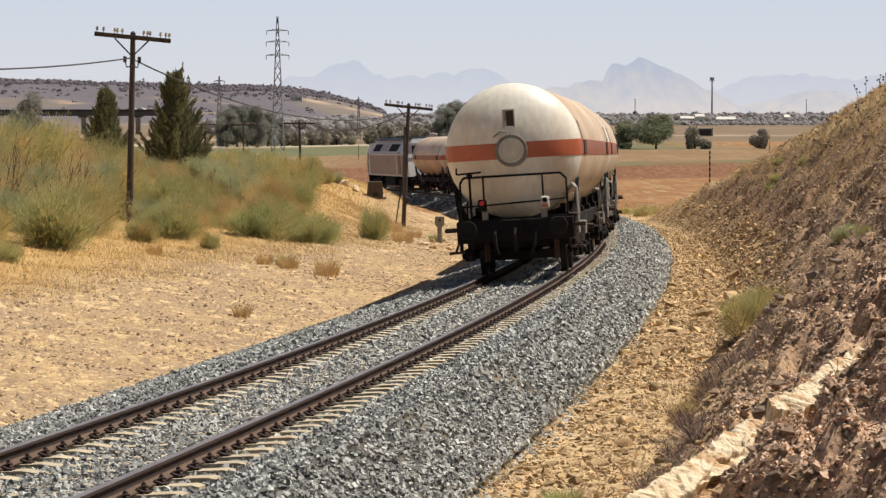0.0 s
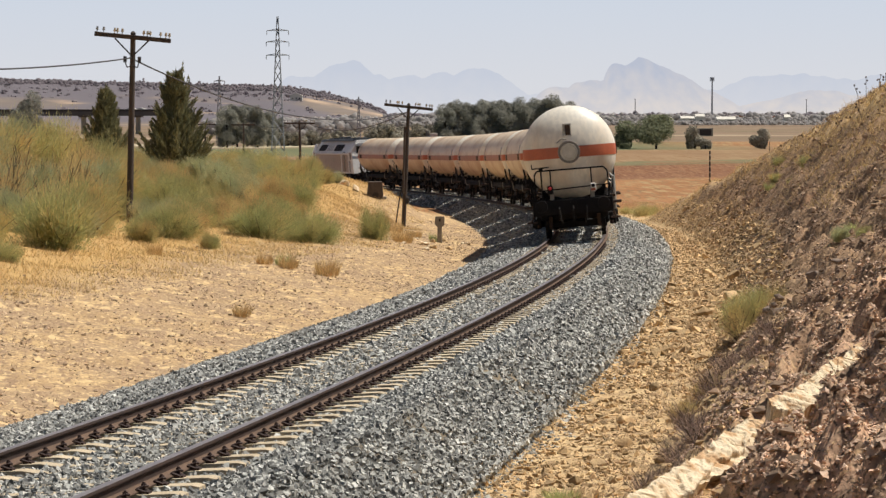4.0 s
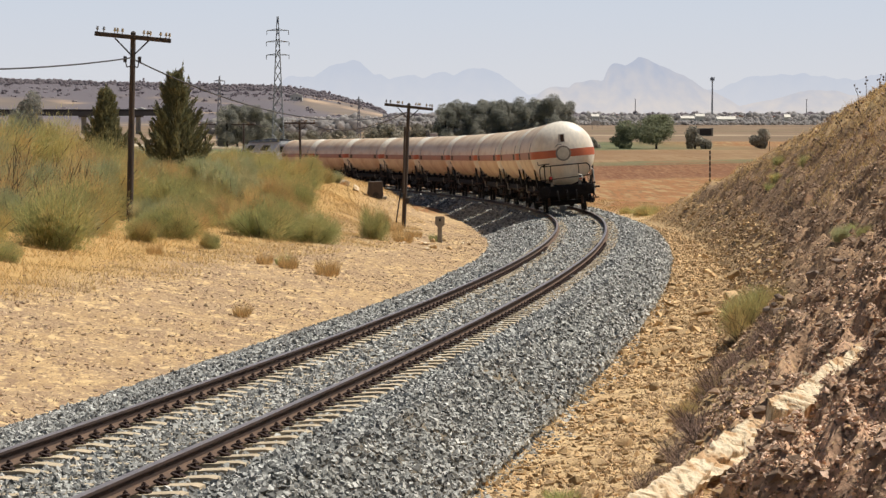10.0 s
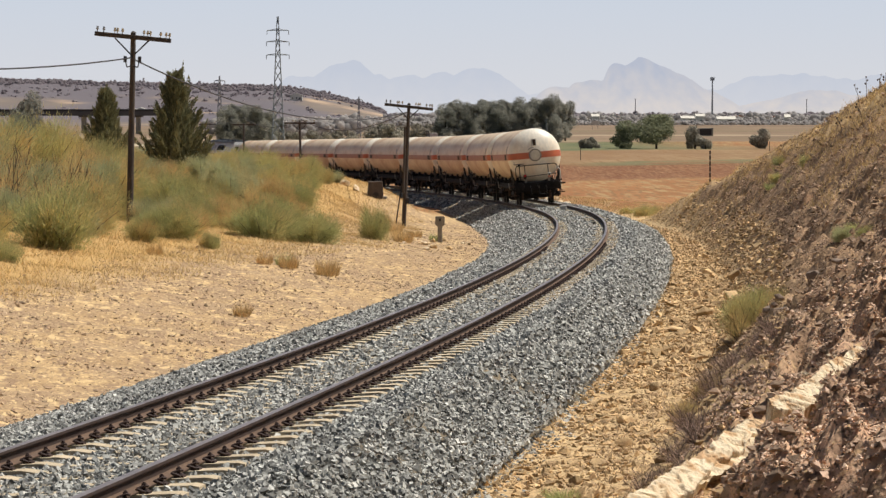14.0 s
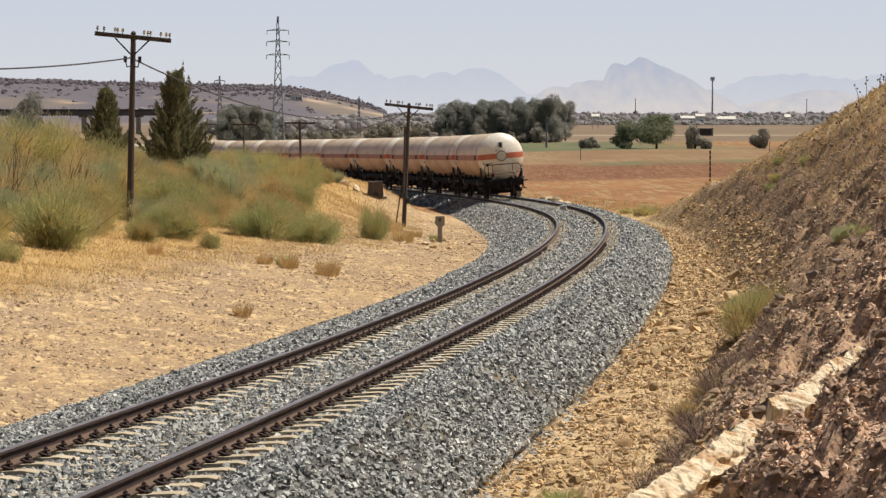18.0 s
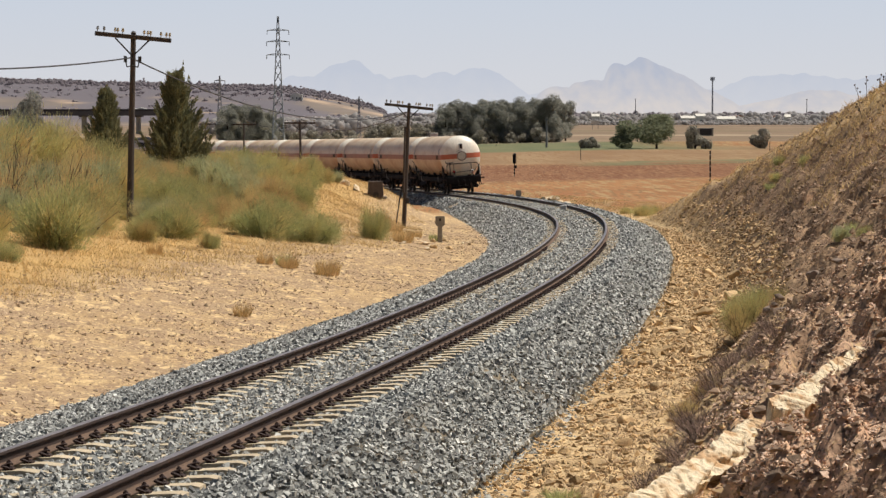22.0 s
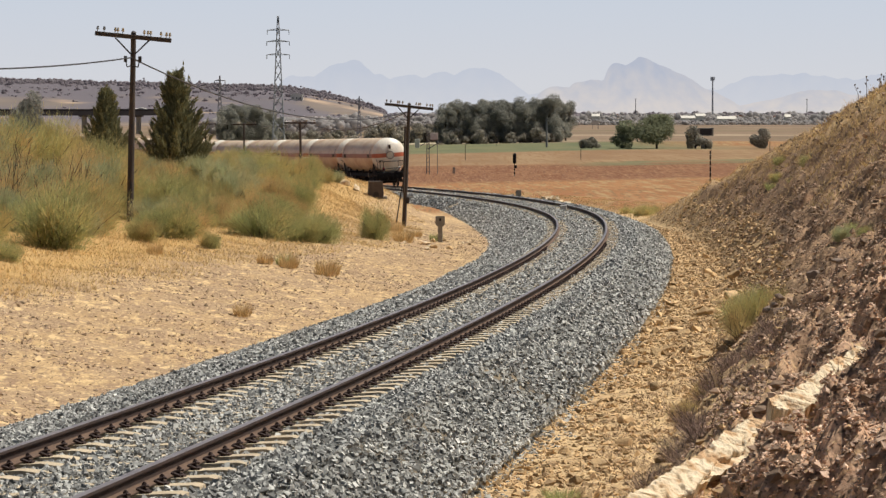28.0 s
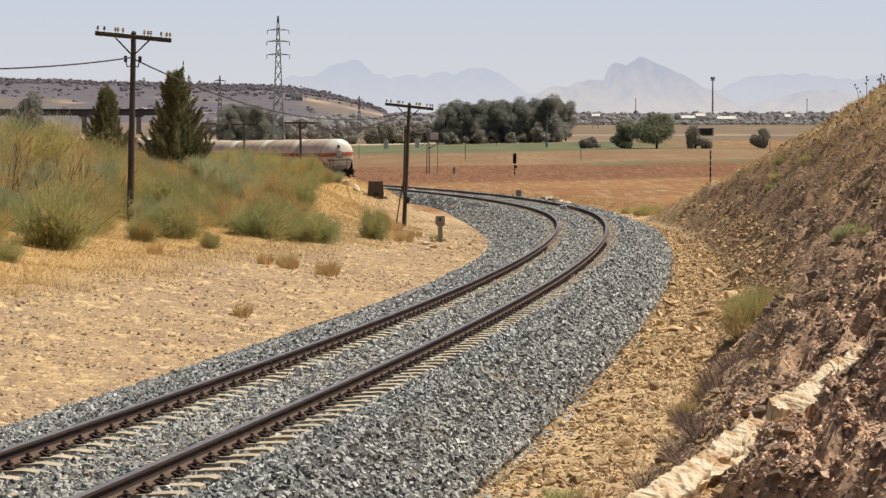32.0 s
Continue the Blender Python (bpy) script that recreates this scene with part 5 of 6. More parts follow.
def slope_far(rs, n):
    y = rs.uniform(40, 135, n)
    d = rs.uniform(4.6, 11.5, n)
    tx, tz, th = track_at_y(y)
    x = tx + d
    return x, y, vnoise(x, y, 1.4, 6) > .38


rubble("toe_rubble", "ochre and brown stones heaped along the far slope's foot", 9000, 62, toe_far, (.03, .12), M_ROCK)
rubble("slope_blocks", "brown angular blocks over the far cut slope", 20000, 63, slope_far, (.02, .075), M_DARKROCK)
rubble("slope_grit", "fine broken rock and clods on the near cut slope", 70000, 54, slope_near, (.011, .034), M_PINKROCK)
def slope_corner(rs, n):
    y = rs.uniform(15, 27, n)
    tx, tz, th = track_at_y(y)
    x = tx + rs.uniform(5.2, 9.0, n)
    return x, y, vnoise(x, y, .4, 2) > .36


rubble("slope_crumbs", "pinkish crumbs of weathered rock on the near slope", 26000, 61, slope_corner, (.009, .03), M_PINKROCK)
rubble("sand_pebbles", "small pale stones on sandy ground", 46000, 53, sand_left, (.009, .045), M_CLOD)
rubble("slope_shards", "long splinters of bedded rock along the cut slope", 24000, 55, slope_near, (.01, .034), M_DARKROCK, along=(.46, .87, .12))


def boulder(seed, x, y, s, material, label, sink=.25):
    """A broken block of rock: the hull of a few scattered corners, edges worn."""
    rs = np.random.RandomState(seed)
    bm = bmesh.new()
    d = rs.normal(size=(15, 3))
    d = d / np.linalg.norm(d, axis=1, keepdims=True) * rs.uniform(.75, 1.15, (15, 1)) * rs.uniform(.65, 1.2, 3) * np.array([1.1, 1.1, .75])
    for q in d:
        bm.verts.new(tuple(q * s))
    hull = bmesh.ops.convex_hull(bm, input=bm.verts)
    loose = [g for g in bm.verts if not g.link_faces]
    bmesh.ops.delete(bm, geom=loose, context="VERTS")
    bmesh.ops.bevel(bm, geom=bm.edges[:], offset=s * .06, segments=1, affect="EDGES")
    ob = part("rock", bm, material, None)
    ob.matrix_basis = pose(x, y, ground_z(x, y) + s * (.5 - sink), 0, 0, rs.uniform(0, 360))
    return tagged(ob, label, "rock", "rocks by the cutting")


rsr = np.random.RandomState(77)
for i, (x, y, s) in enumerate(((2.06, 46.4, .3), (2.3, 47.2, .22), (1.75, 44.6, .18), (2.9, 41.3, .2), (2.2, 36.5, .2), (3.4, 45, .2), (1.6, 31, .2), (2.0, 33.4, .18), (4.3, 56, .25), (5.3, 61, .3),
                               (5.9, 70, .3), (7.2, 82, .35), (8.3, 95, .35), (1.3, 29.4, .16), (1.05, 28.2, .14), (3.0, 50, .2), (6.2, 64, .35), (7.0, 72, .4))):
    boulder(100 + i, x, y, s * .6, M_ROCK, "ochre rock lying at the foot of cutting")
for i in range(26):
    y = rsr.uniform(15, 60)
    tx, tz, th = track_at_y(y)
    x = float(tx) + rsr.uniform(5.2, 8.2)
    if 20 < y < 26:
        continue
    boulder(200 + i, x, y, rsr.uniform(.04, .09), M_DARKROCK, "brown rock jutting out of the cut slope", .3)
for i in range(44):
    a, q = rsr.uniform(0, 6.28), math.sqrt(rsr.rand())
    ob = boulder(400 + i, 6.5 + 1.5 * q * math.cos(a), 185 + 1.2 * q * math.sin(a), rsr.uniform(.2, .38), M_PALEROCK if i % 3 else M_ROCK, "pale stone in a heap beside the bend", .3)
    ob.location.z += 1.05 * (1 - q) ** .8
for i in range(22):
    y = rsr.uniform(97, 116)
    tx, tz, th = track_at_y(y)
    boulder(500 + i, float(tx) - rsr.uniform(3.9, 6.0), y, rsr.uniform(.07, .2), M_PALEROCK if i % 2 else M_ROCK, "pale stone on the sandy bank", .3)
boulder(301, -6.72, 95.2, .26, M_PALEROCK, "pale stone half buried on the bank")
boulder(302, -4.4, 151.5, .35, M_PALEROCK, "pale broken concrete beside the trackside case")
boulder(303, -4.9, 152, .3, M_PALEROCK, "pale broken concrete on the hill's crest")


M_SLATE = mat("dark_slaty_rock", rgb((146, 128, 114)), rgb((110, 97, 88)), rough=0.95, scale=5, fine=30, bump=0.7, obj=.15, spec=.2, c=rgb((140, 116, 96)), cs=4, cut=(.55, .68))
for i in range(20):
    u = i / 19
    boulder(600 + i, 4.85 + .95 * u + rsr.uniform(-.1, .1), 45.2 - 4.0 * u + rsr.uniform(-.4, .4), rsr.uniform(.08, .2), M_SLATE, "dark slaty rock breaking out of the cut slope", .32)


def pale_ledge():
    """A bed of pale limestone that climbs the cut slope: three broken slabs, undercut along the lower edge."""
    rs = np.random.RandomState(8)
    root = tagged(new("limestone_ledge"), "pale broken limestone ledge along the cut slope", "rock ledge")
    a, b = np.array(LEDGE[0]), np.array(LEDGE[1])
    dip = np.array([.1, -.34, -.17])
    for u0, u1, w0, w1, lift in ((-.16, .52, 1.05, .55, .0), (.56, .86, .4, 1.0, .03), (.85, 1.0, .5, .2, .05)):
        n, m = int(260 * (u1 - u0)) + 12, 48
        uu, w = np.meshgrid(np.linspace(u0, u1, n), np.linspace(-.35, 1.25, m), indexing="ij")
        k = (uu - u0) / (u1 - u0)
        wide = w0 + (w1 - w0) * k + .45 * (fnoise(uu * 30, uu * 0 + u0, 1.0, 4, 3) - .5)
        ww = np.clip(w, 0, 1)
        edge = .14 * (fnoise(uu * 40, uu * 0 + 7, 1.5, 3, 4) - .5)
        p = a + uu[..., None] * (b - a) + dip * (ww * wide)[..., None]
        p[..., 2] += lift + edge * .6 - .05 * k * (1 - k)
        p[..., 1] += .16 * (fnoise(uu * 25, w * 2, 1.0, 3, 9) - .5)
        p += np.array([.0, -.10, .17]) * (.34 * (fnoise(p[..., 0], p[..., 1] * .6 + p[..., 2], .2, 4, 2) - .5) + .15 * (vnoise(p[..., 0], p[..., 1] * .6 + p[..., 2], .045, 5) - .5))[..., None]
        # the back runs into the slope, the front breaks off
        back, front = np.clip(-w, 0, 1), np.clip(w - 1, 0, 1)
        p[..., 0] += .9 * back - .25 * front
        p[..., 1] += .5 * back + .35 * front
        p[..., 2] += -.25 * back - 1.1 * front
        ends = np.clip(np.maximum(.04 - k, k - .96) / .04, 0, 1)
        p[..., 2] -= .22 * ends
        idx = np.arange(n * m).reshape(n, m)
        f = np.stack([idx[:-1, :-1], idx[:-1, 1:], idx[1:, 1:], idx[1:, :-1]], -1).reshape(-1, 4)
        part("slab", mesh_from("slab", p.reshape(-1, 3), f, M_PALEROCK), None, root)


pale_ledge()


def along_ledge(rs, n):
    u = np.where(rs.rand(n) < .45, rs.normal(.54, .06, n), rs.uniform(-.1, 1.05, n))
    off = rs.normal(.04, .24, n)
    x = LEDGE[0][0] + u * (LEDGE[1][0] - LEDGE[0][0]) + off * .9
    y = LEDGE[0][1] + u * (LEDGE[1][1] - LEDGE[0][1]) - off * .35
    return x, y, np.ones(n, bool)


rubble("ledge_chips", "pale broken limestone chips strewn along the ledge", 2400, 59, along_ledge, (.005, .045), M_PALEROCK)
rubble("ledge_soil", "brown crumbs of rock lying over the ledge", 1300, 60, along_ledge, (.006, .05), M_DARKROCK)
# mauve dry bushes over the foot of the near slope
for x, y, s in ((1.25, 24.2, .3), (1.6, 25.6, .34), (1.95, 27.2, .36), (2.35, 29.0, .4), (1.05, 22.6, .26), (2.1, 25.0, .28), (2.75, 31.4, .42), (3.1, 34, .4), (2.6, 27.6, .3), (3.4, 37.2, .45), (3.9, 40.6, .42), (3.2, 30.2, .3), (3.7, 33.2, .34)):
    plant(6, x, y, s, 90 * x, "mauve-grey dry twiggy bush on the slope's foot", "dry bushes on the cut slope", tall=.75)
rsd = np.random.RandomState(21)
for i in range(20):
    y = rsd.uniform(21, 44)
    tx, tz, th = track_at_y(y)
    plant(6, float(tx) + rsd.uniform(4.3, 5.6), y, rsd.uniform(.2, .36), rsd.uniform(0, 360), "mauve-grey dry twiggy bush on the slope's foot", "dry bushes on the cut slope", tall=.75)


def past_toe(rs, n):
    """Stray ballast that has rolled past the foot of its shoulder."""
    y = 16 + 74 * rs.rand(n) ** 1.5
    tx, tz, th = track_at_y(y)
    x = tx + (2.62 + np.abs(rs.normal(0, .22, n))) / np.sin(th)
    return x, y, np.ones(n, bool)


rubble("stray_ballast", "grey ballast stones strewn past the shoulder's foot", 5200, 58, past_toe, (.016, .04), M_STONE)
for x, y, s in ((11.4, 172, .75), (12.2, 175, .6), (10.8, 178, .5)):
    plant(0, x, y, s, 30 * x, "pale yellow-green bush beyond the cutting's end", "bushes on the cut slope", tall=.8)

# ---- trees ----
M_BARK = mat("tree_bark", rgb((84, 72, 62)), rgb((62, 54, 47)), rough=0.95, scale=4, fine=30, bump=0.6, stretch=(3, 3, .5))
M_CYPRESS = mat("dark_conifer_foliage", rgb((144, 140, 105)), rgb((118, 118, 88)), rough=0.8, scale=2, fine=20, bump=0, island=.3, spec=.15, translucent=.3)
# leaves of the far trees are coloured paler and greyer for the haze
M_GUM = mat("eucalyptus_leaves", rgb((166, 164, 152)), rgb((146, 146, 136)), rough=0.8, scale=.6, fine=8, bump=0, island=.1, obj=.1, spec=.15, translucent=.6)
M_LEAF = mat("field_tree_leaves", rgb((152, 154, 124)), rgb((130, 134, 108)), rough=0.8, scale=.6, fine=8, bump=0, island=.2, spec=.15, translucent=.5)
M_OLIVE = mat("grey_green_leaves", rgb((176, 168, 152)), rgb((152, 147, 134)), rough=0.8, scale=.6, fine=8, bump=0, island=.35, spec=.2, translucent=.35)


def conifer(seed, x, y, h, r, label):
    """A ragged cypress: upswept boughs, each a pointed plume of short sprigs round a bare limb."""
    rs = np.random.RandomState(seed)
    root = tagged(new("conifer"), label, "conifer tree", "conifers on the bank")
    root.location = (x, y, ground_z(x, y) - .05)
    bm = tube((0, 0, -.2), (0, 0, h * .55), .12, 9, .07)
    bm_tube(bm, (0, 0, h * .55), (.03, 0, h * .95), .07, 7, .015)
    B, W, Ln = [], [], []
    for i in range(190):
        t = .14 + .8 * rs.rand() ** 1.4
        reach = r * np.interp(t, [.1, .2, .36, .6, .8, 1], [.5, .74, 1.02, .7, .36, .06]) * (rs.uniform(.85, 1.2) if i % 3 else rs.uniform(.4, .85))
        a = rs.uniform(0, 2 * np.pi)
        out = np.array([math.cos(a), math.sin(a), 0])
        rise = min(reach * rs.uniform(.75, 1.25) + .15, h * t - .1)
        z0 = h * t - rise
        tip = out * reach + np.array([0, 0, z0 + rise])
        if i % 4 == 0:
            bm_tube(bm, (0, 0, z0), tuple(tip * .85 + np.array([0, 0, z0 * .15])), .018, 5, .006)
        k = 165
        s = rs.uniform(.15, 1.0, k)
        fat = .15 * (1 - s) ** .8 + .008
        p = out * (reach * s)[:, None] + np.outer(z0 + rise * s ** 1.5, [0, 0, 1]) + rs.normal(0, 1, (k, 3)) * fat[:, None]
        B.append(p)
        W.append(out * .6 + np.array([0, 0, .9]) + rs.normal(0, .28, (k, 3)))
        Ln.append(rs.uniform(.1, .24, k))
    # the dense heart of the crown
    k = 7500
    t = rs.rand(k) ** 1.3
    q = r * np.interp(t, [0, .1, .2, .35, .6, .8, 1], [.4, .52, .66, .8, .5, .2, .0]) * np.sqrt(rs.uniform(.1, 1, k)) * .88
    a = rs.uniform(0, 2 * np.pi, k)
    B.append(np.stack([q * np.cos(a), q * np.sin(a), h * (.05 + .85 * t)], 1))
    W.append(np.stack([np.cos(a) * .5, np.sin(a) * .5, np.ones(k)], 1) + rs.normal(0, .3, (k, 3)))
    Ln.append(rs.uniform(.14, .34, k))
    # ragged leaders at the top
    for i in range(9):
        k = 60
        s = np.linspace(0, 1, k)
        px, py = rs.normal(0, r * .13, 2)
        top = h * (rs.uniform(.84, .96) if i else 1.0)
        B.append(np.stack([px * (1 + s * .4), py * (1 + s * .4), h * .62 + (top - h * .62) * s], 1) + rs.normal(0, 1, (k, 3)) * (.12 * (1 - s) + .01)[:, None])
        W.append(rs.normal(0, .3, (k, 3)) + np.array([0, 0, 1]))
        Ln.append(rs.uniform(.1, .2, k))
    B, W, Ln = np.concatenate(B), np.concatenate(W), np.concatenate(Ln)
    v, f = blades(B, W, Ln, rs.uniform(.04, .075, len(B)), .0, rs)
    part("trunk", bm, M_BARK, root)
    part("crown", mesh_from("crown", v, f, M_CYPRESS), None, root)
    return root


conifer(61, -11.5, 130, 4.95, 1.5, "dark green ragged conifer on the shrub hill")
conifer(62, -14.95, 134, 3.95, 1.1, "smaller dark conifer behind the shrubs")


def broadleaf(seed, h, r, leaf, material, n=2600, trunk=.25, lobes=14, name="tree", low=.2):
    """A broadleaved tree of height h and crown radius r: trunk, limbs and lobes of small leaf cards."""
    rs = np.random.RandomState(seed)
    root = new(name)
    bm = tube((0, 0, -.3), (0, 0, h * .4), trunk, 9, trunk * .6)
    cs, rr = [], []
    for i in range(lobes):
        a, q = rs.uniform(0, 2 * np.pi), math.sqrt(rs.rand()) * .68
        z = rs.uniform(low + .1, .88)
        q *= np.interp(z, [.1, .5, .9], [.95, 1, .55])
        c = np.array([q * r * math.cos(a), q * r * math.sin(a), z * h])
        cs.append(c)
        rr.append(rs.uniform(.26, .46) * r)
        if i < 8:
            bm_tube(bm, (0, 0, h * .3), tuple(c * np.array([.8, .8, .95])), trunk * .35, 6, trunk * .1)
    k = rs.randint(0, lobes, n)
    d = rs.normal(size=(n, 3))
    d /= np.linalg.norm(d, axis=1, keepdims=True)
    p = np.array(cs)[k] + d * (np.array(rr)[k] * rs.uniform(.55, 1.08, n))[:, None] * np.array([1, 1, .85])
    p[:, 2] = np.clip(p[:, 2], h * low * .5, h)
    u = np.cross(d + rs.normal(0, .6, (n, 3)), rs.normal(size=(n, 3)))
    u /= np.linalg.norm(u, axis=1, keepdims=True)
    w = np.cross(u, d + rs.normal(0, .5, (n, 3)))
    w /= np.linalg.norm(w, axis=1, keepdims=True)
    sz = (leaf * rs.uniform(.6, 1.4, n))[:, None]
    v = np.stack([p - u * sz, p - w * sz * .6, p + u * sz, p + w * sz * .6], 1).reshape(-1, 3)
    part("trunk", bm, M_BARK, root)
    part("crown", mesh_from("crown", v, np.arange(n * 4).reshape(-1, 4), material), None, root)
    return root


def far_z(x, y):
    return float(height(x, y, False))


def put(src, x, y, s, turn, label, category="tree", group="", tall=1.0, first=False):
    ob = src if first else copy_thing(src, Matrix())
    ob.matrix_basis = pose(x, y, far_z(x, y) - .1, 0, 0, turn)
    ob.scale = (s, s, s * tall)
    return tagged(ob, label, category, group)


gums = [broadleaf(70 + i, 10.8, 3.7, .125, M_GUM, n=25000, lobes=30, name="eucalyptus_tree", low=.0) for i in range(4)]
GUM_L = "dark grey-green eucalyptus in the field grove"
for i in range(15):
    f = i / 14
    px = np.interp(f, [0, 1], [788, 1000])
    y = 700 + 26 * ((i * 7) % 3) / 2
    x = (px - 784) / 5336.7 * y
    s = (.90, .98, 1.0, .94, .96, 1.04, .95, .99, 1.02, .93, 1.0, .98, 1.06, 1.02, .92)[i]
    put(gums[i % 4], x, y, s, 77 * i, GUM_L, group="eucalyptus grove", first=i < 4)
for i in range(6):  # second clump far to the other side
    px, y = 402 + 18 * i, 720 + 12 * (i % 3)
    put(gums[i % 4], (px - 784) / 5336.7 * y, y, (.95, 1.05, 1.0, .98, .86, .7)[i], 50 * i, "dark trees beyond the shrub hill", group="tree clump beyond the hill")
low = [broadleaf(80 + i, 3.6, 2.6, .2, M_OLIVE, n=3600, lobes=12, name="shrubby_tree", low=.05) for i in range(2)]
k = 0
for px, y, s in ((510, 740, 1.0), (530, 735, .95), (552, 745, 1.05), (575, 738, .9), (596, 742, 1.0), (618, 738, .95), (675, 742, 1.4), (695, 736, 1.35), (712, 742, 1.2), (735, 740, 1.35), (755, 742, 1.3), (772, 738, 1.2), (660, 746, 1.0)):
    put(low[k % 2], (px - 784) / 5336.7 * y, y, s, 60 * k, "low grey-green trees along the far hedge", group="far hedge trees", first=k < 2)
    k += 1
for i in range(12):
    px = 798 + 17.5 * i
    put(low[i % 2], (px - 784) / 5336.7 * 694, 694 + 4 * (i % 3), (.8, 1.0, .7, .9)[i % 4], 47 * i, "dark undergrowth at the grove's foot", "bush", "undergrowth of the grove")
oaks = [broadleaf(90, 5.2, 3.0, .17, M_LEAF, n=7000, lobes=18, name="field_tree", low=.02, trunk=.16), broadleaf(91, 6.5, 4.6, .18, M_LEAF, n=9500, lobes=24, name="field_tree", low=.04, trunk=.2)]
put(oaks[0], 34.6, 572, 1.2, 20, "dark green round tree standing in the field", first=True, tall=.85)
put(oaks[1], 40.0, 566, 1.18, 70, "large dark green tree with spreading boughs in field", first=True, tall=.84)
put(low[0], 28.6, 580, .62, 10, "small grey bush in the field")
put(low[1], 27.2, 582, .5, 50, "small grey bush in the field")
put(low[1], 47.2, 565, .85, 90, "thin pale tree in the field", tall=1.4)
put(low[0], 48.9, 562, .55, 130, "small dark bush in the field")
put(low[1], 59.5, 566, .86, 200, "round grey bush in the field", tall=1.22)
put(gums[2], -40.5, 293, .62, 40, "dark tree rising behind the bank", tall=1.42)
put(gums[1], -39.0, 290, .42, 140, "dark tree rising behind the bank", tall=1.6)

# lighter than the near iron: haze put into the far masts' colour
M_PALEIRON = mat("hazed_steel", rgb((160, 160, 164)), rgb((140, 140, 146)), rough=0.6, scale=.4, fine=3, bump=0)


# ---- masts, signals, posts on the plain ----
def lattice_pylon(x, y, h, base, label, arms):
    root = tagged(new("lattice_pylon"), label, "pylon")
    root.location = (x, y, far_z(x, y) - .1)
    n = 11
    t = .001 * y * .13
    cor = [(1, 1), (-1, 1), (-1, -1), (1, -1)]

    def half(z):
        return np.interp(z / h, [0, .75, 1], [base / 2, base * .16, base * .05])

    for a, b in cor:
        part("leg", pipe([(a * half(z), b * half(z), z) for z in np.linspace(0, h, 7)], t, 5), M_PALEIRON, root)
    for i in range(n):
        z0, z1 = h * (i / n) ** .85, h * ((i + 1) / n) ** .85
        bm = bmesh.new()
        for j in range(4):
            (a, b), (c, d) = cor[j], cor[(j + 1) % 4]
            bm_tube(bm, (a * half(z0), b * half(z0), z0), (c * half(z1), d * half(z1), z1), t * .7, 4)
            bm_tube(bm, (c * half(z0), d * half(z0), z0), (a * half(z1), b * half(z1), z1), t * .7, 4)
        part("bracing", bm, M_PALEIRON, root)
    for z, w in arms:
        am = part("crossarm", pipe([(-w, 0, z), (0, 0, z + .35), (w, 0, z), (-w, 0, z)], t * .9, 5), M_PALEIRON, root)
        for sx in (-1, 1):
            part("insulator_string", tube((sx * w, 0, z), (sx * w, 0, z - .9), t, 6), M_PALEIRON, am)
    return root


lattice_pylon(-35.0, 640, 28.6, 2.7, "tall grey steel lattice pylon on the plain", ((25.6, 2.3), (23.2, 2.4), (20.4, 2.4)))
lattice_pylon(-67.0, 905, 19.0, 2.0, "smaller grey lattice pylon on the plain", ((17.5, 1.6), (15.8, 1.6)))
lattice_pylon(-24.0, 860, 12.5, 1.2, "far thin lattice mast behind the hedge", ((11.5, 1.0),))


def concrete_pole(x, y, h, r, label):
    root = tagged(new("concrete_pole"), label, "pole")
    root.location = (x, y, far_z(x, y) - .1)
    part("shaft", tube((0, 0, 0), (0, 0, h), r, 8, r * .6), M_IRON, root)
    part("top_bracket", box(0, 0, h - .2, r * 2.6, r * 1.5, r * 1.5, .01), M_IRON, root)


concrete_pole(20.8, 608, 5.9, .22, "grey concrete power pole at edge of the crop")
concrete_pole(-68.5, 610, 3.4, .2, "short pale pole behind the shrubs")
for x, y, h in ((20.5, 450, 2.6), (3.4, 470, 2.4), (11.2, 640, 1.6), (55.0, 350, 2.2), (47.6, 440, 2.4), (-14.0, 500, 2.4)):
    marker_stake(x, y, h, .09, "thin wooden fence post standing in the field", M_WOOD, "fence post")
st = marker_stake(26.57, 300.3, 3.0, .14, "dark and white banded post in the field", M_DARKIRON, "banded post")
for i in range(5):
    part("white_band", box(0, 0, .35 + i * .58, .16, .16, .16), M_POSTWHITE, st)


def signal_post(x, y):
    root = tagged(new("railway_signal"), "small railway signal, black head on banded post", "railway signal")
    root.location = (x, y, far_z(x, y) - .05)
    part("post", tube((0, 0, 0), (0, 0, 2.6), .07, 10), M_POSTWHITE, root)
    for z in (.35, .75):
        part("black_band", tube((0, 0, z), (0, 0, z + .2), .085, 10), M_BLACK, root)
    hd = part("signal_head", box(0, -.1, 2.15, .42, .22, 1.2, .1), M_BLACK, root)
    for z in (1.85, 2.15, 2.45):
        part("hood", tube((0, -.2, z), (0, -.4, z), .12, 10), M_BLACK, hd)
    part("lower_head", box(.1, -.1, 1.2, .34, .2, .36, .06), M_BLACK, root)


signal_post(8.3, 352)


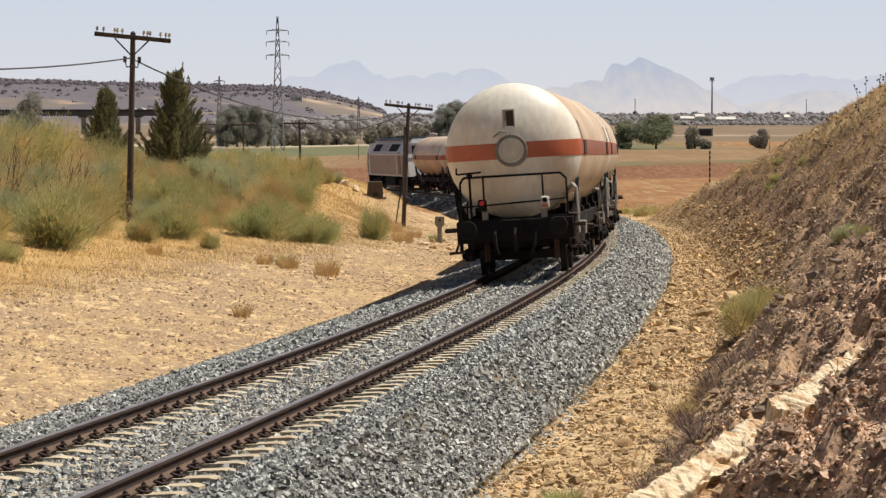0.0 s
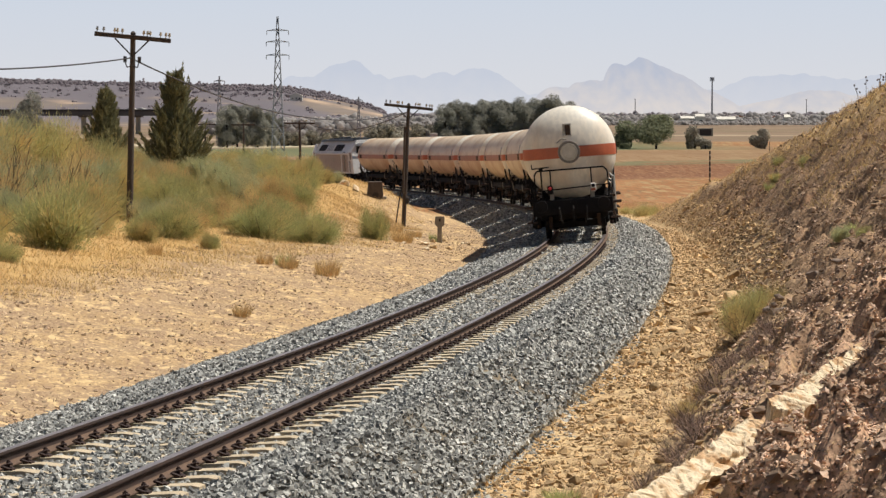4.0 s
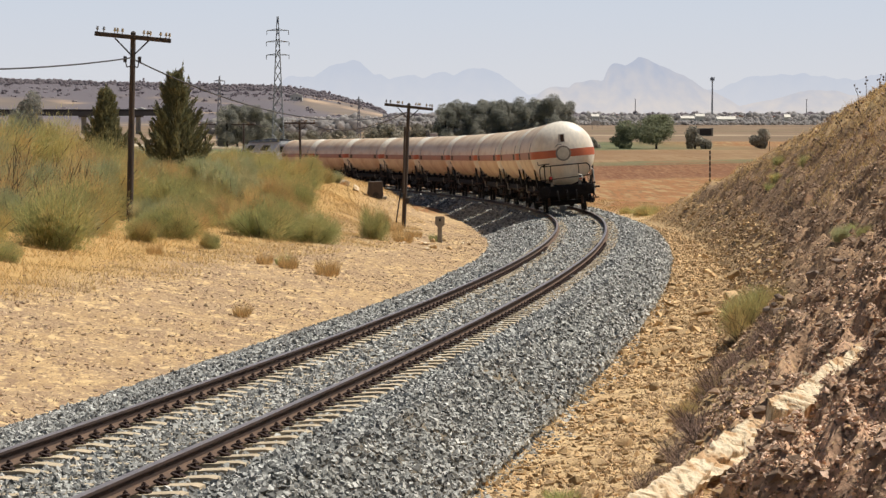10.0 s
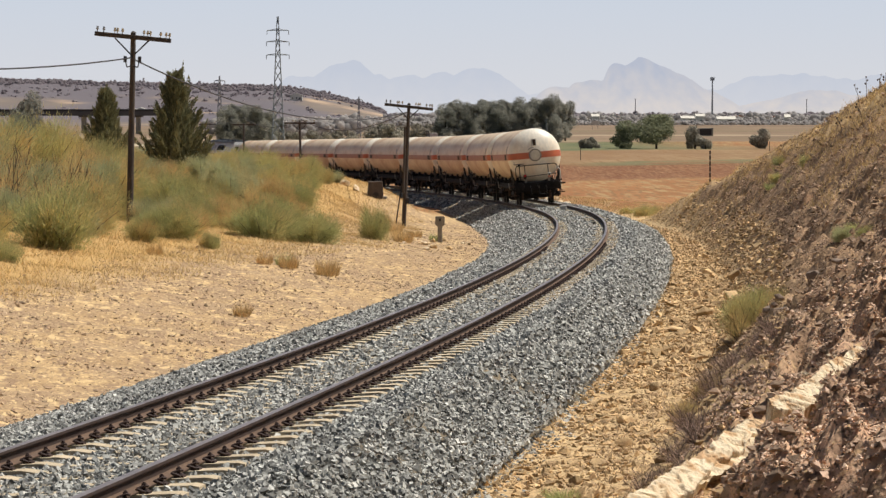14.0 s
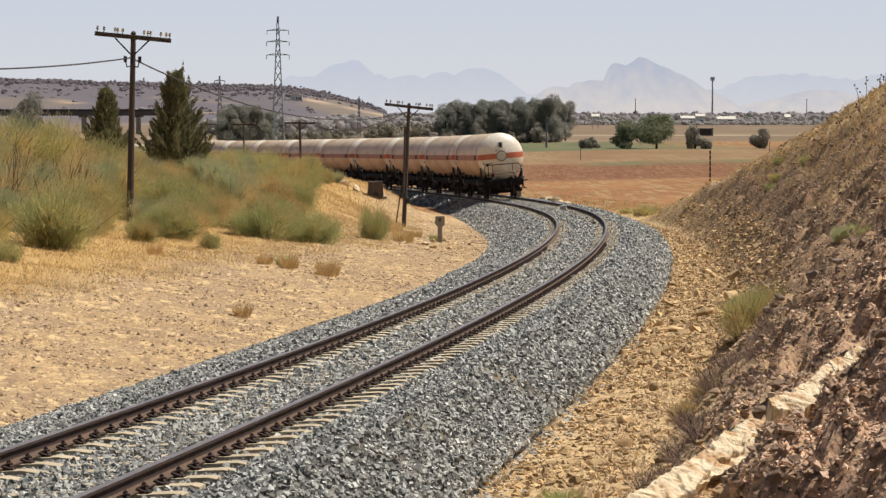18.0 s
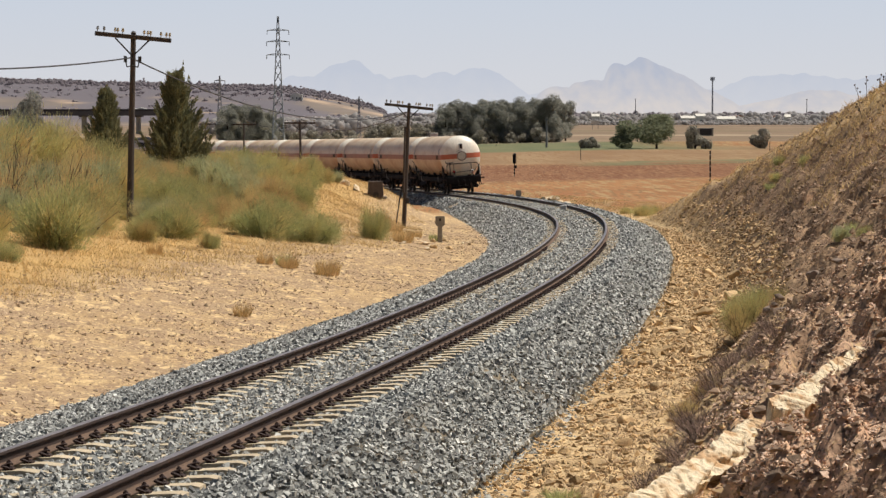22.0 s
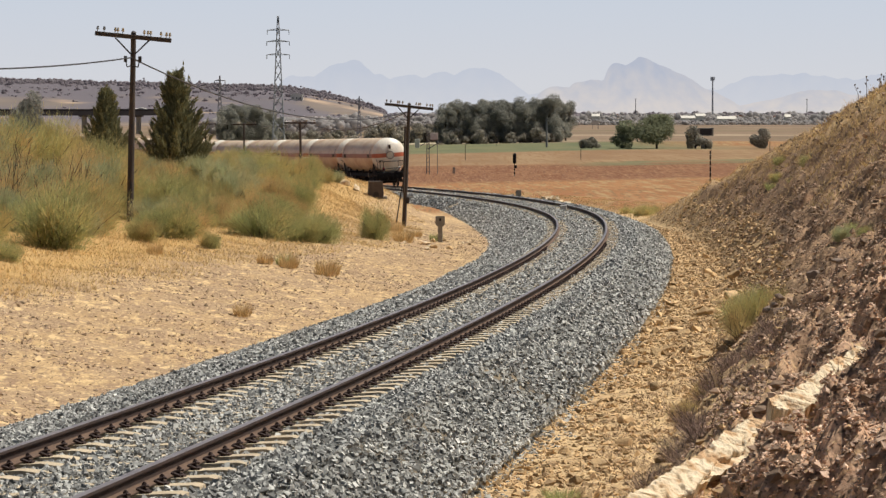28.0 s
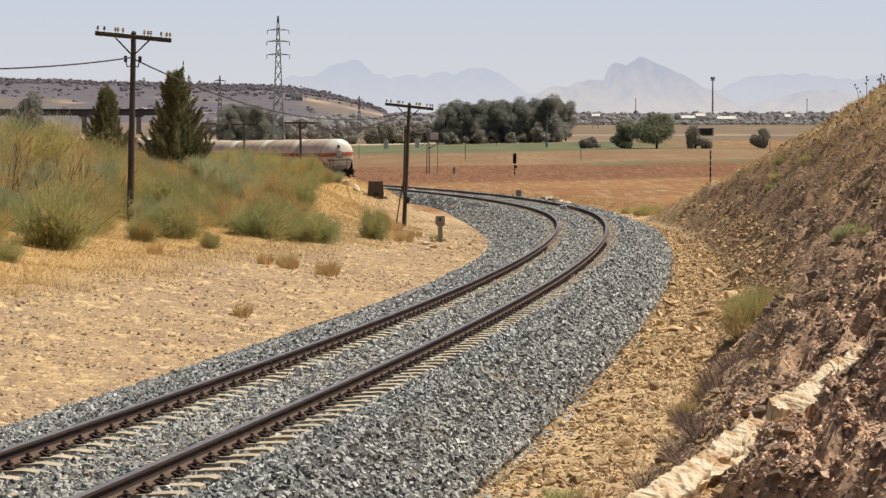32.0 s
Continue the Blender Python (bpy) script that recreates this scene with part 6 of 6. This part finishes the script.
def equipment_mast(x, y):
    root = tagged(new("equipment_mast"), "grey lattice equipment mast with white box and arms", "mast")
    root.location = (x, y, far_z(x, y) - .05)
    for sx in (-1, 1):
        part("leg", pipe([(sx * .17, 0, 0), (sx * .12, 0, 5.5)], .05), M_IRON, root)
    for i in range(9):
        part("rung", pipe([(-.16, 0, .3 + i * .56), (.16, 0, .55 + i * .56)], .035), M_IRON, root)
    part("white_box", box(.75, 0, 4.75, .95, .4, .85, .03), M_WHITE, root)
    part("arm", pipe([(-.9, 0, 3.6), (0, 0, 4.1), (1.0, 0, 4.3)], .05), M_IRON, root)
    part("arm", pipe([(0, 0, 3.2), (1.2, 0, 3.9), (1.7, 0, 4.1)], .05), M_IRON, root)
    part("side_post", pipe([(1.15, .2, 0), (1.15, .2, 4.8)], .05), M_IRON, root)


equipment_mast(-1.9, 372)
for x, y in ((-12.2, 640), (-5.6, 645)):
    cb = tagged(part("roadside_cabinet", box(0, 0, .9, 1.0, .6, 1.9, .05), M_WHITE, None), "small white equipment cabinet at the crop's edge", "cabinet")
    cb.location = (x, y, far_z(x, y))
marker_stake(1.3, 375, .7, .3, "small white marker stone in the ploughed field")

cv_ = tagged(new("culvert"), "dark mouth of a concrete culvert in the field bank", "culvert")
cv_.location = (74.9, 861, far_z(74.9, 861))
part("culvert_wall", box(0, .6, 1.1, 4.4, 1.2, 2.4, .05), M_POSTWHITE, cv_)
# a solid dark slab stands for the shaded opening
part("culvert_mouth", box(0, -.02, 1.15, 3.4, .1, 1.8, .03), M_DARKIRON, cv_)
sg = tagged(new("field_sign"), "plain white roadside board on two legs", "sign")
sg.location = (60.4, 1200, -4.7)
part("board", box(0, 0, 2.6, 3.2, .12, 1.5, .03), M_WHITE, sg)
for sx in (-1, 1):
    part("leg", box(sx * 1.1, .1, 1.0, .15, .15, 2.2, .01), M_IRON, sg)

# ---- far land ----
# haze is put into hill, woods and belts: paler and greyer than close up
M_HILL = mat("dry_hillside", rgb((134, 121, 110)), rgb((119, 109, 102)), rough=0.95, scale=.012, fine=.06, bump=0, c=rgb((178, 154, 130)), cs=.014, cut=(.55, .66), spec=.1, tone=rgb((108, 102, 106)))
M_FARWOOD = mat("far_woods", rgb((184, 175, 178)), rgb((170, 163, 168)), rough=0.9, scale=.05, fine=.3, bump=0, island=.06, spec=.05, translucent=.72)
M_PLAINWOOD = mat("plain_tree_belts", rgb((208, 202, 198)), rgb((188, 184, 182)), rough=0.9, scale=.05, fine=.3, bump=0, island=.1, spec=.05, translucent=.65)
M_HOUSE = mat("whitewashed_wall", rgb((222, 216, 204)), rgb((204, 198, 186)), rough=0.9, scale=.4, fine=4, bump=0)
M_TILE = mat("clay_roof", rgb((176, 128, 100)), rgb((156, 112, 88)), rough=0.9, scale=.4, fine=4, bump=0)
M_DECK = mat("bridge_concrete", rgb((92, 88, 88)), rgb((76, 74, 76)), rough=0.9, scale=.3, fine=3, bump=0)


def hill_z(x, y):
    """Rolling hills to the north-west."""
    px = x / y * 5336.7 + 784
    top = np.interp(px, [-600, -100, 60, 200, 330, 420, 480, 540, 600, 640, 690], [52, 56, 55, 54, 50, 47, 46, 38, 26, 16, 0]) / 5336.7 * 2450 + 7 * (px < 680)
    ridge = np.exp(-((y - 2450) / 330) ** 2)
    fore = 9 * np.exp(-((y - 1750) / 200) ** 2) * np.interp(px, [0, 560, 720], [1, .8, 0])
    return -6 + (top * ridge + fore) * (.82 + .36 * fnoise(x, y, 130, 4, 1))


def wooded(x, y):
    """How thick the woods stand on the hills; over .46 there are trees."""
    px = x / y * 5336.7 + 784
    open_ = (px > 538) & (px < 628) & (y > 2080) & (y < 2290) & (fnoise(x, y, 60, 2, 3) > .36)
    return fnoise(x, y, 150, 3, 5) + .34 * np.exp(-((y - 2400) / 110) ** 2) - .3 * open_


def far_hills():
    gx, gy = np.meshgrid(np.arange(-900, 60, 7.0), np.arange(1350, 3000, 14.0))
    gz = hill_z(gx, gy)
    ny, nx = gx.shape
    idx = np.arange(nx * ny).reshape(ny, nx)
    f = np.stack([idx[:-1, :-1], idx[:-1, 1:], idx[1:, 1:], idx[1:, :-1]], -1).reshape(-1, 4)
    me = set_tone(mesh_from("hills", np.stack([gx, gy, gz], -1).reshape(-1, 3), f, M_HILL, flat=False), ramp01(wooded(gx, gy) + .3 * (fnoise(gx, gy, 30, 3, 2) - .5), .36, .54))
    tagged(new("hills", me), "dry wooded hills behind the plain", "hills", kind="structure")


far_hills()


def far_woods(name, label, pts, size, seed, lumps=5, material=M_FARWOOD):
    """Many far trees, each a few uneven rounded lumps of foliage, joined."""
    rs = np.random.RandomState(seed)
    bm = bmesh.new()
    bmesh.ops.create_icosphere(bm, subdivisions=1, radius=1)
    base = np.array([tuple(v.co) for v in bm.verts])
    tri = np.array([[v.index for v in f.verts] for f in bm.faces])
    bm.free()
    p = np.repeat(np.asarray(pts), lumps, 0)
    n = len(p)
    s = np.repeat(rs.uniform(size[0], size[1], n // lumps), lumps)
    c = p + rs.normal(0, 1, (n, 3)) * np.array([.3, .3, .15]) * s[:, None] + np.array([0, 0, .3]) * s[:, None]
    v = base[None] * rs.uniform(.7, 1.25, (n, 12, 1)) * (s * rs.uniform(.14, .3, n))[:, None, None] * np.array([1.15, 1.15, .95])
    v = (v + c[:, None]).reshape(-1, 3)
    f = (tri[None] + (np.arange(n) * 12)[:, None, None]).reshape(-1, 3)
    return tagged(new(name, mesh_from(name, v, f, material, flat=False)), label, "woods", kind="stuff")


rsw = np.random.RandomState(3)
hx, hy = rsw.uniform(-560, 40, 15000), rsw.uniform(1500, 2650, 15000)
crest_x, crest_y = rsw.uniform(-560, 40, 2600), rsw.uniform(2330, 2470, 2600)
wood = (wooded(hx, hy) > .46) & (rsw.rand(15000) < np.interp(hy, [1600, 2200, 2330], [.01, .04, .5]))
hx, hy = np.concatenate([hx[wood], crest_x]), np.concatenate([hy[wood], crest_y])
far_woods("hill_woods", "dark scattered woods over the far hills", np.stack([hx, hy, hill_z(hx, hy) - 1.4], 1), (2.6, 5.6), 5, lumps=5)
tx_, ty_ = [], []
for y0, y1, pa, pb, n in ((1800, 1900, 620, 1600, 260), (2200, 2500, 560, 1600, 700), (1000, 1100, 380, 640, 120)):
    yy = rsw.uniform(y0, y1, n)
    pp = rsw.uniform(pa, pb, n)
    tx_.append((pp - 784) / 5336.7 * yy)
    ty_.append(yy)
far_y = rsw.uniform(2250, 2900, 1500)
far_x = (rsw.uniform(600, 1600, 1500) - 784) / 5336.7 * far_y
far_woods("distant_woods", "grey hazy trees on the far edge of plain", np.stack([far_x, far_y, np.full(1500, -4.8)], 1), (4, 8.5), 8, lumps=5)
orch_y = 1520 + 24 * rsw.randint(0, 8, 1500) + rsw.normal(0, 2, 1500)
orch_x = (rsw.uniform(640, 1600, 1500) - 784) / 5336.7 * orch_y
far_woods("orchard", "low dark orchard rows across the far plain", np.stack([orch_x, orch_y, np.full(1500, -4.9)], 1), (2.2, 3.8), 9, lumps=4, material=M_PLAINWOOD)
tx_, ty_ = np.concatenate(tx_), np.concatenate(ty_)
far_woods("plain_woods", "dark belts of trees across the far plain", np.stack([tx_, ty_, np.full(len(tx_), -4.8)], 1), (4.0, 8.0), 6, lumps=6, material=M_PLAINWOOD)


def far_house(x, y, w, d, h, label, pale=True, pitch=.18):
    root = tagged(new("house"), label, "house", "houses on the far plain")
    root.location = (x, y, (-4.8 if x > -100 else float(hill_z(x, y))) - .2)
    wl = part("wall", box(0, 0, h / 2, w, d, h), M_HOUSE, root)
    bm = bmesh.new()
    a = [(-w / 2 - .3, h), (0, h + w * pitch), (w / 2 + .3, h)]
    f = [bm.verts.new((p, -d / 2 - .3, q)) for p, q in a]
    g = [bm.verts.new((p, d / 2 + .3, q)) for p, q in a]
    bm.faces.new(f)
    bm.faces.new(g[::-1])
    for i in range(3):
        bm.faces.new((f[i], g[i], g[(i + 1) % 3], f[(i + 1) % 3]))
    bmesh.ops.recalc_face_normals(bm, faces=bm.faces)
    part("roof", bm, M_TILE if not pale else M_HOUSE, root)
    for i in range(3):
        part("window", box((i - 1) * w * .3, -d / 2 - .02, h * .45, .9, .1, 1.0), M_DARKGLASS, wl)


def far_shed(x, y, w, h):
    """A long low shed, its ridge along the front."""
    root = tagged(new("shed"), "long white shed on the far plain", "shed", "sheds on the far plain")
    root.location = (x, y, -5.0)
    wl = part("wall", box(0, 0, h / 2, w, 8, h), M_HOUSE, root)
    bm = bmesh.new()
    ends = [[bm.verts.new((sx * (w / 2 + .3), q, r)) for q, r in ((-4.4, h + .05), (0, h + 1.5), (4.4, h + .05))] for sx in (-1, 1)]
    for e in ends:
        bm.faces.new(e)
    for i in range(3):
        bm.faces.new((ends[0][i], ends[1][i], ends[1][(i + 1) % 3], ends[0][(i + 1) % 3]))
    bmesh.ops.recalc_face_normals(bm, faces=bm.faces)
    part("roof", bm, M_HOUSE, root)
    part("door", box(w * .2, -4.05, 1.2, 2.4, .1, 2.4), M_DARKGLASS, wl)


rsh = np.random.RandomState(12)
for i in range(64):
    y = rsh.uniform(1950, 2650)
    px = rsh.uniform(1010, 1460) if i > 7 else rsh.uniform(640, 780)
    far_house((px - 784) / 5336.7 * y, y, rsh.uniform(3, 8), rsh.uniform(4, 7), rsh.uniform(2.6, 4.6), "white farmhouse among far trees" if i % 3 else "low house with clay roof far off", i % 3 > 0)
for px, w, h in ((1238, 5, 5.4), (1218, 9, 4.2), (1284, 10, 4.0), (1053, 4, 5.4), (1392, 3, 5.0)):
    far_shed((px - 784) / 5336.7 * (1640 + 3 * h * w % 120), 1640 + 3 * h * w % 120, w, h - .9)
for px, y in ((560, 2000), (525, 2250), (250, 1990), (232, 1930)):
    far_house((px - 784) / 5336.7 * y, y, 9, 7, 4, "white house on the far hillside")

def cell_tower(x, y, h, label, wide=.9):
    root = tagged(new("radio_mast"), label, "radio mast")
    root.location = (x, y, -5.0)
    part("shaft", tube((0, 0, 0), (0, 0, h), wide, 10, wide * .55), M_PALEIRON, root)
    for i in range(6):
        a = i * math.pi / 3
        part("antenna", box(1.5 * math.cos(a), 1.5 * math.sin(a), h - 1.4, .5, .5, 2.6), M_PALEIRON, root)
    part("platform", tube((0, 0, h - 3.2), (0, 0, h - 2.9), 1.7, 12), M_PALEIRON, root)


cell_tower(214, 2400, 34.5, "tall grey radio mast above the far plain", .85)
concrete_pole(156, 2450, 17, .42, "thin far mast over the plain")
concrete_pole(289, 2400, 16.5, .38, "thin far mast over the plain")


def viaduct():
    root = tagged(new("road_viaduct"), "grey road viaduct on piers behind the hill", "viaduct")
    root.location = (-150, 1000, 0)
    part("deck", box(0, 0, 1.9, 130, 9, 1.5, .1), M_DECK, root)
    part("parapet", box(0, -4.4, 2.95, 130, .3, .7), M_DARKIRON, root)
    for i in range(-3, 4):
        pr = part("pier", box(i * 18 - 5 + 54, 0, -2.2, 1.3, 4, 6.8, .2), M_POSTWHITE, root) if i < 1 else part("pier", box(i * 18 - 5 - 54 - 18, 0, -2.2, 1.3, 4, 6.8, .2), M_POSTWHITE, root)
        part("pier_cap", box(0, 0, 0, 3, 6, .6, .1), M_DECK, pr).location = (i * 18 - 5 + 54 if i < 1 else i * 18 - 5 - 72, 0, .95)


viaduct()


# mountains and the hazy sky low over them, far past the plain, all self-lit
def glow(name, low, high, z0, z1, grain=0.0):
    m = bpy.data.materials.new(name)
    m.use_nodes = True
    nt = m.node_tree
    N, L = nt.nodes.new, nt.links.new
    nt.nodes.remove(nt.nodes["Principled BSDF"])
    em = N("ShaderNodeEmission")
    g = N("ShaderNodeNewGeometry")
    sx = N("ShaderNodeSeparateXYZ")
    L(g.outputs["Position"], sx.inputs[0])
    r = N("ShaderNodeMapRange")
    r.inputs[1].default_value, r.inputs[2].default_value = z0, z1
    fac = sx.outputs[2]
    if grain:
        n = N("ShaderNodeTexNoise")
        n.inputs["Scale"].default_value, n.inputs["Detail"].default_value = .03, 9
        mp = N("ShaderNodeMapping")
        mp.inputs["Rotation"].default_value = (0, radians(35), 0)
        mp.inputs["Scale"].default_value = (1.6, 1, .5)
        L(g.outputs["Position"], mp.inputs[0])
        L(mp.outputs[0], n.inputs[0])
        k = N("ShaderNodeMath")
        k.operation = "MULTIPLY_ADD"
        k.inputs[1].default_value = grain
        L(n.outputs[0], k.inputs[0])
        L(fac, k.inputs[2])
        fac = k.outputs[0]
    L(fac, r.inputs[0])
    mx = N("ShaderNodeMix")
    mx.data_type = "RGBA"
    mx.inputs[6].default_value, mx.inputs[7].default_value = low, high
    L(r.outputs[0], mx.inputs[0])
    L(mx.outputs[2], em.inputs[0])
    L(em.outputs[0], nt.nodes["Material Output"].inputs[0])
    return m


def ridge(name, y, peaks, base, seed, material, rough=.12, span=1500):
    """A mountain range: the highest of several uneven peaks along x, as a solid wall of slopes."""
    x = np.arange(-span, span, 3.0)
    z = np.full(len(x), -20.0)
    for cx, h, wl, wr, p in peaks:
        t = np.abs(x - cx) / np.where(x < cx, wl, wr)
        z = np.maximum(z, (h - base) * np.clip(1 - t ** p, 0, None) + base)
    z = z + rough * 110 * (fnoise(x, x * 0 + 5, 70, 5, seed) - .5) * np.clip((z - base) / 30, .15, 1) + rough * 34 * (fnoise(x, x * 0 + 9, 22, 4, seed + 7) - .5) * np.clip((z - base) / 40, 0, 1)
    rows = [(0, 1.0), (-40, .62), (-90, .3), (-150, 0.0)]
    v = np.concatenate([np.stack([x, np.full(len(x), y + dy) + (8 * (fnoise(x, x * 0 + dy, 40, 3, seed) - .5) if dy else 0), -20 + (z + 20) * k], 1) for dy, k in rows])
    n = len(x)
    i = np.arange(n - 1)
    f = np.concatenate([np.stack([i + n * r, i + n * (r + 1), i + n * (r + 1) + 1, i + n * r + 1], -1) for r in range(3)])
    tagged(new(name, mesh_from(name, v, f, material, flat=False)), "pale blue mountains in the haze far off", "mountains", kind="structure")


# haze and sunlit lower slopes are put into these glowing colours by height
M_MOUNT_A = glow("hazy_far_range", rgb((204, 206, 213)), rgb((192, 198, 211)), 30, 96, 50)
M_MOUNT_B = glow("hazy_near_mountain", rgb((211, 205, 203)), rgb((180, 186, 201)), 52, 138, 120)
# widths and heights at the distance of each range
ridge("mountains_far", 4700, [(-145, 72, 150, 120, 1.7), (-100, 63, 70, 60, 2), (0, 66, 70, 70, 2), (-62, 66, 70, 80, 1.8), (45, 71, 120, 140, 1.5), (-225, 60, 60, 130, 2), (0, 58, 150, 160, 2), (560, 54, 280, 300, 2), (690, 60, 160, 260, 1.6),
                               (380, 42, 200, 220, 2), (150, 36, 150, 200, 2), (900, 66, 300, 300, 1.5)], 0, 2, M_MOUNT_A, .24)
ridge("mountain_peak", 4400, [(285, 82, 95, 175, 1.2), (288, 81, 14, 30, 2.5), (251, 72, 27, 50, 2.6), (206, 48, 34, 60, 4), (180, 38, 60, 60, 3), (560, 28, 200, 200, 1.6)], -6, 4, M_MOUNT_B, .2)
# a glowing ring added in place of the pale sky near the horizon
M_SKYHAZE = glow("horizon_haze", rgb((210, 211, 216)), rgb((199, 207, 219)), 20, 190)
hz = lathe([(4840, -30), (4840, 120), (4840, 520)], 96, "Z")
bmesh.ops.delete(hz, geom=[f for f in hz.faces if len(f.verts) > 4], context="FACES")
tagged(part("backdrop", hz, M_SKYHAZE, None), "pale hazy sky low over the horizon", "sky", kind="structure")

# ---- what moves ----
def tail_wheel(t):
    """Arc length of the last wheelset at t seconds."""
    return float(np.polyval([44.981, -63.85, -1.65, 234.431, 59.288], t / 32))


WAGON_PITCH = 18.7


def car_pose(s, bogie):
    """A vehicle whose two bogies stand on the track at s - bogie and s + bogie."""
    a, b = Vector(on_track(s - bogie)), Vector(on_track(s + bogie))
    d = b - a
    c = float(np.interp(s, _S, _C))
    return Matrix.Translation((a + b) / 2) @ pose(0, 0, 0, 0, 0, math.degrees(math.atan2(d.y, d.x)) - 90) @ pose(0, 0, 0, math.degrees(math.asin(d.z / d.length)), -math.degrees(c), 0)


wagons = [tank_wagon] + [copy_thing(tank_wagon, Matrix()) for i in range(8)]
add_tail_lamps(tank_wagon)
tank_wagon["label"] = "last cream tank wagon, orange band, with tail lamps"


def motions():
    for i, w in enumerate(wagons):
        walk(w, [(t, car_pose(tail_wheel(t) + 6.4 + WAGON_PITCH * i, 5.5)) for t in range(0, 33)])
    for ax in [c for c in tank_wagon.children if c.name.startswith("wheelset")]:
        y = ax.location.y
        walk(ax, [(t / 10, Matrix.Translation((0, y, .46)) @ pose(0, 0, 0, -math.degrees((tail_wheel(t / 10) - tail_wheel(0)) / .46), 0, 0)) for t in range(0, 321)])
    walk(loco, [(t, car_pose(tail_wheel(t) - 2.95 + 9 * WAGON_PITCH + 12.4, 7.0)) for t in range(0, 33)])


lay_sleepers()
scatter_stones()
motions()
